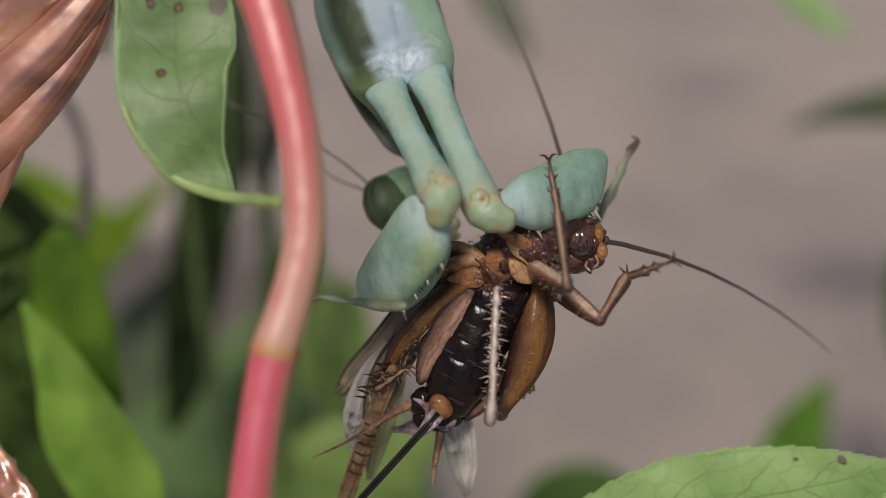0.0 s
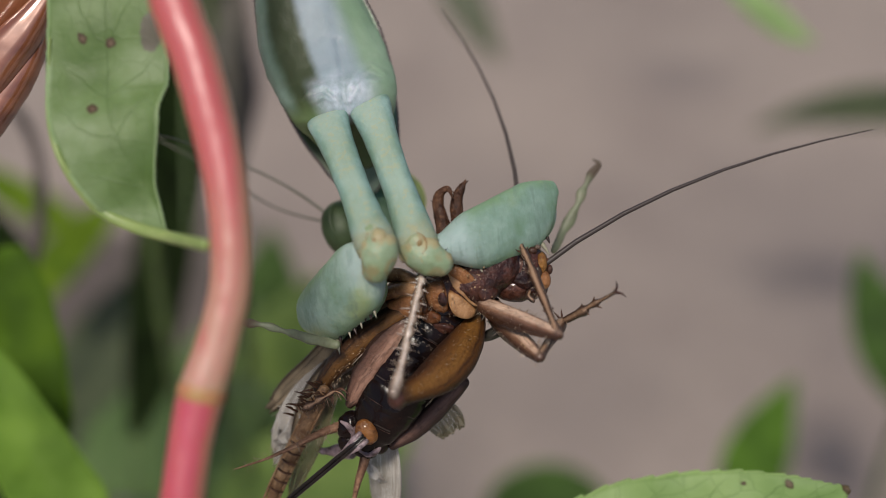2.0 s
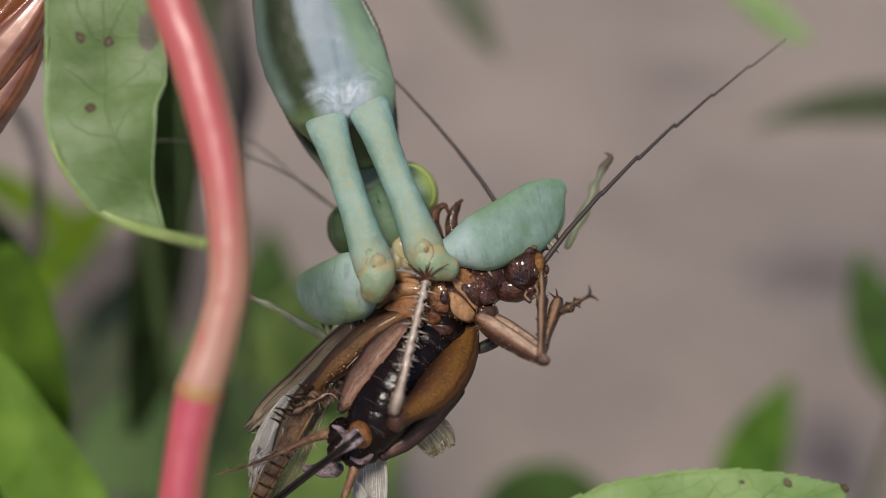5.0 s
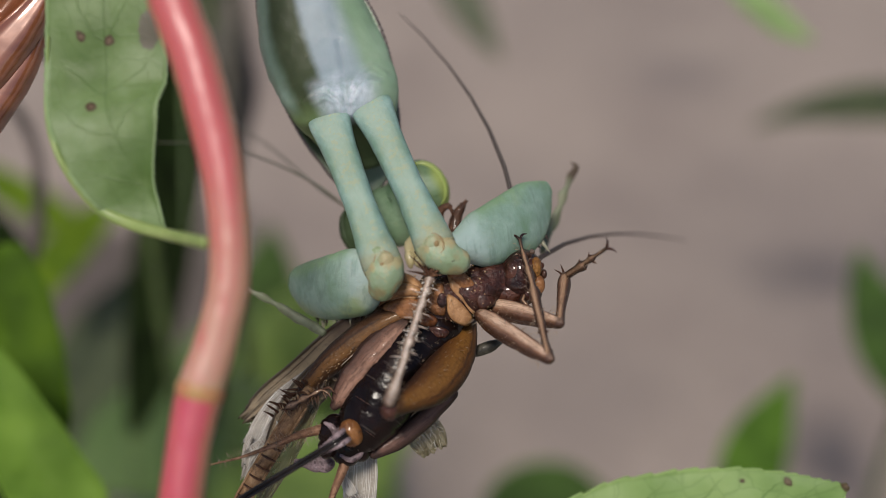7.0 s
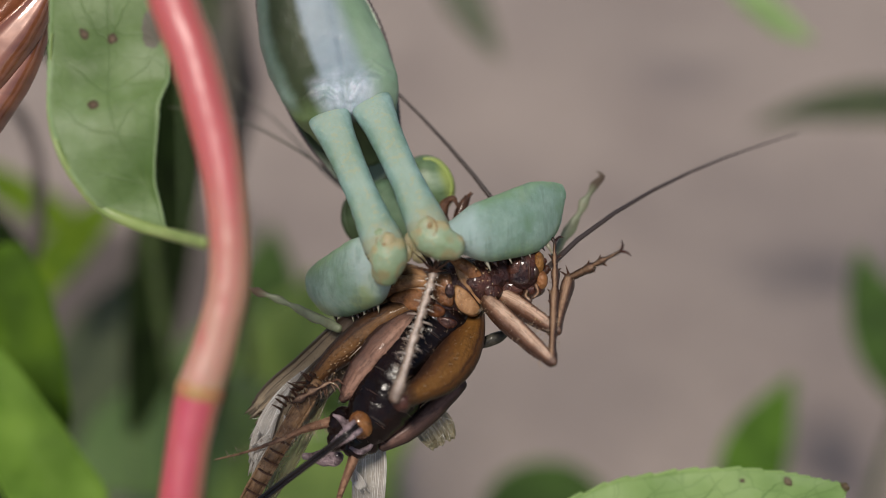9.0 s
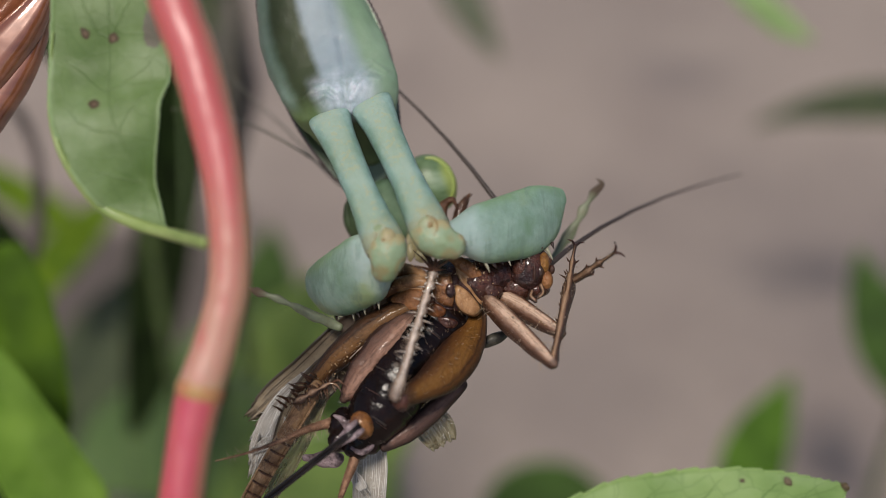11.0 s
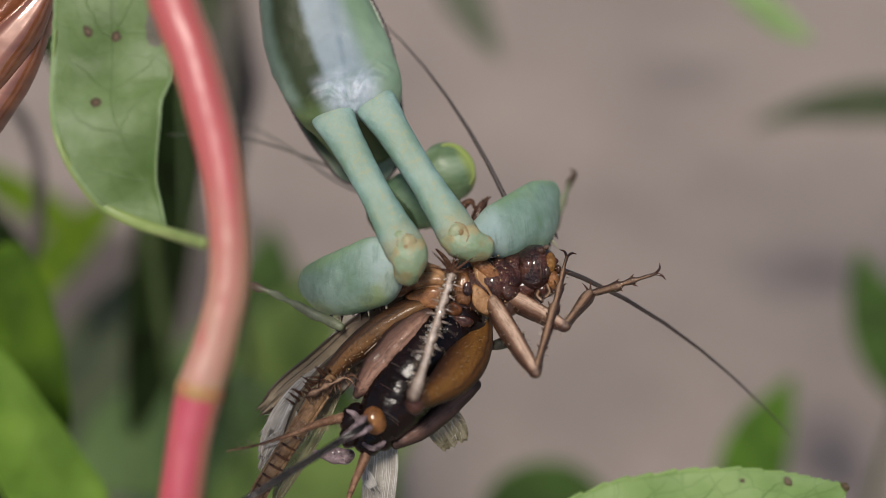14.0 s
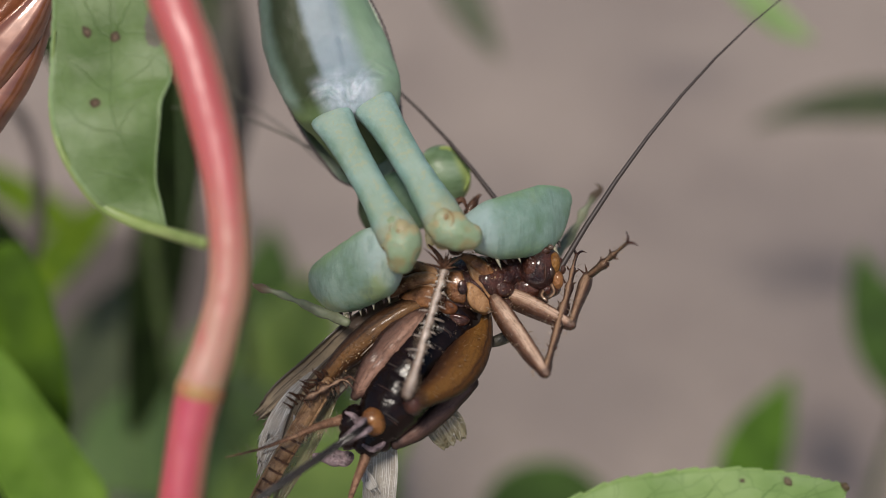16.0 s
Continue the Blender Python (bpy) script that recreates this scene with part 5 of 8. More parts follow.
    rows = [(*(10.0, 3, -0.7), 0.3, 0.3), (*(10.9, 4, 0.9), 0.42, 0.22), (*(12.0, 4.5, 2.4), 0.47, 0.2), (*(12.42, 4.6, 3.12), 0.27, 0.18), (*(13.0, 5, 4.22), 0.5, 0.2), (*(13.4, 5, 4.9), 0.27, 0.18), (*(14.1, 5.5, 6.0), 0.42, 0.2), (*(14.75, 6, 6.87), 0.2, 0.15), (*(14.27, 6, 7.24), 0.06, 0.06)] if key == "R" else \
           [(*(-8.97, -2, -6.87), 0.38, 0.3), (*(-10.92, -1, -6.1), 0.42, 0.25), (*(-12.56, -0.5, -5.3), 0.4, 0.22), (*(-13.36, 0, -4.95), 0.24, 0.15), (*(-14.6, 0, -4.4), 0.4, 0.2), (*(-15.3, 0, -4.1), 0.24, 0.15), (*(-16.27, 0.5, -3.8), 0.36, 0.2), (*(-17, 1, -3.55), 0.2, 0.15), (*(-17.25, 1, -3.31), 0.06, 0.06)]
    bm = bmesh.new()
    tube(bm, rows, 6, 14, lumps=0.35)
    part("tarsus", bm, M_TARSUS, fem, "thin jointed grey-green foot", pivot=fa)
    limbs[key] = (coxa, fem)

ha, hb = Vector((-9.29, 6, 1.89)), Vector((0.94, 5.56, 7.18))
bm = bmesh.new()
tube(bm, [(*mixed(ha, hb, 0.12), 1.6, 1.3), (*mixed(ha, hb, 0.35), 2.6, 1.6), (*(mixed(ha, hb, 0.52) + Vector((0.3, 0, -0.7))), 3.0, 1.7), (*mixed(ha, hb, 0.7), 2.4, 1.5), (*mixed(ha, hb, 0.88), 1.5, 1.2)], 6, 20)
head = part("head", bm, M_HEAD, mantis, pivot=ha)
hturn = Matrix.Rotation(radians(27), 3, "Y").inverted()
for c, sgn in ((mixed(ha, hb, 0.2), -1), (mixed(ha, hb, 0.8) + Vector((0, -0.3, 0)), 1)):
    bm = bmesh.new()
    ball(bm, c + Vector((-0.25 * sgn, 0, -0.2)), (2.4, 1.9, 2.85), hturn, 32, 0.03)
    eye = part("eye", bm, M_EYE if sgn > 0 else M_EYE_SHADE, head, "domed glossy green eye with a yellow rim", pivot=c)
    bm = bmesh.new()
    arcs = []
    for i in range(9):
        f = radians(-75 + i * 18.75)
        q = Vector((sgn * 2.1 * math.cos(f) * 0.80, -0.95, 2.6 * math.sin(f) * 0.86))
        arcs.append((*(c + hturn @ q), 0.30 * math.cos(f * 0.9) + 0.05, 0.22))
    tube(bm, arcs, 3, 10)
    part("eye_rim", bm, M_RIM if sgn > 0 else M_EYE_SHADE, eye, "yellow-green rim" if sgn > 0 else "rim in the same painted shade", pivot=c)
for c, r in (((-2.6, 3, 0.56), (0.9, 0.7, 1.2)), ((-1.97, 2, -0.71), (0.8, 0.6, 0.6)), ((-3.15, 2.5, -0.36), (0.45, 0.5, 0.9)), ((-1.63, 2.5, 0.46), (0.6, 0.6, 0.7))):
    bm = bmesh.new()
    ball(bm, c, r, seg=14, lumps=0.3)
    part("mouthpart", bm, M_MOUTH, head, "cream lobe of the mouth at the prey", pivot=ha)
for rows in ([(*(-7.62, 7, 4.02), 0.16, 0.16), (*(-11.26, 9, 7.59), 0.13, 0.13), (*(-15.56, 11, 10.46), 0.11, 0.11), (*(-21.39, 13, 13.15), 0.08, 0.08), (*(-27.19, 14, 14.1), 0.04, 0.04)],
             [(*(-7.22, 9, 4.25), 0.14, 0.14), (*(-10.81, 13, 6.74), 0.11, 0.11), (*(-15.77, 17, 11.86), 0.09, 0.09), (*(-21.04, 21, 16.7), 0.06, 0.06), (*(-25.18, 24, 21.35), 0.03, 0.03)]):
    bm = bmesh.new()
    tube(bm, rows, 6, 8)
    part("feeler", bm, M_FEELER_G, head, "thread-thin feeler", pivot=ha)

# ---------- cricket ----------
cricket = thing("cricket", (0.44, -1.5, -3.58), "brown winged field cricket held belly forwards, with a long ovipositor", "insect")
# thorax plates
for i, (ctrl, mat) in enumerate((
        ([(*(5.93, -1.5, -1.81), 1.7, 1.7), (*(4.69, -1.8, -2.1), 2.0, 1.9), (*(3.7, -2, -2.49), 1.9, 1.9)], M_CHEAD),
        ([(*(4.09, -2, -2.49), 2.0, 2.0), (*(2.97, -2.2, -2.97), 2.3, 2.2), (*(1.85, -2.3, -3.26), 2.1, 2.1)], M_CHEAD),
        ([(*(2.49, -1.7, -2.88), 2.3, 2.0), (*(1.02, -1.9, -3.46), 2.8, 2.4), (*(-0.1, -1.9, -4.24), 2.7, 2.3)], M_NECK),
        ([(*(0.78, -1.7, -3.86), 2.7, 2.2), (*(-0.44, -1.9, -4.83), 3.2, 2.4), (*(-1.17, -1.8, -5.81), 3.0, 2.2)], M_NECK))):
    bm = bmesh.new()
    tube(bm, ctrl, 6, 22, lumps=0.10)
    part("thorax_plate", bm, mat, cricket)
def sternal_plate(mat, bulge, outline):
    bm = bmesh.new()
    plate(bm, outline, bulge)
    part("sternal_plate", bm, mat, cricket, pivot=outline[0])


sternal_plate(M_TAN, 0.18, ((0.9, -4.1, -1.0), (2.1, -4.1, -1.6), (3.3, -3.7, -3.1), (3.7, -3.6, -4.6), (3.2, -4.0, -4.9), (2.2, -4.5, -3.6), (1.2, -4.5, -2.5)))
sternal_plate(M_TAN, 0.18, ((0.95, -4.7, -2.9), (1.9, -4.5, -3.3), (2.9, -4.1, -4.4), (3.3, -4.0, -5.2), (2.6, -4.3, -5.8), (1.4, -4.7, -5.3), (0.85, -4.8, -4.2)))
sternal_plate(M_THORAX, 0.3, ((-0.67, -4.4, -2.05), (0.52, -4.5, -1.86), (0.85, -4.7, -2.9), (1, -4.8, -4.22), (0.76, -4.8, -4.98), (-0.09, -4.7, -4.89), (-0.81, -4.6, -4.23), (-1.14, -4.4, -3.05)))
sternal_plate(M_STERNUM, 0.3, ((-1.52, -4.4, -4.72), (-0.57, -4.7, -4.51), (0.28, -4.8, -5.08), (0.1, -4.6, -5.75), (-0.86, -4.4, -5.86), (-1.53, -4.3, -5.48)))
sternal_plate(M_TAN, 0.3, ((-4.54, -3, -2.85), (-3.32, -3.4, -2.16), (-1.87, -3.9, -2.06), (-1.15, -4.2, -2.62), (-1.33, -4.3, -3.48), (-2.68, -4, -3.59), (-4.04, -3.4, -3.8)))
sternal_plate(M_NECK, 0.3, ((-0.67, -4.5, -5.66), (0.67, -4.6, -5.75), (1.33, -4.5, -6.23), (0.86, -4.4, -6.81), (-0.29, -4.4, -6.62)))
sternal_plate(M_THORAX, 0.25, ((-4.71, -3.5, -4.08), (-2.96, -4, -3.2), (-1.33, -4.3, -3.39), (-0.76, -4.6, -4.42), (-1.71, -4.5, -5.33), (-3.44, -4, -5.16), (-4.42, -3.6, -4.75)))
sternal_plate(M_STERNUM, 0.45, ((-1.53, -3.8, -2.44), (-0.96, -4.1, -2.25), (-0.95, -4.4, -3.52), (-0.76, -4.6, -4.71), (-1.24, -4.5, -5.09), (-1.53, -4.2, -3.77)))
sternal_plate(M_NECK, 0.5, ((2.6, -3.2, -0.82), (3.67, -3, -0.63), (4.14, -3.2, -1.69), (3.46, -3.6, -2.54), (2.78, -3.6, -1.97)))
sternal_plate(M_NECK, 0.45, ((3.97, -2.8, -0.68), (5.23, -2.6, -0.44), (5.51, -2.8, -1.6), (4.43, -3.2, -2.17)))
sternal_plate(M_NECK, 0.6, ((3.07, -3.8, -3.02), (4.22, -3.6, -2.74), (5.24, -3.4, -3.32), (4.9, -3.6, -4.18), (3.73, -3.9, -4.4)))
sternal_plate(M_FORELEG, 0.5, ((3.26, -3.7, -4.46), (4.81, -3.4, -4.28), (5.2, -3.3, -5.15), (4.23, -3.5, -5.81), (3.45, -3.7, -5.32)))
for mat, rows in ((M_TAN, [(*(-5.43, -2.6, -3.83), 0.55, 0.5), (*(-4.04, -3.3, -3.13), 0.62, 0.6), (*(-2.68, -4, -2.73), 0.60, 0.6), (*(-1.53, -4.3, -2.81), 0.45, 0.45)]),
                  (M_TAN, [(*(-4.57, -2.2, -1.99), 0.55, 0.5), (*(-3.34, -2.8, -1.79), 0.62, 0.55), (*(-2.02, -3.6, -2.16), 0.55, 0.5), (*(-1.15, -4.2, -2.72), 0.35, 0.35)]),
                  (M_THORAX, [(*(0.67, -3.8, -0.81), 0.3, 0.2), (*(1.62, -4.2, -1.29), 0.55, 0.25), (*(2.57, -4.2, -2.05), 0.55, 0.25), (*(3.43, -3.9, -3), 0.35, 0.25)])):
    bm = bmesh.new()
    tube(bm, rows, 7, 16, lumps=0.14)
    part("leg_base", bm, mat, cricket)
bm = bmesh.new()
ball(bm, (0.57, -5.15, -3.45), (0.38, 0.12, 0.62), seg=12, lumps=0.3)
part("thorax_pit", bm, M_CHEAD, cricket, "dark pit")
# abdomen of overlapping rings
ca, cb = Vector((0.1, -1.5, -5.44)), Vector((-6.82, -5, -15.58))
cmid = Vector((-2.98, -3.4, -9.81))
def belly(s):
    return ca * (1 - s) ** 2 + (cmid * 2 - (ca + cb) * 0.5) * 2 * s * (1 - s) + cb * s * s
NSEG = 8
for i in range(NSEG):
    s0, s1 = i / NSEG - 0.02, (i + 1) / NSEG + 0.035
    w = lambda s: 3.2 * (1 - 0.12 * s) * (1 - max(0.0, s - 0.72) ** 2 * 5.5)
    bm = bmesh.new()
    ctrl = [(*belly(s0), w(s0) * 0.86, w(s0) * 0.74), (*belly((s0 + s1) / 2), w((s0 + s1) / 2), w((s0 + s1) / 2) * 0.86), (*belly(s1), w(s1) * 1.0, w(s1) * 0.86)]
    tube(bm, ctrl, 5, 26, lumps=0.05)
    seg = part("abdomen_segment", bm, M_ABDOMEN, cricket)
    t = (belly(s1) - belly(s0)).normalized()
    n = Vector((0, -1, 0))
    n = (n - t * n.dot(t)).normalized()
    arc = [belly(s1) + t.cross(n) * w(s1) * 1.005 * math.cos(f) + n * w(s1) * 0.868 * math.sin(f) for f in (radians((40, 75, 100, 55, 85, 45, 95, 70)[i] + 9 * q) for q in range(5))]
    bm = bmesh.new()
    tube(bm, [(*q, r, r) for q, r in zip(arc, (0.01, 0.02, 0.026, 0.02, 0.01))], 3, 6, lumps=0.5)
    part("segment_seam", bm, M_FLAP_D, seg, "brown edge of the ring", pivot=PIVOT[seg])
for c, r in (((-8.54, -4.8, -14.66), (1.1, 1.0, 1.3)), ((-7.39, -5, -16.53), (1.2, 1.0, 1.0)), ((-8.73, -4.8, -15.99), (0.9, 0.9, 1.0)), ((-6.11, -5, -16.34), (0.9, 0.8, 0.8))):
    bm = bmesh.new()
    ball(bm, c, r, None, 18, 0.25)
    part("tail_plate", bm, M_ABDOMEN, cricket, "glossy black tail plate", pivot=c)
for pts in ([(-9.13, -5.6, -13.84), (-8.49, -6, -14.11), (-8.06, -6.1, -14.8), (-8.35, -5.9, -15.54)], [(-7.69, -6, -16.46), (-6.94, -6, -16.83), (-6.2, -5.9, -16.52), (-5.83, -5.7, -15.94)], [(-7.92, -6, -14.25), (-7.57, -6.3, -14.77), (-7.76, -6.3, -15.29)]):
    bm = bmesh.new()
    tube(bm, [(*q, w, w * 0.6) for q, w in zip(pts, (0.14, 0.26, 0.24, 0.12))], 6, 10, lumps=0.3)
    part("tail_rim", bm, M_OVI_BASE, cricket, "pale lilac rim")
bm = bmesh.new()
ball(bm, (-6.81, -6.5, -14.51), (1.0, 0.8, 1.2), Matrix.Rotation(radians(-25), 3, "Y"), 20, 0.08)
part("genital_plate", bm, M_PLATE, cricket, "shiny orange plate", pivot=(-6.81, -6.6, -14.5))
oa, ob_ = Vector((-6.68, -9.06, -14.14)), Vector((-14.87, -6.62, -20.55))
bm = bmesh.new()
for off in (-0.15, 0.15):
    t, s, n = axes(oa, ob_)
    tube(bm, [(*(p + s * off), r, r) for p, r in ((oa + t * 0.6 - n * 0.7, 0.2), (oa + t * 1.4, 0.18), (mixed(oa, ob_, 0.3), 0.17), (mixed(oa, ob_, 1.1), 0.14), (mixed(oa, ob_, 1.32), 0.08))], 6, 10)
ovi = part("ovipositor", bm, M_OVI, cricket, "long black needle", pivot=oa)
for sg in (-1, 1):
    bm = bmesh.new()
    tube(bm, [(*(oa + t * 0.5 + s * sg * 0.42 - n * 0.6), 0.22, 0.2), (*(oa + t * 1.2 + s * sg * 0.38 - n * 0.1), 0.24, 0.2), (*(oa + t * 1.9 + s * sg * 0.30), 0.18, 0.16), (*(oa + t * 3.2 + s * sg * 0.22), 0.06, 0.06)], 5, 10)
    part("valve", bm, M_OVI_BASE, ovi, "grey lilac valve", pivot=oa)
for rows in ([(*(-9.42, -5, -14.49), 0.46, 0.46), (*(-11.12, -5.5, -14.89), 0.34, 0.34), (*(-13.32, -6, -15.75), 0.22, 0.22), (*(-16.05, -6.5, -16.7), 0.12, 0.12), (*(-18.76, -7, -17.32), 0.04, 0.04)],
             [(*(-7.29, -5, -16.86), 0.5, 0.5), (*(-7.67, -5, -18.04), 0.42, 0.42), (*(-8.38, -5, -19.84), 0.3, 0.3), (*(-9.19, -5, -22.45), 0.12, 0.12)]):
    bm = bmesh.new()
    tube(bm, rows, 6, 10)
    part("cercus", bm, M_CERCUS, cricket, "tapering tan tail bristle")
# far hind leg
bm = bmesh.new()
tube(bm, [(*(-1.54, -3.4, -4.76), 0.7, 0.7), (*(-3.18, -3.3, -5.1), 1.0, 1.0), (*(-5.59, -3.2, -6.46), 1.3, 1.2), (*(-8, -3.2, -8.29), 1.25, 1.15), (*(-10.07, -3.2, -10.17), 0.9, 0.8), (*(-11.18, -3.2, -11.52), 0.65, 0.65)], 8, 22, lumps=0.05)
part("hind_femur", bm, M_HINDLEG_D, cricket, "dark amber thickened thigh under an added highlight strip")
# the thigh's highlight line, added as a thin pale tube
bm = bmesh.new()
tube(bm, [(*(-1.72, -4.3, -5.48), 0.05, 0.06), (*(-3.29, -4.2, -5.77), 0.10, 0.09), (*(-4.96, -4.2, -6.78), 0.11, 0.09), (*(-6.49, -4.2, -7.87), 0.09, 0.08), (*(-7.93, -4.1, -9.22), 0.04, 0.05)], 8, 8, lumps=0.3)
part("thigh_highlight", bm, M_TIBIA, cricket, "highlight line of the thigh, modelled as a pale strip")
bm = bmesh.new()
tube(bm, [(*(-10.71, -4, -11.52), 0.55, 0.5), (*(-12.62, -4, -14.54), 0.62, 0.5), (*(-14.44, -4, -17.64), 0.6, 0.5), (*(-16.21, -4, -20.75), 0.5, 0.42), (*(-18.36, -4, -24.82), 0.3, 0.3)], 8, 14)
hl = part("hind_tibia", bm, M_STRAW, cricket, "tan shin with brown rings")
for i in range(6):
    c = mixed((-13.51, -4.5, -16.23), (-15.99, -4.5, -20.51), i / 5)
    bm = bmesh.new()
    tube(bm, [(*(c + Vector((-0.55, 0.1, 0.28))), 0.09, 0.09), (*(c + Vector((0, -0.18, 0.0))), 0.11, 0.1), (*(c + Vector((0.55, 0.1, -0.28))), 0.09, 0.09)], 3, 8)
    part("shin_ring", bm, M_TARSUS_C, hl, pivot=c)
for sg in (-1, 1):
    side = Vector((0.87, 0, -0.5)) * (0.62 * sg)
    bm = bmesh.new()
    tube(bm, [(*(Vector(q) + side), 0.14, 0.14) for q in ((-11.4, -4.1, -12.6), (-12.62, -4.1, -14.54), (-14.44, -4.1, -17.64), (-16.21, -4.1, -20.75), (-17.6, -4.1, -23.4))], 6, 8, lumps=0.3)
    part("shin_edge", bm, M_STRAW, hl, "straw-coloured shin edge", pivot=PIVOT[hl])
bm = bmesh.new()
tube(bm, [(*(-12.4, -4.8, -12.75), 0.24, 0.22), (*(-11.9, -5, -12.5), 0.44, 0.36), (*(-11.35, -5.1, -12.2), 0.18, 0.18), (*(-10.9, -5.2, -11.95), 0.42, 0.34), (*(-10.35, -5.2, -11.65), 0.16, 0.16), (*(-9.95, -5.2, -11.45), 0.34, 0.28), (*(-9.5, -5.2, -11.2), 0.14, 0.14), (*(-8.9, -5.3, -11.4), 0.13, 0.13), (*(-8.5, -5.4, -12.0), 0.06, 0.06)], 6, 12, lumps=0.5)
foot_part = part("hind_tarsus", bm, M_FORETIB, cricket, "tan jointed foot folded on the shin", pivot=(-12.9, -4.8, -12.9))
bm = bmesh.new()
tube(bm, [(*(-9.4, -5.1, -11.2), 0.14, 0.14), (*(-8.8, -5.4, -10.9), 0.12, 0.12), (*(-8.3, -5.6, -11.3), 0.04, 0.04)], 4, 8)
part("claw", bm, M_TARSUS_C, foot_part, pivot=(-9.0, -5.1, -11.2))
rs = random.Random(5)
for i in range(22):
    q = mixed((-9.4, -4.9, -11.2), (-12.9, -4.7, -13.0), (i + 0.5) / 22)
    side = 1 if i % 2 else -1
    bm = bmesh.new()
    spine(bm, q, Vector((-0.45 * side, -0.5, 0.85 * side)) + Vector((rs.uniform(-0.35, 0.35), 0, rs.uniform(-0.25, 0.25))), rs.uniform(0.7, 1.15), 0.11)
    part("spur", bm, M_TARSUS_C if i % 3 else M_FORETIB, cricket, pivot=q)
for i in range(20):
    q = mixed((-10.6, -4.3, -10.9), (-13.6, -4.3, -13.6), (i + 0.5) / 20) + Vector((rs.uniform(-0.5, 0.2), 0, rs.uniform(-0.2, 0.5)))
    bm = bmesh.new()
    spine(bm, q, (-0.6 + rs.uniform(-0.3, 0.3), -0.55, 0.55 + rs.uniform(-0.5, 0.3)), rs.uniform(0.8, 1.4), 0.13)
    part("spur", bm, M_TARSUS_C, cricket, pivot=q)
bm = bmesh.new()
tube(bm, [(*(-2.58, -4, -5.69), 0.7, 0.5), (*(-4, -4.3, -7.2), 1.4, 0.8), (*(-5.89, -4.6, -9.46), 1.5, 0.8), (*(-7.69, -4.8, -11.72), 1.0, 0.6), (*(-8.35, -4.8, -12.53), 0.4, 0.4)], 8, 40, lumps=0.12, ridges=9, ridge=0.06)
part("flank", bm, M_FLAP, cricket, "mauve-brown flank fold")
bm = bmesh.new()
tube(bm, [(*(1.49, -3.5, -11.48), 0.6, 0.5), (*(-0.75, -3.8, -13.6), 0.85, 0.6), (*(-3.1, -4.2, -15.5), 0.8, 0.6), (*(-5.04, -4.6, -16.6), 0.5, 0.4)], 8, 16, lumps=0.1)
part("flank", bm, M_FLAP_D, cricket, "mauve-brown flank fold")
# wings
def wing(name, mat, label, rows, extra):
    bm = bmesh.new()
    sheet(bm, rows, nu=36, nv=14, ruffle=0.35, **extra)
    part(name, bm, mat, cricket, label, thick=0.06)


wing("forewing", M_TEGMEN, "grey-brown folded forewing", [(*(-4.65, -0.5, -4.4), 1.2, 1.0, 0.3), (*(-8.53, -0.2, -7.29), 1.5, 1.3, 0.4), (*(-11.87, 0, -10.48), 1.5, 1.4, 0.5), (*(-15.0, 0.1, -13.3), 1.5, 1.4, 0.3), (*(-16.7, 0.1, -14.8), 1.1, 0.8, 0)], dict(fray=1.6))
wing("forewing", M_TEGMEN, "dark brown inner wing", [(*(-6.07, -1.6, -7.29), 0.8, 0.8, 0.2), (*(-9, -1.6, -9.74), 1.4, 1.4, 0.3), (*(-11.69, -1.6, -12.67), 1.5, 1.5, 0.3), (*(-13.65, -1.6, -16.1), 1.0, 1.0, 0.2), (*(-14.88, -1.6, -19.03), 0.3, 0.3, 0)], {})
wing("hindwing", M_HINDWING, "silvery membranous hindwing", [(*(-11.06, -0.6, -10.32), 0.5, 0.5, 0), (*(-13.4, -0.9, -13.2), 1.3, 1.3, 0.2), (*(-14.8, -1.1, -15.5), 1.5, 1.4, 0.2), (*(-15.9, -1.1, -17.4), 1.1, 1.0, 0.1), (*(-16.5, -1.1, -19.4), 0.4, 0.4, 0)], dict(fray=1.9))
wing("hindwing", M_HINDWING, "silvery striated hindwing tail", [(*(-6.28, -2.2, -14.55), 0.8, 0.8, 0.3), (*(-6.17, -2.4, -17.43), 1.3, 1.4, 0.5), (*(-6.26, -2.4, -19.86), 1.4, 1.5, 0.5), (*(-6.51, -2.4, -22.77), 1.2, 1.2, 0.4), (*(-6.75, -2.4, -25.2), 0.3, 0.3, 0)], dict(fray=1.0))
wing("hindwing", M_FRINGE, "straw-coloured wing edge", [(*(-10.17, -2.2, -12.11), 0.5, 0.5, 0.1), (*(-11.61, -2.4, -14.76), 0.9, 0.9, 0.2), (*(-12.92, -2.4, -17.43), 0.9, 0.9, 0.2), (*(-14.28, -2.4, -19.86), 0.8, 0.8, 0.2), (*(-15.25, -2.4, -22.29), 0.3, 0.3, 0)], dict(fray=0.8))
wing("hindwing", M_FRINGE, "straw-coloured frayed wing tip", [(*(-2.4, -1.6, -12.67), 0.8, 0.8, 0.2), (*(-1.42, -1.6, -14.39), 1.5, 1.5, 0.3), (*(-0.44, -1.6, -15.85), 1.6, 1.6, 0.3), (*(0.05, -1.6, -16.83), 1.2, 1.2, 0.2)], dict(fray=0.7))

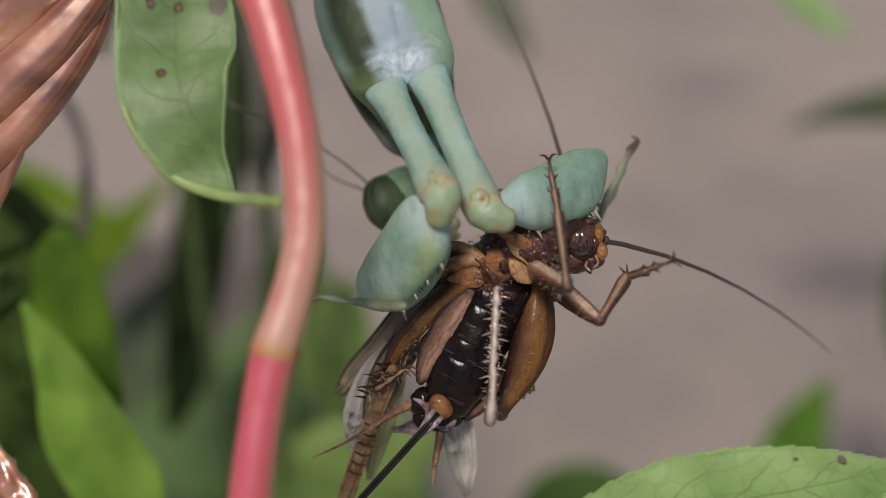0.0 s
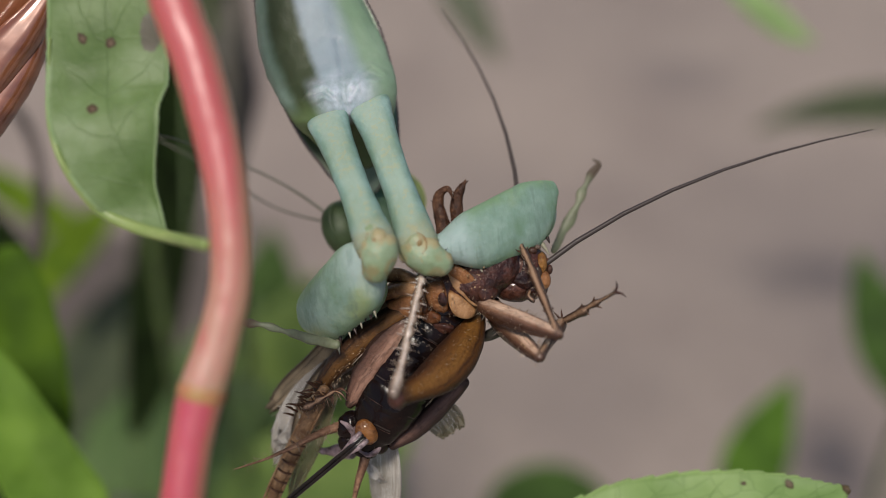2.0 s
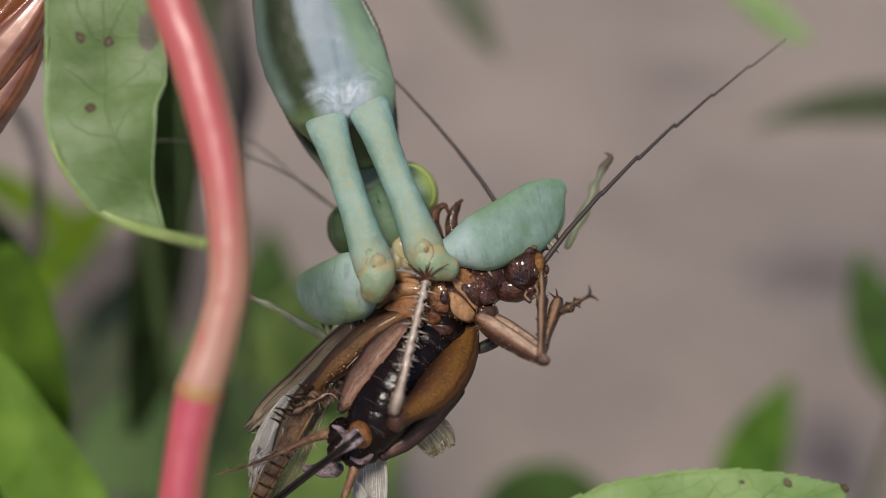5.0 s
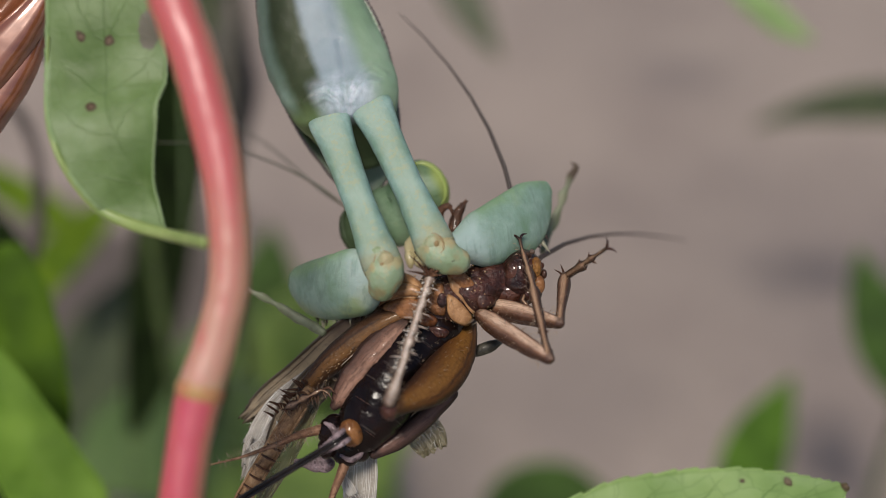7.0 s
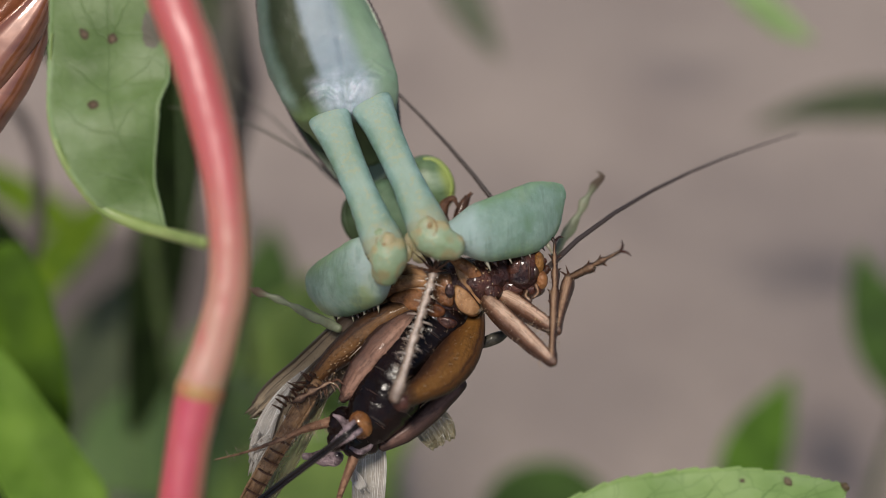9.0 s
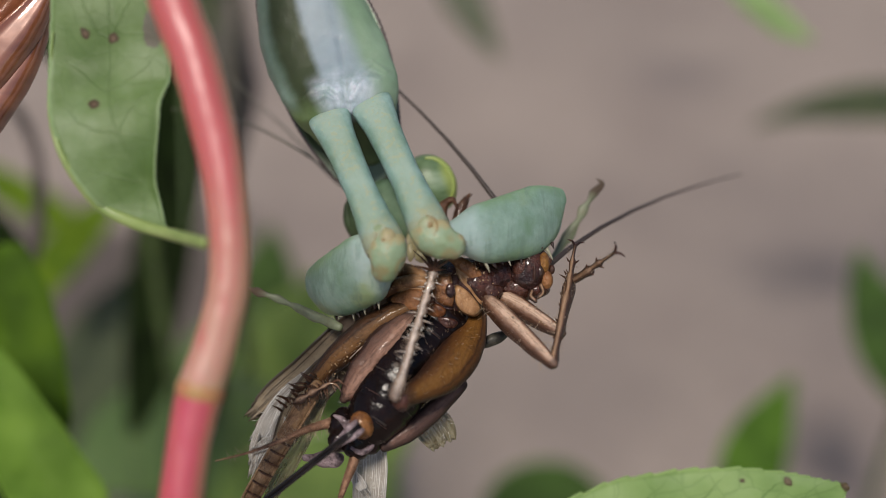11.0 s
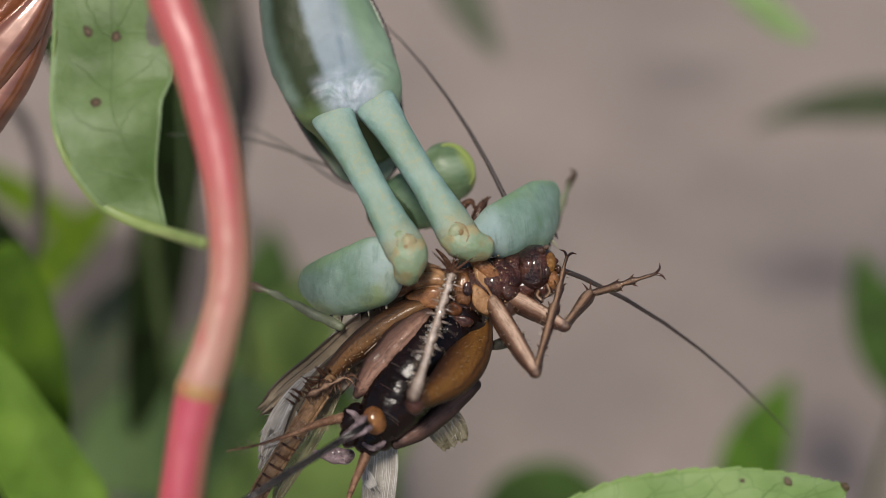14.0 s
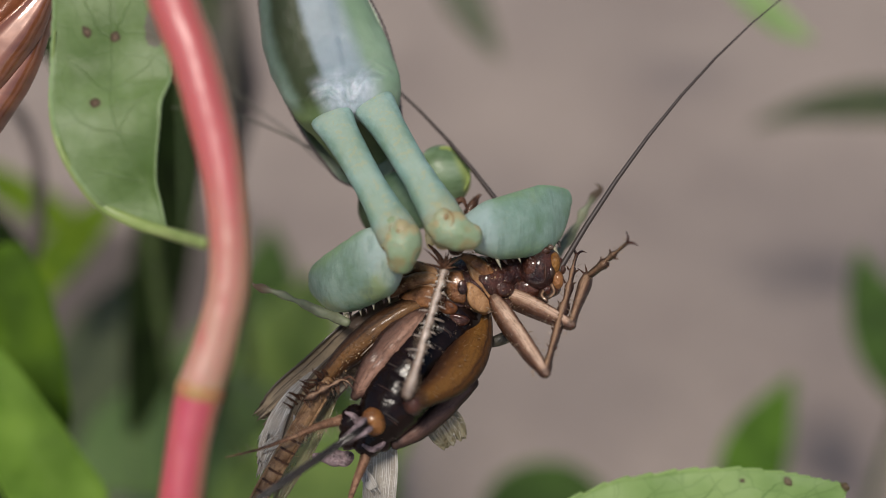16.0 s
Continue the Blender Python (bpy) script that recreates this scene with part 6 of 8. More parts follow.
for i, (q, w, l, a) in enumerate((((-14.9, -1.3, -14.9), 0.8, 3.2, 205), ((-15.6, -1.1, -15.6), 0.6, 2.4, 225), ((-14.1, -1.5, -15.4), 0.7, 3.0, 190), ((-15.2, -1.4, -16.6), 0.5, 2.2, 240), ((-13.6, -1.6, -16.2), 0.55, 2.6, 200), ((-7.4, -2.7, -19.6), 0.5, 2.4, 150), ((-5.6, -2.0, -18.2), 0.45, 3.4, 175))):
    way = Vector((math.sin(radians(a)), 0.05 * (i % 3), math.cos(radians(a))))
    q = Vector(q)
    bm = bmesh.new()
    sheet(bm, [(*(q - way * l * 0.4), w * 0.5, w * 0.5, 0.1), (*q, w, w, 0.2), (*(q + way * l * 0.35), w * 0.9, w * 0.8, 0.25), (*(q + way * l * 0.6), w * 0.7, w * 0.5, 0.1)], nu=24, nv=10, ruffle=0.6, fray=1.5)
    part("wing_shred", bm, M_TATTER, cricket, "torn whitish wing membrane", pivot=q, thick=0.04)
bm = bmesh.new()
tube(bm, [(*(-11.83, -2.6, -17.79), 0.35, 0.3), (*(-10.88, -2.4, -17.92), 0.6, 0.4), (*(-9.81, -2.4, -18.02), 0.7, 0.45), (*(-8.82, -2.6, -17.79), 0.4, 0.3)], 9, 24, lumps=0.75)
part("wing_scrap", bm, M_OVI_BASE, cricket, "crumpled grey scrap of wing")

bm = bmesh.new()
tube(bm, [(*(2.51, -1, -8.41), 0.3, 0.3), (*(3.63, -1.4, -8.09), 0.5, 0.45), (*(4.8, -1.4, -7.65), 0.5, 0.42), (*(5.5, -1.2, -7.32), 0.3, 0.3)], 7, 16, lumps=0.1)
part("mid_femur", bm, M_MIDLEG, cricket, "dark grey-green tucked leg")
# near hind leg
fa, fb = Vector((2.66, -1, -5.27)), Vector((-3.26, -9.61, -12.16))
bm = bmesh.new()
tube(bm, limb(fa, fb, [(-0.02, 0.1, 0, 0.75, 0.75), (0.10, 0.60, 0, 1.15, 1.1), (0.28, 1.15, 0, 1.6, 1.5), (0.48, 1.35, 0, 1.82, 1.6), (0.68, 1.12, 0, 1.55, 1.35), (0.86, 0.5, 0, 1.02, 0.95), (0.97, 0, 0, 0.85, 0.85)]), 8, 24, lumps=0.02, power=2.3)
hfem = part("hind_femur", bm, M_HINDLEG, cricket, "amber-brown thickened thigh", pivot=fa)
t, s, n = axes(fa, fb)
ln = (fb - fa).length
bm = bmesh.new()
ball(bm, fb, (0.8, 0.75, 0.8), None, 16, 0.25)
part("knee", bm, M_CHEAD, hfem, "dark red-brown knee", pivot=fb)
ta, tb = Vector((-3.77, -10.41, -11.75)), Vector((-0.78, -5.68, -2.02))
bm = bmesh.new()
tube(bm, limb(ta, tb, [(0, 0, 0, 0.56, 0.52), (0.06, 0, 0, 0.54, 0.5), (0.16, 0.05, 0, 0.40, 0.38), (0.28, 0.05, 0, 0.33, 0.32)] + [(0.36 + 0.0525 * i, 0.03 * (-1) ** i, 0, 0.42 if i % 2 == 0 else 0.30, 0.40 if i % 2 == 0 else 0.31) for i in range(12)] + [(0.985, 0, 0, 0.54, 0.5), (1.0, 0, 0, 0.46, 0.44)]), 6, 20, lumps=0.22)
htib = part("hind_tibia", bm, M_TIBIA, cricket, "pale spiny shin", pivot=ta)
t, s, n = axes(ta, tb)
ln = (tb - ta).length
for i in range(6):
    for sg in (-1, 1):
        q = ta + t * ln * (0.36 + 0.105 * i + 0.03 * sg) + s * sg * 0.3 + n * 0.12
        bm = bmesh.new()
        spine(bm, q, s * sg + t * (-0.1 - 0.1 * ((i + sg) % 3)) + n * 0.3, 0.62 + 0.16 * ((i * 5 + sg) % 3), 0.10)
        part("shin_spine", bm, M_TIBIA, htib, pivot=q)
bm = bmesh.new()
tube(bm, [(*tb, 0.36, 0.34), (*(tb + Vector((-0.3, 0.3, 0.9))), 0.22, 0.2), (*(tb + Vector((-0.8, 0.8, 1.6))), 0.17, 0.16), (*(tb + Vector((-1.3, 1.3, 2.1))), 0.08, 0.08)], 5, 10)
part("hind_tarsus", bm, M_TARSUS_C, htib, "dark jointed foot with claws", pivot=tb)
for way, l in (((-0.9, -0.15, 1.0), 2.4), ((0.25, -0.1, 1.0), 1.7), ((1.0, -0.15, 0.75), 2.4), ((-1.0, -0.15, 0.3), 2.0), ((0.5, -0.1, 0.9), 1.3), ((0.1, -0.1, 1.0), 1.4), ((-0.45, -0.1, 1.0), 1.3), ((1.0, -0.2, 0.2), 1.0)):
    bm = bmesh.new()
    spine(bm, tb + Vector((0, -0.3, 0.1)), Vector(way) + Vector((0, -0.45, 0)), l * 1.15, 0.15)
    part("spur", bm, M_TARSUS_C, htib, pivot=tb)


def leg(name, a, b, rows, mat, label="", keels=0):
    bm = bmesh.new()
    tube(bm, limb(a, b, rows), 10, 30 if keels else 18, lumps=0.04, ridges=keels, ridge=0.06 if keels else 0.0)
    return part(name, bm, mat, cricket, label, pivot=a)


def claws(parent, tip, t, s, n):
    for sg in (-1, 1):
        bm = bmesh.new()
        q = Vector(tip)
        tube(bm, [(*q, 0.13, 0.13), (*(q + t * 0.5 + s * sg * 0.35), 0.10, 0.10), (*(q + t * 0.6 + s * sg * 0.75 - n * 0.1), 0.03, 0.03)], 4, 8)
        part("claw", bm, M_CHEAD, parent, pivot=q)


fore = {}
fore["afem"] = leg("fore_femur", (3.87, -4, -4.49), (8.86, -8.09, -9.14), [(-0.02, 0, 0, 0.66, 0.6), (0.1, 0.02, 0, 0.84, 0.76), (0.28, 0.08, 0, 0.92, 0.82), (0.55, 0.05, 0, 0.86, 0.76), (0.82, 0.02, 0, 0.70, 0.6), (0.93, 0, 0, 0.55, 0.5), (1, 0, 0, 0.50, 0.46)], M_FORELEG, keels=5)
fore["atib"] = leg("fore_tibia", (8.86, -8.09, -9.14), (9.65, -2.03, 0.63), [(0, 0, 0, 0.40, 0.4), (0.04, 0, 0, 0.44, 0.42), (0.1, 0, 0, 0.33, 0.33), (0.3, 0.06, 0, 0.36, 0.34), (0.48, 0.1, 0, 0.42, 0.4), (0.55, 0.12, 0, 0.48, 0.43), (0.60, 0.12, 0, 0.29, 0.28), (0.66, 0.12, 0, 0.30, 0.28), (0.73, 0.1, 0, 0.36, 0.32), (0.775, 0.08, 0, 0.22, 0.22), (0.82, 0.05, 0, 0.24, 0.22), (0.86, 0.04, 0, 0.28, 0.25), (0.90, 0, 0, 0.17, 0.17), (1.0, 0, 0, 0.14, 0.14)], M_FORETIB, keels=4)
claws(fore["atib"], (9.65, -2.03, 0.63), *axes((8.86, -8.09, -9.14), (9.65, -2.03, 0.63)))
fore["bfem"] = leg("fore_femur", (4.19, -2, -3.46), (9.41, -6.19, -6.74), [(-0.02, 0, 0, 0.66, 0.6), (0.1, 0, 0, 0.84, 0.76), (0.28, 0, 0, 0.94, 0.84), (0.6, 0, 0, 0.84, 0.74), (0.84, 0, 0, 0.68, 0.58), (0.94, 0, 0, 0.55, 0.5), (1, 0, 0, 0.50, 0.46)], M_FORELEG, keels=5)
fore["btib"] = leg("fore_tibia", (9.41, -6.19, -6.74), (10.7, -4.08, -2.44), [(0, 0, 0, 0.46, 0.46), (0.14, 0, 0, 0.38, 0.38), (0.6, 0, 0, 0.48, 0.43), (0.9, 0, 0, 0.54, 0.5), (1.0, 0, 0, 0.44, 0.42)], M_FORETIB, keels=4)
fore["btar"] = leg("fore_tarsus", (10.7, -4.08, -2.44), (14.43, -8, -0.18), [(0, 0, 0, 0.26, 0.26), (0.1, 0.02, 0, 0.33, 0.3), (0.3, 0.05, 0, 0.37, 0.32), (0.44, 0.05, 0, 0.44, 0.36), (0.50, 0, 0, 0.24, 0.22), (0.58, 0, 0, 0.28, 0.25), (0.66, 0, 0, 0.33, 0.28), (0.72, 0, 0, 0.19, 0.18), (0.86, 0, 0, 0.16, 0.16), (1, 0, 0, 0.15, 0.15)], M_FORETIB)
claws(fore["btar"], (14.43, -8, -0.18), *axes((10.7, -4.08, -2.44), (14.43, -8, -0.18)))
t, s, n = axes((10.7, -4.08, -2.44), (14.43, -8, -0.18))
for way in (Vector((-0.3, -0.2, 1)), Vector((-0.8, -0.2, 0.6))):
    bm = bmesh.new()
    spine(bm, (10.7, -4.08, -2.44), way, 1.2, 0.15)
    part("spur", bm, M_TARSUS_C, fore["btib"], pivot=(10.7, -4.08, -2.44))
for legname, a, b, shares in (("btar", (10.7, -4.08, -2.44), (14.43, -8, -0.18), (0.42, 0.65)), ("atib", (8.86, -8.09, -9.14), (9.65, -2.03, 0.63), (0.2, 0.34, 0.47, 0.555, 0.74, 0.855))):
    t, s, n = axes(a, b)
    for i, h in enumerate(shares):
        for sg in (-1, 1):
            q = mixed(a, b, h) + s * (0.3 * sg) + n * 0.1
            bm = bmesh.new()
            spine(bm, q, s * sg * 0.8 + t * 1.0 + n * 0.2, 0.45 if h > 0.5 or legname == "btar" else 0.32, 0.1)
            part("spur", bm, M_TARSUS_C, fore[legname], pivot=q)
bristles(fore["afem"], (3.87, -4, -4.49), (8.86, -8.09, -9.14), 0.85, 70, 0.55, M_HAIR, 3)
bristles(fore["atib"], (8.86, -8.09, -9.14), (9.65, -2.03, 0.63), 0.42, 80, 0.5, M_HAIR, 4)
bristles(fore["bfem"], (4.19, -2, -3.46), (9.41, -6.19, -6.74), 0.8, 60, 0.55, M_HAIR, 5)
bristles(fore["btar"], (10.7, -4.08, -2.44), (14.43, -8, -0.18), 0.28, 40, 0.4, M_HAIR, 6)
bristles(fore["btib"], (9.41, -6.19, -6.74), (10.7, -4.08, -2.44), 0.45, 40, 0.45, M_HAIR, 7)
bristles(hfem, (2.66, -1, -5.27), (-3.26, -9.61, -12.16), lambda h: 1.9 * math.sin(math.pi * min(0.95, 0.1 + h * 0.85)) + 0.3, 160, 0.5, M_HAIR, 8)
bristles(htib, (-3.77, -10.41, -11.75), (-0.78, -5.68, -2.02), 0.5, 110, 0.5, M_HAIR, 9)
bristles(cricket, (-9.42, -5, -14.49), (-17.9, -6.6, -17.11), lambda h: 0.5 * (1 - h), 110, 0.8, M_HAIR, 10)
bristles(cricket, (-1.64, -3.2, -4.39), (-10.99, -3.2, -11.28), lambda h: 1.3 * math.sin(math.pi * (0.1 + 0.8 * h)), 160, 0.6, M_HAIR, 11)
bristles(cricket, (-6.16, -4.2, -11.88), (-6.83, -4.8, -16.08), 2.2, 60, 0.6, M_SPINE_DARK, 12)
bristles(cricket, (3.2, -2.5, -2.38), (-2.13, -2.5, -4.32), 2.6, 160, 0.6, M_HAIR, 13)
for a, b, cnt in (((-13.04, -0.6, -12.3), (-15.91, -0.6, -16), 60), ((-0.69, -1.6, -14.39), (0.78, -1.6, -15.85), 50)):
    bristles(cricket, a, b, lambda h: 0.3 + 0.7 * (h * 7.3 % 1), cnt // 3, 0.9, M_STRAND, int(a[0] * 10) % 97, lean=1.2)
glints(cricket, (-1.64, -3.2, -4.39), (-10.99, -3.2, -11.28), lambda h: 1.3 * math.sin(math.pi * (0.1 + 0.8 * h)), 90, 0.085, M_GLINT, 31)
glints(cricket, (4.5, -2.4, -2.2), (-2.13, -2.5, -4.32), 2.55, 110, 0.085, M_GLINT, 32)
glints(cricket, (-10.6, -3.4, -11.0), (-14.2, -2.6, -17.5), 0.95, 60, 0.075, M_GLINT, 33)
glints(htib, (-3.77, -10.41, -11.75), (-0.78, -5.68, -2.02), 0.47, 60, 0.07, M_STRAND, 34)
glints(fore["bfem"], (4.19, -2, -3.46), (9.41, -6.19, -6.74), 0.72, 40, 0.06, M_GLINT, 35)
# middle leg clinging behind
mid_legs = []
for rows in ([(*(0.4, 1.5, 0.05), 0.7, 0.6), (*(0.1, 2, 2.1), 0.62, 0.5), (*(-0.1, 2.2, 3.1), 0.52, 0.4), (*(0.25, 2.2, 4.15), 0.4, 0.3), (*(0.95, 2, 4.5), 0.26, 0.22), (*(1.3, 1.8, 3.7), 0.06, 0.06)],
             [(*(1.7, 2, 1.06), 0.7, 0.5), (*(1.5, 2.4, 2.69), 0.55, 0.4), (*(1.75, 2.5, 3.8), 0.48, 0.32), (*(2.2, 2.6, 4.6), 0.3, 0.22), (*(2.5, 2.6, 5.1), 0.06, 0.06)]):
    bm = bmesh.new()
    tube(bm, rows, 6, 14, lumps=0.25)
    mid = part("mid_leg", bm, M_TARSUS_C, cricket, "hooked dry brown foot")
    mid_legs.append(mid)
    for i in range(3):
        q = mixed(rows[2][:3], rows[3][:3], i / 2)
        bm = bmesh.new()
        spine(bm, q, (-0.9 + 0.9 * i, -0.3, 0.8), 0.8, 0.14)
        part("spur", bm, M_TARSUS_C, mid, pivot=q)

# head of the cricket
hc = Vector((6.87, -2, -1.9))
bm = bmesh.new()
ball(bm, hc, (2.0, 2.0, 2.35), Matrix.Rotation(radians(20), 3, "Y"), 26, 0.06)
chead = part("head", bm, M_CHEAD, cricket, "shiny dark brown head", pivot=hc)
for c, r, mat, nm in ((hc + Vector((0.95, -1.4, 0.0)), (0.38, 0.42, 0.62), M_CEYE, "eye"), (hc + Vector((1.3, -1.2, 0.7)), (0.5, 0.55, 0.95), M_CRING, "face_patch"), (hc + Vector((1.55, -1.1, -0.75)), (0.55, 0.6, 0.85), M_THORAX, "upper_lip"), (hc + Vector((2.0, -1.0, 0.15)), (0.26, 0.28, 0.42), M_FORELEG, "feeler_socket"), (hc + Vector((0.95, -1.3, 2.05)), (0.28, 0.3, 0.24), M_TIBIA, "palp_tip"),
                      (hc + Vector((0.8, -0.6, -1.55)), (1.1, 1.0, 0.75), M_CHEAD, "jaw"), (hc + Vector((-0.9, -0.4, -1.45)), (1.9, 1.2, 1.2), M_NECK, "throat"), (hc + Vector((0.45, -1.85, -0.1)), (0.14, 0.2, 0.7), M_FORELEG, "face_ridge"), (hc + Vector((0.5, -1.2, 1.75)), (0.45, 0.4, 0.35), M_FORELEG, "palp_tip"), (hc + Vector((-0.5, -1.15, 0.3)), (1.0, 0.8, 1.1), M_NECK, "cheek")):
    bm = bmesh.new()
    ball(bm, c, r, None, 16, 0.08)
    part(nm, bm, mat, chead, pivot=c)
for pts in (((1.0, -1.3, -1.2), (1.1, -1.8, -1.8), (0.7, -2.0, -2.2)), ((0.2, -1.5, -1.7), (0.1, -2.0, -2.1), (0.5, -2.2, -2.5))):
    bm = bmesh.new()
    tube(bm, [(*(hc + Vector(q)), 0.24 - 0.03 * i, 0.24 - 0.03 * i) for i, q in enumerate(pts)], 5, 10, lumps=0.3)
    part("palp", bm, M_FORETIB, chead, "jointed brown feeler at the mouth", pivot=hc)
for c, r in (((1.75, -0.75, 0.85), (0.3, 0.3, 0.3)), ((0.35, -1.45, 0.2), (0.75, 0.4, 1.1))):
    bm = bmesh.new()
    ball(bm, hc + Vector(c), r, Matrix.Rotation(radians(20), 3, "Y"), 16, 0.15)
    part("face_plate", bm, M_NECK, chead, "wet red-brown face plate", pivot=hc)
# feelers in rigid pieces
FEELER_PIECES = 7


def feeler_points(length, p0, p1, p2):
    """Joints at even steps along a bow through three points."""
    p0, p1, p2 = Vector(p0), Vector(p1), Vector(p2)
    q = p1 * 2 - (p0 + p2) * 0.5
    fine = [p0 * (1 - u) ** 2 + q * 2 * u * (1 - u) + p2 * u * u for u in (i / 60 for i in range(61))]
    step, out, run = length / FEELER_PIECES, [fine[0]], 0.0
    for a, b in zip(fine, fine[1:] + [fine[-1] + (fine[-1] - fine[-2]).normalized() * 60]):
        d = (b - a).length
        while run + d >= step and len(out) <= FEELER_PIECES:
            a = a + (b - a) * ((step - run) / d)
            out.append(a)
            d, run = (b - a).length, 0.0
        run += d
    return out


FEEL1 = [(0, (5.69, -3, -1.6), (18.78, 4, -4.83), (31.68, 13.1, -12.1)),
    (0.5, (4.98, -3, -1.47), (18.5, 3.79, -4.49), (31.27, 12.63, -11.36)),
    (0.6, (6.59, -3, -1.21), (17.67, 6.67, -3.47), (28.32, 19.05, -10.1)),
    (0.7, (6.84, -3, -1.27), (20.32, 0.52, 2.72), (37.7, 5.37, 4.93)),
    (0.8, (6.52, -3, -2.45), (22.24, -1, 3.28), (37.54, 2, 7.31)),
    (0.9, (7.11, -3, -1.93), (17.32, 6.18, 2.09), (31.47, 17.96, 3.83)),
    (1, (6.84, -3, -1.54), (17.47, 6.09, 0.58), (31.97, 17.75, -0.77)),
    (1.5, (7.02, -3, -1.92), (20.27, -1, 3.35), (41.07, 2, 4.86)),
    (2, (7.36, -3, -2), (21.85, -1, 6.18), (41.19, 2, 11.41)),
    (2.5, (7.41, -3, -2.05), (21.9, -1, 6.13), (41.24, 2, 10.6)),
    (3, (7.12, -3, -2.98), (13.85, 1.1, 11.77), (23.54, 6.67, 23.46)),
    (3.5, (7.19, -3, -2.89), (14.81, 0.55, 9.2), (28.28, 5.45, 20.33)),
    (4, (7.68, -3, -2.34), (16.46, 1.39, 9.26), (27.98, 7.31, 21.45)),
    (6.5, (7.16, -3, -2.43), (17.21, 0.15, 6.07), (34.49, 4.55, 13.57)),
    (7, (6.61, -3, -2.47), (13.74, 8.58, 1.15), (25.46, 23.28, 1)),
    (7.5, (7.55, -3, -1.77), (16.45, 8.79, 1.24), (26.16, 23.75, 0.67)),
    (8, (8, -3, -1.91), (16.43, 8.67, 0.32), (27.32, 23.49, 0.06)),
    (8.5, (8.14, -3, -2.37), (17.2, 6.62, 3.48), (30.17, 18.94, 8.24)),
    (9, (8.54, -3, -2), (18.82, 3.75, 5.19), (34.19, 12.55, 11.16)),
    (11.5, (8.1, -3, -2.17), (17.26, 7.03, 3.23), (29.8, 19.84, 7.13)),
    (12, (8.4, -3, -1.91), (20.56, 2.09, 6.89), (35.02, 8.86, 12.96)),
    (12.5, (8.69, -3, -1.69), (19, 4.85, 7.84), (30.36, 15, 15.07)),
    (13, (8.1, -3, -2.36), (17.43, 4.77, 6.8), (30.03, 14.81, 14.19)),
    (13.5, (8.45, -3, -1.39), (19.06, 5.18, 6.82), (31.39, 15.72, 12.59)),
    (13.7, (9.7, -3, -1.64), (17.67, 3, 0.82), (29.4, 9, 3.72)),
    (13.8, (8.07, -3, -1.18), (24.82, 0.77, 0.45), (39.63, 5.93, -0.37)),
    (14, (7.75, -3, -0.92), (20.15, 2.59, -6.82), (32.91, 9.97, -17.32)),
    (14.2, (8.01, -3, -0.67), (22.44, -1, -5.61), (36.74, 2, -16.65)),
    (14.4, (7.88, -3, -0.77), (23.34, 0.88, -4.96), (37.62, 6.18, -11.24)),
    (14.5, (8.07, -3, -1.13), (25.39, -1, 0.05), (41.29, 2, -1.97)),
    (15, (7.91, -3, -0.72), (24.41, -1, -6.35), (40.79, 2, -16.65)),
    (15.2, (7.96, -3, -0.36), (22.93, -1, -6.84), (35.22, 2, -17.66)),
    (15.4, (8.62, -3, -1.64), (23.08, -0.31, 6.49), (38.18, 3.54, 10.57)),
    (15.5, (9.4, -3, -2.05), (19.98, -1, 10.88), (33.2, 2, 22.32)),
    (15.8, (9.35, -3, -1.53), (22.93, -1, 10.38), (38.26, 2, 17.76)),
    (16, (9.75, -3, -2.13), (19.58, -0.52, 11.91), (30.46, 3.07, 22.54))]
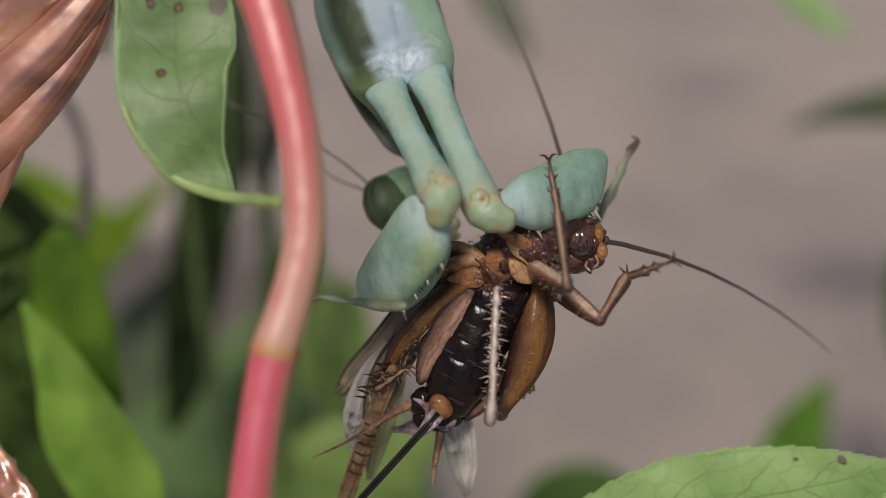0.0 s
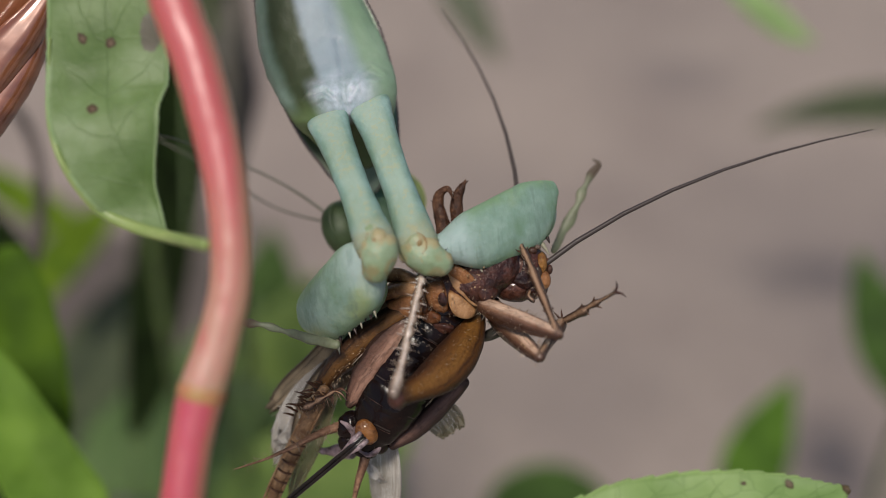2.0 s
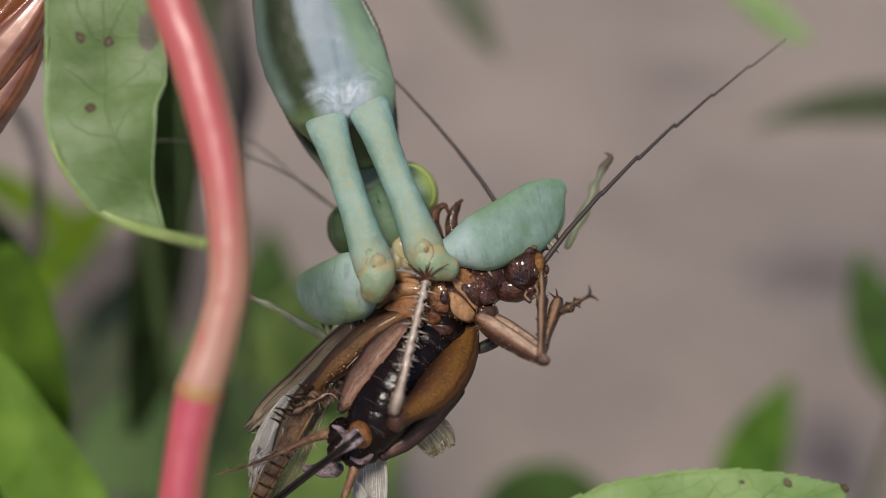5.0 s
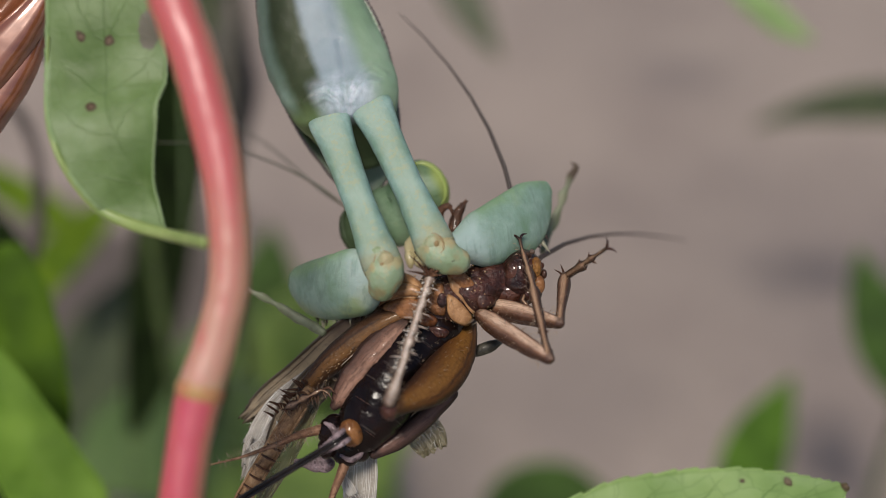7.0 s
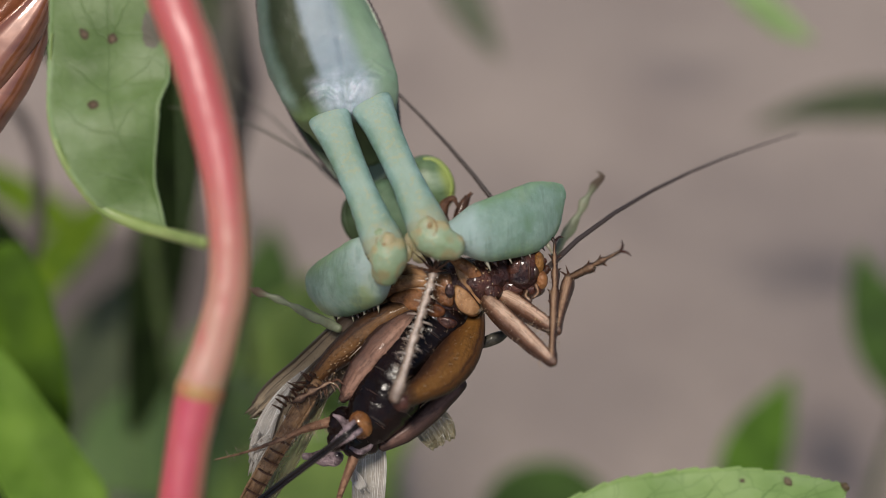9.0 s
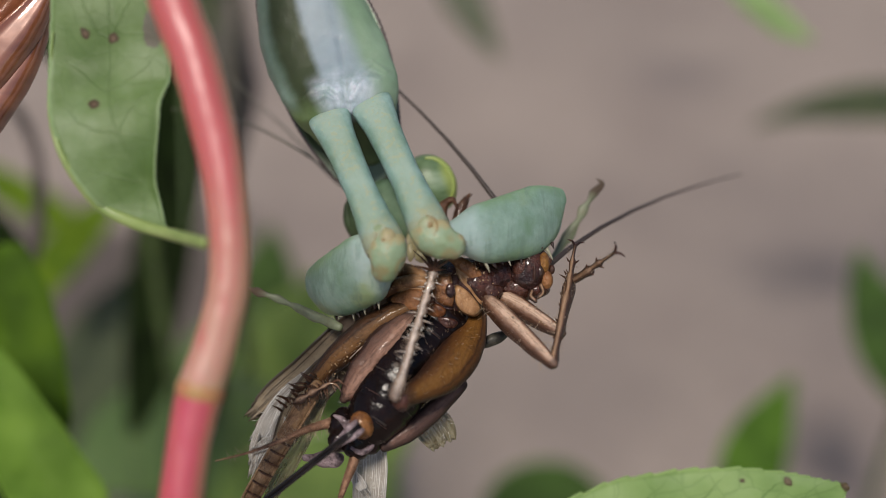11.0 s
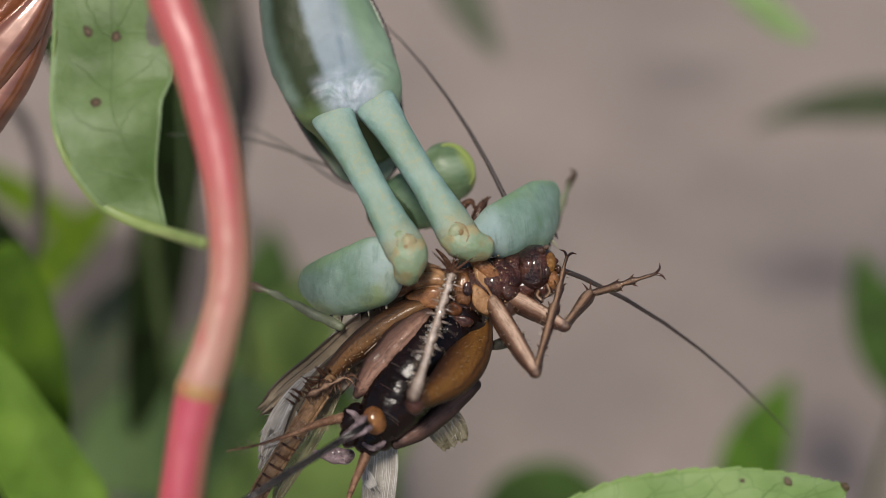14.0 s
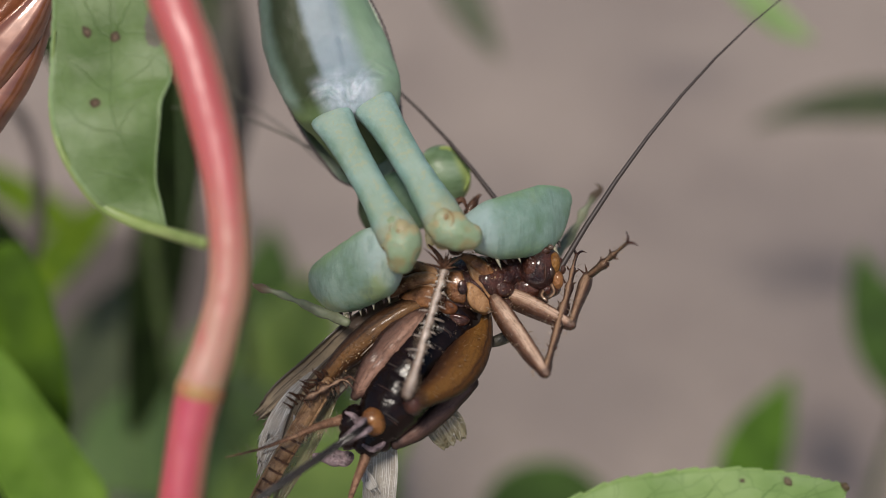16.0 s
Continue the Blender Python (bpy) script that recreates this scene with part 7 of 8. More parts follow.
FEEL2 = [(0, (5.21, 1, -0.55), (4.89, 6.47, 7.53), (-0.47, 12.2, 22.56)),
    (0.5, (4.72, 1, -0.74), (3.85, 6.61, 10.57), (-1.3, 12.52, 22.53)),
    (0.6, (4.15, 1, 0.25), (3.15, 10.74, 7.33), (-0.95, 21.69, 16.63)),
    (0.7, (4.41, 1, 3.26), (0.62, 11.06, 8.02), (-5.45, 22.42, 16.3)),
    (0.8, (5.66, 1, 1.38), (0.79, 10.87, 7.16), (-5.22, 21.99, 14.5)),
    (1, (6.66, 1, -0.47), (-1.29, 6, 6.86), (-14.22, 12, 17.53)),
    (1.5, (7.12, 1, -0.1), (-1.2, 6, 7.77), (-13.27, 12, 18.46)),
    (2, (6.72, 1, 0.28), (5.5, 6.8, 11.92), (0.22, 12.94, 23.14)),
    (2.5, (6.77, 1, 0.73), (2.36, 6, 12.83), (-7.46, 12, 23.73)),
    (3, (5.82, 1, 0.23), (-1, 6, 11.38), (-13.04, 12, 26.55)),
    (3.5, (6.34, 1, 0.21), (0.47, 6, 9.86), (-12.35, 12, 25.38)),
    (4, (6.87, 1, 0.2), (0.5, 6, 9.91), (-12.33, 12, 22.43)),
    (6.5, (7.07, 1, 0.1), (-0.86, 6, 12.56), (-12.05, 12, 26.07)),
    (7, (6.82, 1, 0.08), (3.47, 6, 12.67), (-5.75, 12, 24.39)),
    (7.5, (6.57, 1, 0.05), (-0.86, 6, 11.27), (-12.04, 12, 23.43)),
    (8, (6.82, 1, 0.05), (-0.86, 6, 10.28), (-12.04, 12, 21.1)),
    (8.5, (7.07, 1, 0.05), (-0.86, 6, 11.2), (-12.04, 12, 21.22)),
    (9, (7.07, 1, 0.55), (-0.86, 6, 11.07), (-12.04, 12, 21.93)),
    (11.5, (6.82, 1, 1.05), (-0.73, 6, 11.39), (-11.05, 12, 20.99)),
    (12, (7.32, 1, 1.05), (-0.73, 6, 11.92), (-11.05, 12, 21.54)),
    (13, (7.32, 1, 1.05), (-0.73, 6, 11.66), (-11.05, 12, 21.27)),
    (13.5, (7.32, 1, 0.55), (-0.73, 6, 12.51), (-11.05, 12, 22.59)),
    (14, (7.32, 1, 0.55), (0.32, 6, 14.22), (-8.51, 12, 24.37)),
    (14.5, (7.32, 1, 1.05), (-1.26, 6, 14.74), (-11.6, 12, 25.8)),
    (15, (7.32, 1, 1.05), (-1.13, 6, 12.77), (-10.6, 12, 21.15)),
    (15.5, (7.32, 1, 1.05), (-1.13, 6, 11.86), (-10.61, 12, 21.05)),
    (16, (7.07, 1, 1.05), (-1, 6.07, 11.67), (-9.56, 11.32, 19.44))]
feelers = []
for table, length in ((FEEL1, 34.0), (FEEL2, 28.0)):
    rest = next(r for r in table if r[0] == 9)
    pts = feeler_points(length, *rest[1:])
    piece = []
    for i in range(FEELER_PIECES):
        r0 = 0.26 * (1 - 0.8 * i / FEELER_PIECES)
        r1 = 0.26 * (1 - 0.8 * (i + 1) / FEELER_PIECES)
        bm = bmesh.new()
        tube(bm, [(*pts[i], r0, r0), (*mixed(pts[i], pts[i + 1], 0.5), (r0 + r1) / 2, (r0 + r1) / 2), (*pts[i + 1], r1, r1)], 4, 8)
        piece.append(part("antenna" if i == 0 else "antenna_segment", bm, M_FEELER, cricket if i == 0 else piece[0], "long dark whip-thin antenna" if i == 0 else "", pivot=pts[i]))
    feelers.append((table, length, piece))

# ---------- what moves ----------
SCENE_POSE = {}


def swing_matrix(a, b, pa, pb):
    """Carries the limb a-b to pa-pb with the least turn, about a."""
    q = (Vector(b) - Vector(a)).rotation_difference(Vector(pb) - Vector(pa))
    return Matrix.LocRotScale(Vector(pa) * MM, q, None)


def pose_at(ob, t):
    """The pose of a keyed object in the tilted space at t seconds."""
    table = SCENE_POSE.get(ob)
    if not table:
        return Matrix.Translation(PIVOT[ob] * MM)
    ts = sorted(table)
    if t <= ts[0]:
        return table[ts[0]]
    for t0, t1 in zip(ts, ts[1:]):
        if t <= t1:
            return table[t0].lerp(table[t1], (t - t0) / (t1 - t0))
    return table[ts[-1]]


def key(ob, table):
    SCENE_POSE[ob] = table
    if ob.parent is None:
        walk(ob, [(t, BASE @ m) for t, m in sorted(table.items())])
    else:
        walk(ob, [(t, pose_at(ob.parent, t).inverted() @ m) for t, m in sorted(table.items())])


def swing(ob, rows):
    rest = next(r for r in rows if r[0] == 9)
    key(ob, {t: swing_matrix(rest[1], rest[2], a, b) for t, a, b in rows})


def motions():
    swing(leaf, [(0, (-17.83, -16, 0.97), (-27.86, -10.2, 11.35)), (0.5, (-17.83, -16, 0.97), (-28.11, -10.2, 11.14)), (1, (-17.83, -16, 0.97), (-27.88, -10.2, 11.47)), (1.5, (-17.83, -16, 0.97), (-27.89, -10.2, 11.47)), (2, (-17.83, -16, 0.97), (-27.83, -10.2, 11.44)), (2.5, (-17.83, -16, 0.97), (-27.87, -10.2, 11.44)), (3, (-17.83, -16, 0.97), (-27.96, -10.2, 11.39)), (3.5, (-17.83, -16, 0.97), (-27.93, -10.2, 11.29)), (4, (-17.83, -16, 0.97), (-27.91, -10.2, 11.37)), (6.5, (-17.83, -16, 0.97), (-27.82, -10.2, 11.42)), (7, (-17.83, -16, 0.97), (-27.82, -10.2, 11.39)), (7.5, (-17.83, -16, 0.97), (-27.82, -10.2, 11.41)), (8, (-17.83, -16, 0.97), (-27.73, -10.2, 11.5)), (8.5, (-17.83, -16, 0.97), (-27.68, -10.2, 11.55)), (9, (-17.83, -16, 0.97), (-27.59, -10.2, 11.5)), (11.5, (-17.83, -16, 0.97), (-27.5, -10.2, 11.55)), (12, (-17.83, -16, 0.97), (-27.46, -10.2, 11.55)), (12.5, (-17.83, -16, 0.97), (-27.46, -10.2, 11.64)), (13, (-17.83, -16, 0.97), (-27.37, -10.2, 11.68)), (14, (-17.83, -16, 0.97), (-27.37, -10.2, 11.68)), (15, (-17.83, -16, 0.97), (-27.37, -10.2, 11.77)), (16, (-17.83, -16, 0.97), (-27.46, -10.2, 11.68))])
    key(near, {t: Matrix.Translation((PIVOT[near] + Vector((x, 0, z))) * MM) for t, x, z in ((0, -0.97, -0.5), (0.5, -1.17, -0.43), (0.75, -0.6, -0.4), (1, -0.2, -0.36), (1.5, 0, 0), (9, 0, 0), (16, 0, 0))})
    swing(mantis, [(0, (-8.74, 0, 12.78), (-9.86, 0.4, 22.37)), (0.5, (-9.08, 0, 12.38), (-10.21, 0.49, 22.01)), (0.6, (-8.33, 0, 12.65), (-9.47, 0.5, 22.27)), (0.7, (-7.99, 0, 12.6), (-9.14, 0.58, 22.21)), (0.8, (-7.72, 0, 12.95), (-8.87, 0.62, 22.55)), (1, (-8.2, 0, 12.76), (-9.35, 0.63, 22.34)), (1.5, (-8.1, 0, 12.92), (-9.26, 0.68, 22.52)), (2, (-8.3, 0, 12.84), (-9.45, 0.7, 22.44)), (2.5, (-8.4, 0, 12.79), (-9.55, 0.71, 22.39)), (3, (-8.3, 0, 12.64), (-9.45, 0.71, 22.24)), (3.5, (-8.32, 0, 12.58), (-9.48, 0.72, 22.17)), (4, (-8.4, 0, 12.62), (-9.55, 0.72, 22.21)), (6.5, (-8.05, 0, 12.62), (-9.2, 0.73, 22.21)), (7, (-8.05, 0, 12.54), (-9.2, 0.73, 22.13)), (7.5, (-8.15, 0, 12.57), (-9.3, 0.73, 22.16)), (8, (-8.15, 0, 12.77), (-9.3, 0.73, 22.36)), (8.5, (-8.15, 0, 12.92), (-9.3, 0.73, 22.51)), (9, (-8.05, 0, 12.77), (-9.2, 0.73, 22.36)), (11.5, (-8.05, 0, 12.77), (-9.2, 0.73, 22.36)), (12, (-7.95, 0, 12.77), (-9.1, 0.73, 22.36)), (12.5, (-7.9, 0, 12.77), (-9.05, 0.73, 22.36)), (13, (-7.9, 0, 12.82), (-9.05, 0.73, 22.41)), (13.5, (-7.85, 0, 12.87), (-9, 0.73, 22.46)), (14, (-7.75, 0, 12.87), (-8.9, 0.73, 22.46)), (14.5, (-7.75, 0, 12.92), (-8.9, 0.73, 22.51)), (15, (-7.75, 0, 12.92), (-8.9, 0.73, 22.51)), (15.5, (-7.75, 0, 12.87), (-8.9, 0.73, 22.46)), (16, (-7.85, 0, 12.77), (-9, 0.73, 22.36))])
    swing(limbs["L"][0], [(0, (-10.76, -1, 11.68), (-5.84, -10.62, 1.99)), (0.5, (-11.11, -1, 11.29), (-6.62, -10.76, 1.41)), (0.6, (-10.35, -1, 11.56), (-5.86, -10.67, 1.62)), (0.7, (-9.99, -1, 11.52), (-5.18, -9.87, 1.03)), (0.8, (-9.71, -1, 11.89), (-4.76, -9.42, 1.15)), (1, (-10.2, -1, 11.7), (-5.22, -9.3, 0.9)), (1.5, (-10.09, -1, 11.87), (-5.14, -8.99, 0.82)), (2, (-10.29, -1, 11.79), (-5.55, -9.06, 0.7)), (2.5, (-10.39, -1, 11.74), (-5.72, -8.46, 0.21)), (3, (-10.29, -1, 11.59), (-6.01, -5, -1.68)), (3.5, (-10.31, -1, 11.53), (-6.06, -5.49, -1.59)), (4, (-10.38, -1, 11.57), (-6.2, -6.65, -1.12)), (6.5, (-10.04, -1, 11.56), (-5.05, -5.41, -1.32)), (7, (-10.04, -1, 11.49), (-5.1, -6.24, -1.1)), (7.5, (-10.14, -1, 11.52), (-5.01, -7.01, -0.65)), (8, (-10.14, -1, 11.71), (-4.91, -7.18, -0.32)), (8.5, (-10.14, -1, 11.86), (-4.9, -8.35, 0.5)), (9, (-10.04, -1, 11.71), (-4.77, -8.13, 0.23)), (11.5, (-10.04, -1, 11.71), (-4.75, -8.67, 0.59)), (12, (-9.94, -1, 11.71), (-4.49, -8.42, 0.5)), (12.5, (-9.89, -1, 11.71), (-4.39, -8.39, 0.5)), (13, (-9.89, -1, 11.76), (-4.14, -7.97, 0.41)), (13.5, (-9.84, -1, 11.81), (-3.92, -7.74, 0.41)), (13.7, (-9.8, -1, 11.81), (-6.05, -6, -1.17)), (13.8, (-9.78, -1, 11.81), (-4.94, -6.6, -0.51)), (14, (-9.74, -1, 11.81), (-3.21, -6.71, 0.19)), (14.5, (-9.74, -1, 11.86), (-3.07, -6.73, 0.33)), (15, (-9.74, -1, 11.86), (-3.15, -7.17, 0.51)), (15.5, (-9.74, -1, 11.81), (-3.46, -8.81, 1.32)), (16, (-9.84, -1, 11.71), (-3.65, -8.82, 1.19))])
    swing(limbs["R"][0], [(0, (-7.06, -1, 12.81), (-2.43, -7.71, 1.24)), (0.5, (-7.4, -1, 12.42), (-3.11, -8.47, 1.09)), (0.6, (-6.66, -1, 12.69), (-2.35, -8.43, 1.35)), (0.7, (-6.29, -1, 12.65), (-1.67, -8.05, 1.23)), (0.8, (-6.01, -1, 13.02), (-1.24, -7.85, 1.57)), (1, (-6.51, -1, 12.83), (-1.71, -7.79, 1.38)), (1.5, (-6.4, -1, 13), (-1.91, -6.88, 0.93)), (2, (-6.6, -1, 12.92), (-2.14, -6.64, 0.72)), (2.5, (-6.69, -1, 12.87), (-2.22, -5.48, 0.21)), (3, (-6.6, -1, 12.72), (-1.94, -5.32, 0.07)), (3.5, (-6.62, -1, 12.66), (-2.39, -4.91, -0.27)), (4, (-6.69, -1, 12.7), (-2.34, -6, 0.19)), (6.5, (-6.35, -1, 12.7), (-0.67, -4.06, 0.1)), (7, (-6.35, -1, 12.62), (-0.75, -5.81, 0.54)), (7.5, (-6.45, -1, 12.65), (-0.75, -6.14, 0.75)), (8, (-6.45, -1, 12.84), (-0.75, -6.42, 1.07)), (8.5, (-6.45, -1, 12.99), (-1.2, -7.74, 1.7)), (9, (-6.35, -1, 12.84), (-1.19, -8.05, 1.7)), (11.5, (-6.35, -1, 12.84), (-1.1, -8.12, 1.79)), (12, (-6.25, -1, 12.84), (-0.87, -8.03, 1.79)), (12.5, (-6.2, -1, 12.84), (-0.74, -7.96, 1.79)), (13, (-6.2, -1, 12.89), (-0.42, -7.39, 1.66)), (13.5, (-6.15, -1, 12.94), (-0.05, -7.01, 1.67)), (13.7, (-6.1, -1, 12.94), (1.42, -5.4, 1.37)), (13.8, (-6.1, -1, 12.94), (0.75, -6, 1.73)), (14, (-6.05, -1, 12.94), (1.14, -5.13, 1.47)), (14.5, (-6.05, -1, 12.99), (1.13, -5.61, 1.69)), (15, (-6.05, -1, 12.99), (0.89, -6.25, 1.82)), (15.5, (-6.05, -1, 12.94), (0.41, -7.95, 2.44)), (16, (-6.15, -1, 12.84), (0.09, -8.15, 2.34))])
    swing(limbs["L"][1], [(0, (-5.84, -10.62, 1.99), (-13.33, -1.91, -6.5)), (0.5, (-6.62, -10.76, 1.41), (-14.18, -1.57, -6.47)), (0.6, (-5.86, -10.67, 1.63), (-13.45, -1.42, -6.14)), (0.7, (-5.19, -9.85, 1.05), (-13.17, -0.1, -5.58)), (0.8, (-4.76, -9.41, 1.16), (-12.89, 0.58, -4.87)), (1, (-5.22, -9.3, 0.9), (-13.37, 0.76, -4.98)), (1.5, (-5.14, -8.99, 0.82), (-13.42, 0.85, -5.11)), (2, (-5.55, -9.06, 0.7), (-13.32, 0.86, -5.73)), (2.5, (-5.72, -8.46, 0.21), (-13.38, 1.8, -5.83)), (3, (-6.01, -5, -1.68), (-14.64, 6.04, -3.7)), (3.5, (-6.06, -5.49, -1.59), (-14.71, 5.56, -3.44)), (4, (-6.2, -6.65, -1.12), (-13.91, 4.81, -4.2)), (6.5, (-5.05, -5.41, -1.32), (-14.19, 5.34, -2.5)), (7, (-5.1, -6.24, -1.1), (-14.41, 4.25, -3.02)), (7.5, (-5.01, -7.01, -0.65), (-13.79, 3.84, -3.04)), (8, (-4.91, -7.18, -0.32), (-13.18, 3.92, -3.3)), (8.5, (-4.9, -8.35, 0.5), (-12.85, 2.83, -3.01)), (9, (-4.77, -8.13, 0.23), (-12.72, 3.05, -3.27)), (11.5, (-4.75, -8.67, 0.59), (-12.65, 2.43, -3.25)), (12, (-4.49, -8.42, 0.5), (-12.76, 2.52, -3)), (12.5, (-4.39, -8.39, 0.5), (-12.9, 2.38, -3)), (13, (-4.14, -7.97, 0.41), (-13.15, 2.4, -3)), (13.5, (-3.92, -7.74, 0.41), (-13.52, 2.09, -2.99)), (13.7, (-6.05, -6, -1.17), (-12.73, 4, -2.37)), (13.8, (-4.94, -6.6, -0.51), (-13.07, 3, -2.5)), (14, (-3.21, -6.71, 0.19), (-13.29, 2.7, -3)), (14.5, (-3.07, -6.73, 0.33), (-13.07, 2.96, -2.25)), (15, (-3.15, -7.17, 0.51), (-12.79, 2.75, -2.5)), (15.5, (-3.46, -8.81, 1.32), (-12.37, 1.33, -2.97)), (16, (-3.65, -8.82, 1.19), (-12.3, 1.58, -2.97))])
    swing(limbs["R"][1], [(0, (-2.43, -7.71, 1.24), (8.65, -0.36, 5.59)), (0.5, (-3.11, -8.47, 1.09), (8.2, -1.51, 5.53)), (0.6, (-2.35, -8.43, 1.35), (8.96, -1.44, 5.78)), (0.7, (-1.67, -8.05, 1.24), (9.58, -0.85, 5.61)), (0.8, (-1.24, -7.84, 1.57), (9.99, -0.54, 5.92)), (1, (-1.71, -7.79, 1.38), (9.54, -0.45, 5.72)), (1.5, (-1.91, -6.88, 0.93), (9.73, -0.66, 6.07)), (2, (-2.14, -6.64, 0.72), (9.8, -0.89, 5.69)), (2.5, (-2.22, -5.48, 0.21), (9.88, -0.55, 5.66)), (3, (-1.94, -5.32, 0.07), (9.08, 1.08, 6.25)), (3.5, (-2.39, -4.91, -0.27), (9.71, -0.56, 5.65)), (4, (-2.34, -6, 0.19), (10.1, -1.92, 5.56)), (6.5, (-0.67, -4.06, 0.1), (10, 2.93, 6.23)), (7, (-0.75, -5.81, 0.54), (9.69, 2.27, 5.66)), (7.5, (-0.75, -6.14, 0.75), (9.91, 1.95, 5.36)), (8, (-0.75, -6.42, 1.07), (10.38, 1.49, 4.84)), (8.5, (-1.2, -7.74, 1.7), (10.66, -0.73, 4.98)), (9, (-1.19, -8.05, 1.7), (10.62, -1.08, 5.21)), (11.5, (-1.1, -8.12, 1.79), (10.65, -0.8, 4.73)), (12, (-0.87, -8.03, 1.79), (10.67, -0.59, 5.24)), (12.5, (-0.74, -7.96, 1.79), (10.69, -0.39, 5.35)), (13, (-0.42, -7.39, 1.66), (10.55, 0.68, 5.55)), (13.5, (-0.05, -7.01, 1.67), (10.62, 1.43, 5.59)), (13.7, (1.42, -5.4, 1.37), (10.56, 4.5, 4.71)), (13.8, (0.75, -6, 1.73), (10.57, 2.5, 5.39)), (14, (1.14, -5.13, 1.47), (10.66, 4.43, 5.74)), (14.5, (1.13, -5.61, 1.69), (10.99, 3.62, 5.96)), (15, (0.89, -6.25, 1.82), (11.16, 2.81, 5.4)), (15.5, (0.41, -7.95, 2.44), (11.21, 0.83, 5.06)), (16, (0.09, -8.15, 2.34), (11.34, 0.1, 4.77))])
    swing(head, [(0, (-13, 6, 0.94), (-3.25, 9.69, 5.7)), (0.5, (-12.74, 6, 1.3), (-3.97, 11.62, 6.02)), (0.6, (-12.01, 6, 1.51), (-3.21, 11.58, 6.26)), (0.7, (-12.02, 6, 1), (-3.07, 11.1, 6.06)), (0.8, (-11.92, 6, 1.1), (-2.9, 10.85, 6.32)), (1, (-12.44, 6, 0.84), (-3.39, 10.78, 6.09)), (1.5, (-12.07, 6, 0.94), (-2.89, 10.62, 6.17)), (2, (-11.07, 6, 1.34), (-2.54, 12.11, 6.11)), (2.5, (-10.86, 6, 1.29), (-1.52, 10.29, 6.51)), (3, (-11.65, 6, 0.5), (-1.5, 5.84, 5.95)), (3.5, (-11.04, 6, 1.01), (-1.15, 8.45, 6.39)), (4, (-11.17, 6, 0.73), (-1.13, 5.76, 6.38)), (6.5, (-8.97, 6, 0.63), (0.18, 5.41, 7.61)), (7, (-9.29, 6, 0.6), (0.24, 5.42, 7.07)), (7.5, (-9.13, 6, 0.84), (0.46, 5.43, 7.21)), (8, (-8.97, 6, 1.36), (0.79, 5.45, 7.46)), (8.5, (-9.29, 6, 1.63), (0.75, 5.53, 7.27)), (9, (-9.29, 6, 1.89), (0.94, 5.56, 7.18)), (11.5, (-9.02, 6, 1.89), (1.11, 5.48, 7.35)), (12, (-8.87, 6, 1.63), (1.06, 5.43, 7.46)), (12.5, (-8.6, 6, 1.63), (1.2, 5.39, 7.65)), (13, (-8.08, 6, 1.89), (1.77, 5.37, 7.85)), (13.5, (-7.55, 6, 1.89), (2.06, 5.33, 8.21)), (14, (-6.77, 6, 2.15), (2.59, 7.05, 8.79)), (14.5, (-7.03, 6, 2.41), (2.66, 5.29, 8.62)), (15, (-7.29, 6, 2.41), (2.61, 5.31, 8.27)), (15.5, (-7.66, 6, 2.94), (2.49, 5.36, 8.36)), (16, (-7.71, 6, 2.68), (2.33, 6.96, 8.25))])
    swing(cricket, [(0, (-0.34, -1.5, -3.23), (-5.81, -4.35, -16.43)), (0.5, (-1.21, -1.5, -3.24), (-6.85, -3.09, -16.6)), (0.6, (-0.44, -1.5, -3), (-6.17, -3.27, -16.31)), (0.7, (0.13, -1.5, -3.4), (-6.35, -4.95, -16.01)), (0.8, (0.51, -1.5, -3.21), (-6.32, -5.82, -15.35)), (1, (0.05, -1.5, -3.46), (-6.89, -6.05, -15.46)), (1.5, (0.1, -1.5, -3.09), (-6.53, -4.98, -15.62)), (2, (0.15, -1.5, -3.21), (-6.78, -4.84, -15.62)), (2.5, (-0.1, -1.5, -3.4), (-7.13, -3.95, -15.97)), (3, (-0.69, -1.5, -4.33), (-8, -7.98, -15.19)), (3.5, (-0.51, -1.5, -4.1), (-7.63, -7.71, -15.24)), (4, (-0.29, -1.5, -3.92), (-7.02, -8.14, -15.05)), (6.5, (0.15, -1.5, -4.31), (-6.69, -8.97, -14.84)), (7, (-0.15, -1.5, -4.29), (-7.58, -8.09, -14.99)), (7.5, (0.05, -1.5, -4.02), (-7.18, -8.53, -14.58)), (8, (0.29, -1.5, -3.97), (-6.94, -8.6, -14.48)), (8.5, (0.54, -1.5, -3.58), (-6.56, -8.89, -13.98)), (9, (0.44, -1.5, -3.58), (-6.72, -8.46, -14.23)), (11.5, (0.44, -1.5, -3.62), (-6.57, -8.76, -14.18)), (12, (0.54, -1.5, -3.48), (-6.47, -8.09, -14.47)), (12.5, (0.54, -1.5, -3.48), (-6.47, -8.2, -14.4)), (13, (0.93, -1.5, -3.48), (-5.95, -7.62, -14.81)), (13.5, (1.18, -1.5, -3.48), (-5.56, -8.06, -14.65)), (13.7, (0.3, -1.5, -4.2), (-7.33, -9.5, -13.62)), (13.8, (0.8, -1.5, -4.0), (-6.89, -9.3, -13.65)), (14, (1.86, -1.5, -3.62), (-5.5, -9.12, -13.68)), (14.5, (2.06, -1.5, -3.48), (-4.92, -9.79, -13.27)), (15, (1.96, -1.5, -3.48), (-4.84, -9.65, -13.51)), (15.5, (1.67, -1.5, -3.13), (-5.17, -9.28, -13.43)), (16, (1.37, -1.5, -3.48), (-5.54, -9.25, -13.75))])
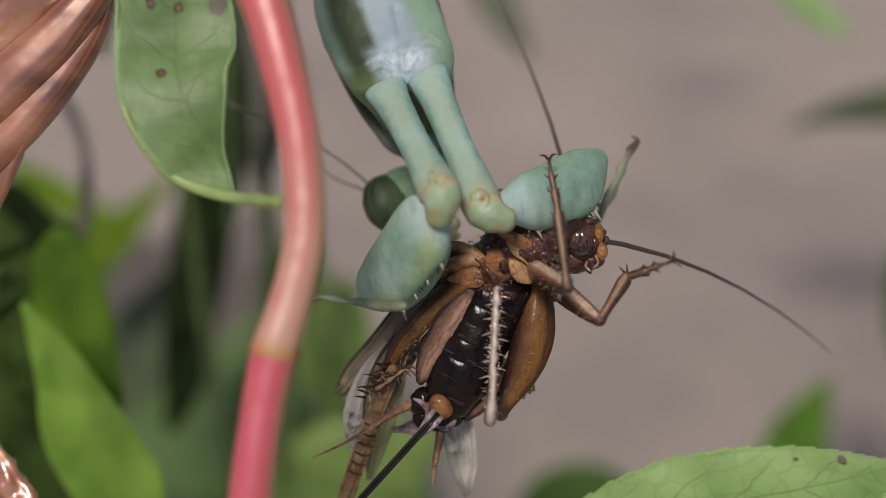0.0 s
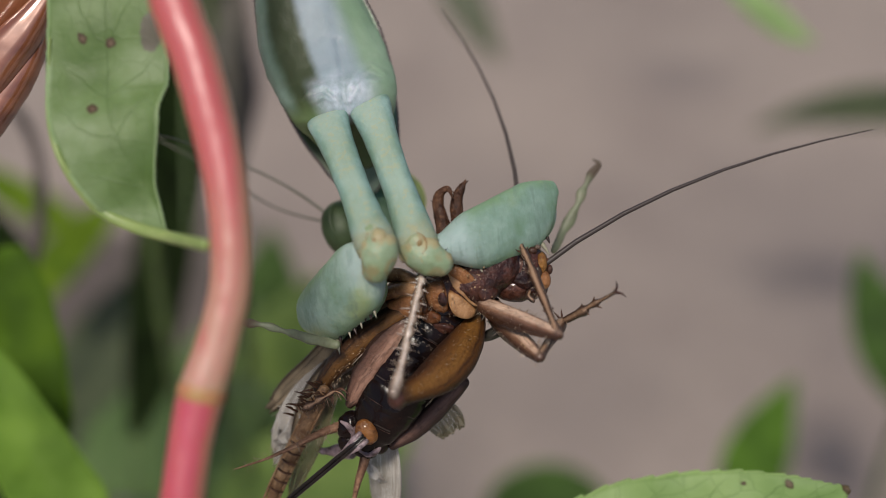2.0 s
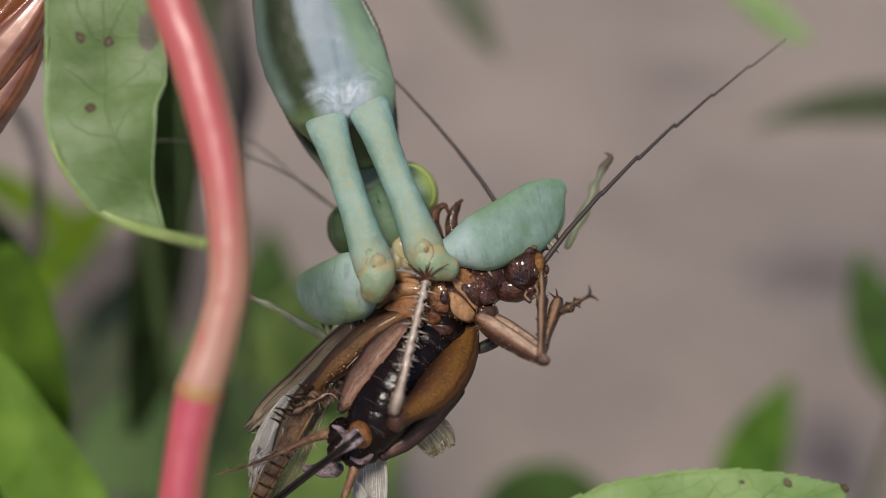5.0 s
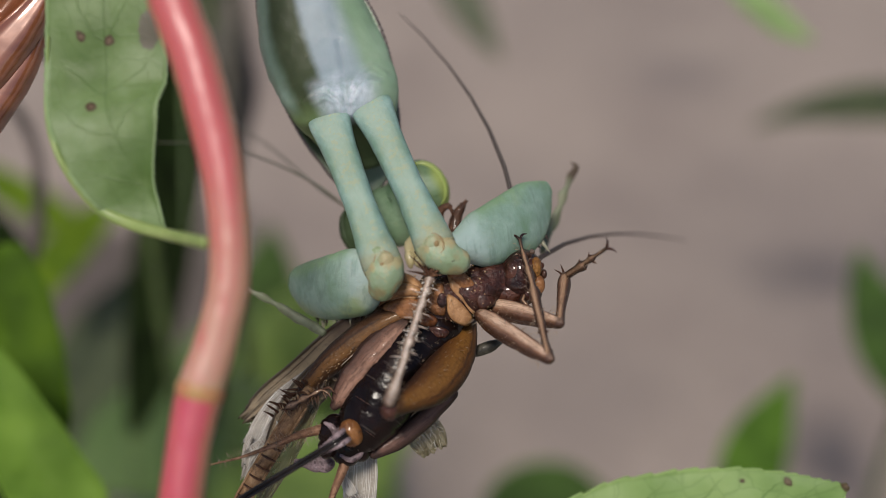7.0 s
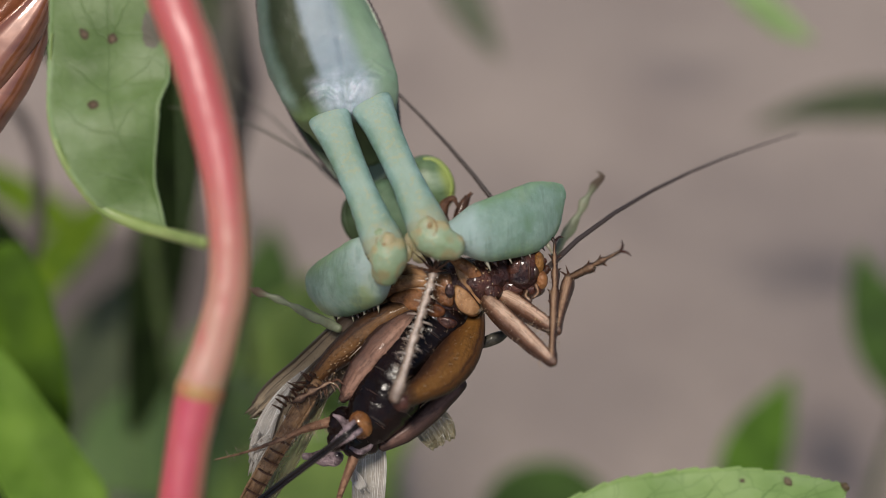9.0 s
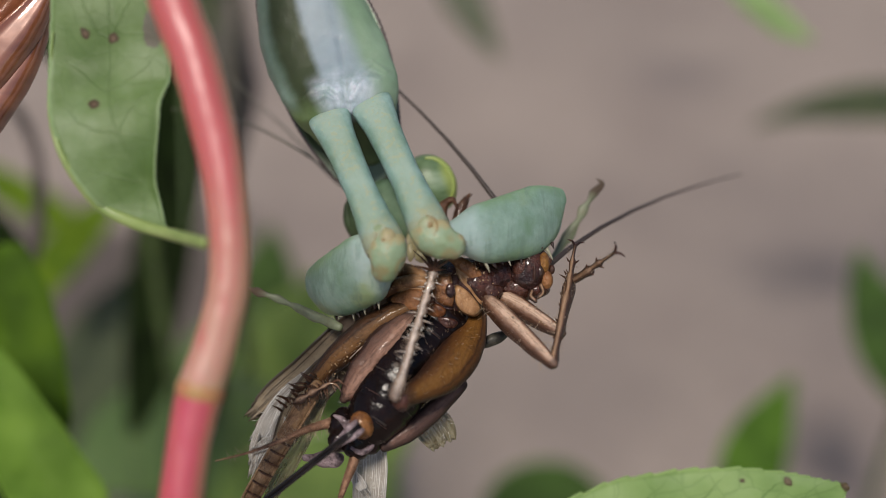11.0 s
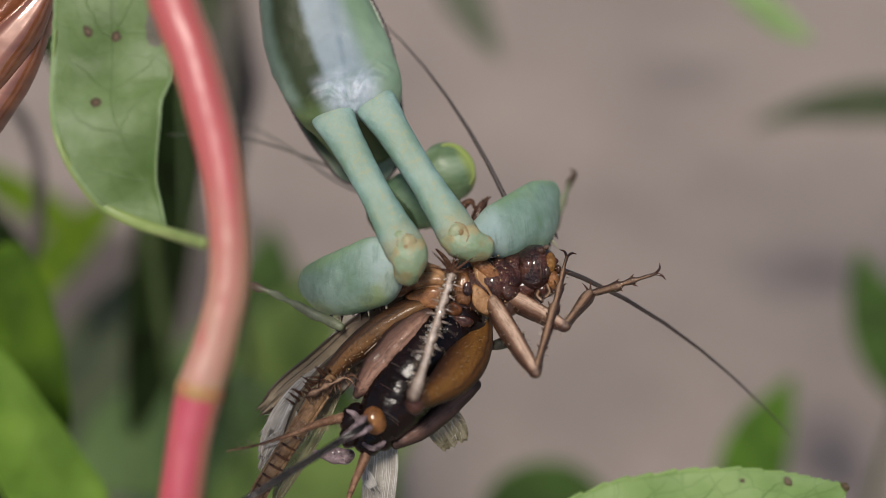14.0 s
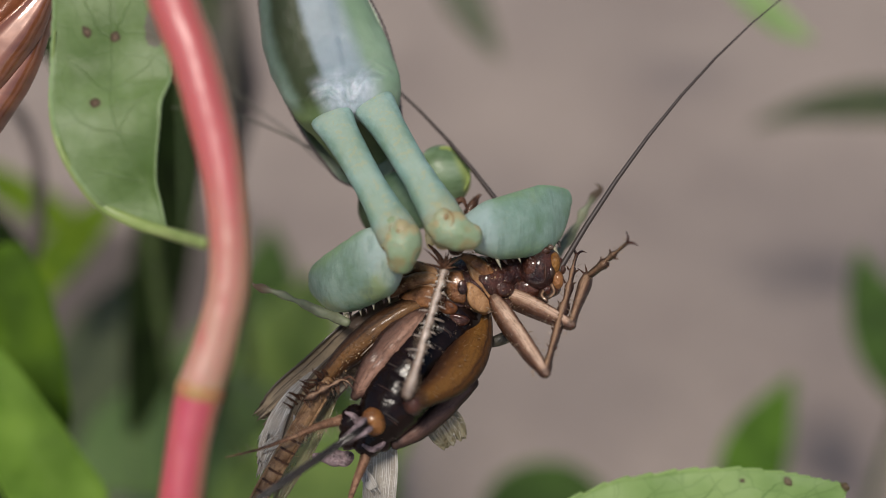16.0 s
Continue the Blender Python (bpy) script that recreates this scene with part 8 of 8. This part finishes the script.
    swing(ovi, [(0, (-5.8, -4.95, -16.35), (-12.59, -1.86, -24.14)), (0.5, (-6.92, -3.69, -16.73), (-14.23, -3.32, -24.55)), (0.6, (-6.22, -3.86, -16.41), (-13.59, -3.23, -24.17)), (0.7, (-6.3, -5.52, -15.92), (-13.86, -2.39, -22.87)), (0.8, (-6.28, -6.41, -15.26), (-13.73, -2.01, -21.6)), (1, (-6.85, -6.65, -15.37), (-14.25, -1.93, -21.55)), (1.5, (-6.5, -5.58, -15.53), (-12.64, 0.64, -21.68)), (2, (-6.74, -5.44, -15.53), (-13.47, 0.11, -21.7)), (2.5, (-7.13, -4.55, -15.95), (-13.13, 1.81, -22.09)), (3, (-7.95, -8.58, -15.1), (-17.51, -11.22, -19.05)), (3.5, (-7.58, -8.31, -15.15), (-14.65, -2.99, -21.13)), (4, (-6.98, -8.74, -14.96), (-14.27, -3.79, -20.98)), (6.5, (-6.65, -9.57, -14.74), (-14.15, -5.02, -20.83)), (7, (-7.53, -8.69, -14.9), (-16.45, -6.87, -20.48)), (7.5, (-7.13, -9.13, -14.49), (-14.83, -5.28, -20.82)), (8, (-6.9, -9.2, -14.39), (-14.95, -6.05, -20.67)), (8.5, (-6.52, -9.49, -13.9), (-14.75, -7.42, -20.39)), (9, (-6.68, -9.06, -14.14), (-14.87, -6.62, -20.55)), (11.5, (-6.53, -9.36, -14.1), (-14.44, -6.34, -20.61)), (12, (-6.44, -8.69, -14.38), (-14.52, -5.78, -20.72)), (12.5, (-6.43, -8.8, -14.32), (-14.5, -5.92, -20.69)), (13, (-5.92, -8.22, -14.72), (-13.35, -3.96, -21.1)), (13.5, (-5.52, -8.66, -14.56), (-12.62, -4.05, -21.08)), (13.7, (-7.29, -10.1, -13.54), (-17.82, -12, -17.16)), (13.8, (-6.85, -9.9, -13.48), (-16.94, -12, -18.04)), (14, (-5.46, -9.72, -13.59), (-14.37, -12.23, -18.92)), (14.5, (-4.89, -10.39, -13.19), (-13.38, -12.84, -19.18)), (15, (-4.81, -10.25, -13.43), (-13.43, -12.68, -19.24)), (15.5, (-5.14, -9.88, -13.35), (-13.87, -12.37, -18.98)), (16, (-5.5, -9.85, -13.67), (-14.2, -12.32, -19.35))])
    swing(hfem, [(0, (2.33, -1, -4.55), (-0.72, -2.31, -16.6)), (0.5, (1.46, -1, -4.66), (-1.58, -2.38, -16.71)), (0.6, (2.21, -1, -4.48), (-1.13, -2.9, -16.38)), (0.7, (2.57, -1, -5.44), (-3.29, -8, -13.93)), (0.8, (2.85, -1, -5.56), (-3.74, -9.94, -11.22)), (1, (2.35, -1, -5.88), (-4.36, -10.31, -10.78)), (1.5, (2.8, -1, -5.26), (-3.6, -10.02, -11.12)), (2, (2.66, -1, -5.39), (-3.75, -9.69, -11.72)), (2.5, (2.46, -1, -5.68), (-4.07, -9.53, -12.1)), (3, (1.67, -1, -6.42), (-4.92, -9.71, -12.53)), (3.5, (1.8, -1, -6.43), (-4.69, -9.31, -13.18)), (4, (1.92, -1, -6.2), (-4.22, -9.16, -13.44)), (6.5, (2.26, -1, -5.81), (-3.6, -8.87, -13.57)), (7, (2.02, -1, -6.57), (-4.24, -9.89, -12.78)), (7.5, (2.36, -1, -6.1), (-4.03, -9.36, -12.87)), (8, (2.66, -1, -5.86), (-3.8, -9.49, -12.4)), (8.5, (2.66, -1, -5.36), (-3.25, -9.7, -12.15)), (9, (2.66, -1, -5.27), (-3.26, -9.61, -12.16)), (11.5, (2.85, -1, -5.36), (-3.35, -9.55, -12.08)), (12, (2.85, -1, -5.27), (-3.35, -9.38, -12.19)), (12.5, (2.85, -1, -5.27), (-3.26, -9.45, -12.18)), (13, (3, -1, -5.12), (-2.9, -9.27, -12.43)), (13.5, (3.15, -1, -5.12), (-2.45, -9.37, -12.55)), (13.7, (2.66, -1, -5.27), (-1.76, -9.8, -11.24)), (13.8, (2.85, -1, -4.87), (-2.89, -9.9, -11.45)), (14, (3.25, -1, -5.61), (-2.21, -10.04, -12.33)), (14.5, (3.49, -1, -5.36), (-1.75, -10.08, -12.19)), (15, (3.64, -1, -5.36), (-1.62, -9.96, -12.34)), (15.5, (3.49, -1, -5.12), (-1.99, -9.71, -12.24)), (16, (3.25, -1, -5.36), (-2.35, -9.73, -12.37))])
    swing(htib, [(0, (-1.59, -6.6, -16.84), (-1.04, -6.55, -5.63)), (0.5, (-2.5, -6.6, -17.08), (-1.73, -6.56, -5.89)), (0.6, (-1.92, -6.87, -16.41), (-1.06, -6.47, -5.22)), (0.7, (-3.05, -9.39, -12.62), (-1.22, -5.47, -2.27)), (0.8, (-3.58, -10.75, -10.18), (-1.31, -5.11, -0.76)), (1, (-4.32, -11.11, -9.81), (-1.92, -5.06, -0.68)), (1.5, (-3.7, -10.82, -10.36), (-1.7, -5.54, -0.66)), (2, (-3.94, -10.49, -11.18), (-1.65, -5.72, -1.28)), (2.5, (-4.17, -10.33, -11.69), (-1.82, -5.8, -1.69)), (3, (-5.33, -10.51, -11.44), (-2.02, -5.74, -1.84)), (3.5, (-5.01, -10.11, -12.49), (-2, -5.59, -2.66)), (4, (-4.28, -9.96, -12.79), (-1.91, -5.81, -2.63)), (6.5, (-3.66, -9.67, -12.79), (-0.97, -5.78, -2.61)), (7, (-4.2, -10.69, -12.01), (-1.07, -5.92, -2.34)), (7.5, (-4.23, -10.16, -12.18), (-0.99, -5.82, -2.35)), (8, (-4.09, -10.29, -11.63), (-0.76, -5.62, -1.98)), (8.5, (-3.76, -10.5, -11.74), (-0.79, -5.69, -2.04)), (9, (-3.77, -10.41, -11.75), (-0.78, -5.68, -2.02)), (11.5, (-3.77, -10.35, -11.62), (-0.76, -5.64, -1.89)), (12, (-3.64, -10.18, -11.64), (-0.65, -5.63, -1.83)), (12.5, (-3.64, -10.25, -11.63), (-0.65, -5.63, -1.85)), (13, (-3.24, -10.07, -11.79), (-0.31, -5.61, -1.91)), (13.5, (-2.79, -10.17, -11.96), (0.01, -5.68, -2.06)), (13.7, (-1.75, -10.6, -10.34), (-0.19, -5.7, -2.3)), (13.8, (-2.86, -10.6, -11.14), (-0.42, -5.7, -1.83)), (14, (-2.28, -10.84, -11.56), (0.73, -5.63, -2.09)), (14.5, (-1.87, -10.88, -11.69), (0.88, -5.76, -2.09)), (15, (-1.88, -10.76, -11.71), (0.85, -5.64, -2.09)), (15.5, (-2.19, -10.51, -11.38), (0.47, -5.66, -1.61)), (16, (-2.78, -10.53, -11.46), (0.12, -5.73, -1.74))])
    swing(chead, [(0, (6.41, -2, -2.12), (9, -1.43, -3.18)), (0.5, (5.69, -2, -2.32), (8.28, -1.43, -3.39)), (0.6, (6.46, -2, -2.03), (9.05, -1.43, -3.09)), (0.7, (7.03, -2, -1.8), (9.63, -1.39, -2.88)), (0.8, (7.42, -2, -1.29), (10.01, -1.37, -2.37)), (1, (6.97, -2, -1.44), (9.55, -1.37, -2.53)), (1.5, (6.92, -2, -1.56), (9.51, -1.36, -2.65)), (2, (7.02, -2, -1.68), (9.61, -1.37, -2.77)), (2.5, (6.82, -2, -1.97), (9.41, -1.37, -3.06)), (3, (6.24, -2, -2.71), (8.83, -1.36, -3.8)), (3.5, (6.17, -2, -2.23), (8.75, -1.36, -3.32)), (4, (6.68, -2, -2), (9.27, -1.37, -3.09)), (6.5, (6.87, -2, -1.61), (9.46, -1.37, -2.7)), (7, (6.63, -2, -2.27), (9.22, -1.37, -3.36)), (7.5, (6.63, -2, -2), (9.22, -1.37, -3.09)), (8, (6.87, -2, -2.14), (9.46, -1.37, -3.24)), (8.5, (7.02, -2, -1.9), (9.61, -1.37, -2.99)), (9, (6.87, -2, -1.9), (9.46, -1.37, -2.99)), (11.5, (7.36, -2, -1.9), (9.95, -1.38, -2.99)), (12, (7.36, -2, -1.9), (9.95, -1.38, -2.99)), (12.5, (7.51, -2, -1.8), (10.1, -1.38, -2.89)), (13, (7.12, -2, -1.9), (9.71, -1.37, -2.99)), (13.5, (7.21, -2, -1.9), (9.81, -1.38, -2.99)), (13.7, (6.6, -2, -2.2), (9.2, -1.37, -3.29)), (14, (7.85, -2, -1.9), (10.44, -1.39, -2.99)), (14.5, (7.85, -2, -1.66), (10.44, -1.38, -2.75)), (15, (7.85, -2, -1.66), (10.44, -1.38, -2.75)), (15.5, (8.09, -2, -1.66), (10.69, -1.39, -2.75)), (16, (8.24, -2, -1.9), (10.84, -1.39, -2.99))])
    swing(fore["afem"], [(0, (2.15, -4, -4.3), (4.36, -11.51, -5.83)), (0.5, (1.45, -4, -4.52), (3.73, -11.5, -6.1)), (0.6, (2.24, -4, -4.29), (4.73, -11.41, -5.94)), (0.7, (3.04, -4, -4.7), (7.66, -10.08, -7.03)), (0.8, (3.53, -4, -4.53), (9.1, -9.09, -7.1)), (1, (3.1, -4, -4.77), (8.87, -8.81, -7.39)), (1.5, (3.35, -4, -4.4), (9.19, -8.93, -6.55)), (2, (3.44, -4, -4.61), (9.18, -9.11, -6.66)), (2.5, (3.35, -4, -4.81), (8.72, -8.64, -8.38)), (3, (3.16, -4, -6.96), (3.28, -11.51, -9.55)), (3.5, (2.94, -4, -6.25), (6.86, -9.5, -10.44)), (4, (3.11, -4, -6.02), (7.48, -9.37, -9.92)), (6.5, (3.39, -4, -5.64), (8.62, -9.8, -7.13)), (7, (3.4, -4, -5.67), (8.54, -9.2, -8.79)), (7.5, (3.54, -4, -5.45), (8.12, -9.26, -9.26)), (8, (3.73, -4, -5.21), (8.41, -8.51, -9.79)), (8.5, (3.87, -4, -4.59), (8.75, -8.35, -9.11)), (9, (3.87, -4, -4.49), (8.86, -8.09, -9.14)), (11.5, (4.02, -4, -4.49), (8.93, -7.89, -9.39)), (12, (4.11, -4, -4.35), (8.9, -8.17, -9.13)), (12.5, (4.11, -4, -4.35), (8.75, -8.36, -9.11)), (13, (4.11, -4, -4.35), (8.72, -8.65, -8.86)), (13.5, (4.21, -4, -4.26), (8.84, -8.9, -8.47)), (13.7, (3.54, -4, -5.12), (6.45, -8.5, -10.93)), (13.8, (3.63, -4, -5.12), (8.14, -8.5, -9.79)), (14, (4.21, -4, -4.49), (7.48, -8.71, -9.99)), (14.5, (4.35, -4, -4.49), (7.79, -8.87, -9.75)), (15, (4.49, -4, -4.49), (8.26, -8.71, -9.67)), (15.5, (4.49, -4, -4.26), (8.4, -8.11, -9.82)), (16, (4.49, -4, -4.49), (8.3, -8.23, -10.04))])
    swing(fore["atib"], [(0, (4.36, -11.51, -5.83), (3.25, -6.72, 4.55)), (0.5, (3.73, -11.5, -6.1), (2.57, -6.97, 4.43)), (0.6, (4.7, -11.34, -5.92), (3.4, -6.73, 4.55)), (0.7, (7.47, -9.83, -6.94), (4.72, -4.56, 2.94)), (0.8, (9.03, -9.03, -7.06), (5.55, -3.44, 2.39)), (1, (8.87, -8.81, -7.39), (5.2, -3.15, 1.95)), (1.5, (9.19, -8.93, -6.55), (5.57, -2.75, 2.47)), (2, (9.18, -9.11, -6.66), (5.76, -2.71, 2.3)), (2.5, (8.72, -8.64, -8.38), (6.75, -3.16, 1.57)), (3, (3.28, -11.51, -9.55), (10.69, -2.83, -11.15)), (3.5, (6.86, -9.5, -10.44), (9.34, -1.97, -2.08)), (4, (7.48, -9.37, -9.92), (10.4, -1.28, -2.26)), (6.5, (8.62, -9.8, -7.13), (5.22, -3.88, 2.15)), (7, (8.54, -9.2, -8.79), (6.56, -3.11, 0.8)), (7.5, (8.12, -9.26, -9.26), (8.9, -2.85, 0.29)), (8, (8.41, -8.51, -9.79), (9.24, -2.8, 0.19)), (8.5, (8.75, -8.35, -9.11), (9.54, -2.1, 0.54)), (9, (8.86, -8.09, -9.14), (9.65, -2.03, 0.63)), (11.5, (8.93, -7.89, -9.39), (11.65, -2.01, 0.15)), (12, (8.9, -8.17, -9.13), (11.59, -2.11, 0.29)), (12.5, (8.75, -8.36, -9.11), (11.68, -2.61, 0.44)), (13, (8.72, -8.65, -8.86), (11.31, -2.88, 0.77)), (13.5, (8.84, -8.9, -8.47), (10.58, -2.97, 1.26)), (13.7, (6.45, -8.5, -10.93), (16.38, -5, -10.84)), (13.8, (8.14, -8.5, -9.79), (10.43, -3, 0.53)), (14, (7.48, -8.71, -9.99), (10.61, -2.69, -0.68)), (14.5, (7.79, -8.87, -9.75), (11.74, -3.36, -0.43)), (15, (8.26, -8.71, -9.67), (11.38, -3.11, -0.1)), (15.5, (8.4, -8.11, -9.82), (11.67, -2.69, -0.19)), (16, (8.3, -8.23, -10.04), (11.45, -2.53, -0.53))])
    swing(fore["bfem"], [(0, (3.73, -2, -5.52), (7.29, -7.83, -8.56)), (0.5, (3.01, -2, -5.73), (6.51, -8.02, -8.52)), (0.6, (3.74, -2, -5.49), (7.35, -7.94, -8.32)), (0.7, (3.97, -2, -5.82), (8.62, -6.99, -8.87)), (0.8, (4.17, -2, -5.6), (9.32, -6.4, -8.73)), (1, (3.65, -2, -5.82), (8.92, -6.24, -8.97)), (1.5, (4.48, -2, -5.46), (7.67, -8.08, -8.35)), (2, (4.34, -2, -5.58), (7.77, -7.89, -8.58)), (2.5, (3.9, -2, -5.39), (8.5, -6.88, -8.62)), (3, (2.97, -2, -8.07), (2.55, -8.75, -11.2)), (3.5, (3.24, -2, -6.13), (7.92, -7.57, -7.74)), (4, (3.36, -2, -5.65), (8.45, -6.94, -7.94)), (6.5, (3.95, -2, -5.75), (7.39, -8.15, -8.17)), (7, (3.8, -2, -4.8), (9.61, -6.48, -6.09)), (7.5, (3.95, -2, -4.34), (9.37, -6.6, -6.57)), (8, (4.09, -2, -4.09), (9.66, -6.03, -6.98)), (8.5, (4.19, -2, -3.61), (9.67, -5.91, -6.8)), (9, (4.19, -2, -3.46), (9.41, -6.19, -6.74)), (11.5, (4.29, -2, -3.61), (9.95, -5.44, -7.03)), (12, (4.44, -2, -3.46), (10.16, -5.64, -6.54)), (12.5, (4.44, -2, -3.46), (10.15, -5.73, -6.44)), (13, (4.44, -2, -3.46), (10.12, -6.06, -6.04)), (13.5, (4.44, -2, -3.46), (10.1, -6.32, -5.66)), (13.7, (3.8, -2, -3.61), (9.71, -5.5, -6.93)), (14, (4.68, -2, -3.61), (10.1, -6.28, -6.41)), (14.5, (4.92, -2, -3.46), (10.33, -6.29, -6.27)), (15, (4.92, -2, -3.46), (10.58, -6.17, -5.95)), (15.5, (4.92, -2, -3.36), (10.87, -5.65, -5.98)), (16, (4.92, -2, -3.61), (10.59, -6.03, -6.28))])
    swing(fore["btib"], [(0, (7.29, -7.83, -8.56), (9.81, -5.54, -4.99)), (0.5, (6.51, -8.02, -8.52), (8.84, -4.73, -5.71)), (0.6, (7.34, -7.92, -8.31), (9.61, -4.59, -5.46)), (0.7, (8.56, -6.92, -8.83), (10.08, -3.35, -5.76)), (0.8, (9.3, -6.38, -8.72), (10.4, -2.73, -5.56)), (1, (8.92, -6.24, -8.97), (9.93, -2.57, -5.8)), (1.5, (7.67, -8.08, -8.35), (10.08, -4.51, -5.9)), (2, (7.77, -7.89, -8.58), (9.96, -4.3, -5.93)), (2.5, (8.5, -6.88, -8.62), (9.88, -3.22, -5.56)), (3, (2.55, -8.75, -11.2), (7.49, -9.18, -11.6)), (3.5, (7.92, -7.57, -7.74), (8.78, -2.83, -6.56)), (4, (8.45, -6.94, -7.94), (10, -2.98, -5.36)), (6.5, (7.39, -8.15, -8.17), (8.3, -5.38, -4.15)), (7, (9.61, -6.48, -6.09), (10.4, -3.33, -2.33)), (7.5, (9.37, -6.6, -6.57), (10.43, -2.99, -3.33)), (8, (9.66, -6.03, -6.98), (10.45, -2.75, -3.34)), (8.5, (9.67, -5.91, -6.8), (10.69, -2.77, -3.1)), (9, (9.41, -6.19, -6.74), (10.7, -4.08, -2.44)), (11.5, (9.95, -5.44, -7.03), (10.92, -2.93, -2.85)), (12, (10.16, -5.64, -6.54), (10.85, -2.67, -2.62)), (12.5, (10.15, -5.73, -6.44), (10.91, -2.99, -2.37)), (13, (10.12, -6.06, -6.04), (10.69, -2.77, -2.37)), (13.5, (10.1, -6.32, -5.66), (10.61, -2.63, -2.37)), (13.7, (9.71, -5.5, -6.93), (13.92, -4, -5.69)), (14, (10.1, -6.28, -6.41), (12.62, -2.87, -3.82)), (14.5, (10.33, -6.29, -6.27), (11.61, -3.19, -2.6)), (15, (10.58, -6.17, -5.95), (12.26, -3.88, -1.87)), (15.5, (10.87, -5.65, -5.98), (12.33, -3.26, -1.88)), (16, (10.59, -6.03, -6.28), (12.3, -3.51, -2.35))])
    swing(fore["btar"], [(0, (9.81, -5.54, -4.99), (12.7, -10.52, -3.7)), (0.5, (8.84, -4.73, -5.71), (12.39, -9.11, -3.95)), (0.6, (9.6, -4.6, -5.47), (13.04, -9.03, -3.64)), (0.7, (10.06, -3.39, -5.79), (12.55, -8.14, -3.36)), (0.8, (10.4, -2.74, -5.57), (12.31, -7.59, -2.85)), (1, (9.93, -2.57, -5.8), (11.68, -7.43, -3)), (1.5, (10.08, -4.51, -5.9), (14.01, -8, -3.31)), (2, (9.96, -4.3, -5.93), (13.91, -7.77, -3.34)), (2.5, (9.88, -3.22, -5.56), (13.94, -6.91, -3.51)), (3, (7.54, -9.18, -11.6), (9.96, -14.09, -13.69)), (3.5, (8.78, -2.83, -6.56), (12.63, -6.83, -4.69)), (4, (10, -2.98, -5.36), (13, -7.7, -3.6)), (6.5, (8.3, -5.38, -4.15), (10.21, -10.58, -2.24)), (7, (10.4, -3.33, -2.33), (13.31, -7.81, 0.07)), (7.5, (10.43, -2.99, -3.33), (14.81, -6.02, -0.89)), (8, (10.45, -2.75, -3.34), (14.55, -6.22, -0.98)), (8.5, (10.69, -2.77, -3.1), (14.55, -6.21, -0.33)), (9, (10.7, -4.08, -2.44), (14.43, -8, -0.18)), (11.5, (10.92, -2.93, -2.85), (13.94, -7.27, -0.32)), (12, (10.85, -2.67, -2.62), (13.73, -7.11, -0.09)), (12.5, (10.91, -2.99, -2.37), (13.8, -7.61, -0.18)), (13, (10.69, -2.77, -2.37), (13.62, -7.18, 0.14)), (13.5, (10.61, -2.63, -2.37), (13.2, -6.86, 0.74)), (13.7, (13.92, -4, -5.69), (18.01, -7, -5.99)), (14, (12.62, -2.87, -3.82), (17.81, -4.95, -2.08)), (14.5, (11.61, -3.19, -2.6), (15.63, -6.8, -0.33)), (15, (12.26, -3.88, -1.87), (14.92, -8.41, 0.73)), (15.5, (12.33, -3.26, -1.88), (15.05, -7.53, 1.06)), (16, (12.3, -3.51, -2.35), (15.01, -7.85, 0.51))])
    for ob in mid_legs:
        key(ob, {t: pose_at(cricket, t) @ Matrix.Translation((0, 0.001 * low, -0.0035 * low)) for t, low in ((0, 1), (0.5, 1), (0.6, 1), (0.7, 0.5), (0.8, 0), (1, 0), (1.5, 0), (2, 0), (2.5, 0), (3, 0), (3.5, 0), (4, 0), (6.5, 0), (7, 0), (7.5, 0), (8, 0), (8.5, 0), (9, 0), (11.5, 0), (12, 0), (12.5, 0), (13, 0), (13.5, 0), (14, 0), (14.5, 0), (15, 0), (15.5, 0), (16, 0))})
    for table, length, piece in feelers:
        joints = {row[0]: feeler_points(length, *row[1:]) for row in table}
        rest = joints[9]
        for i, ob in enumerate(piece):
            key(ob, {t: swing_matrix(rest[i], rest[i + 1], p[i], p[i + 1]) for t, p in joints.items()})


motions()
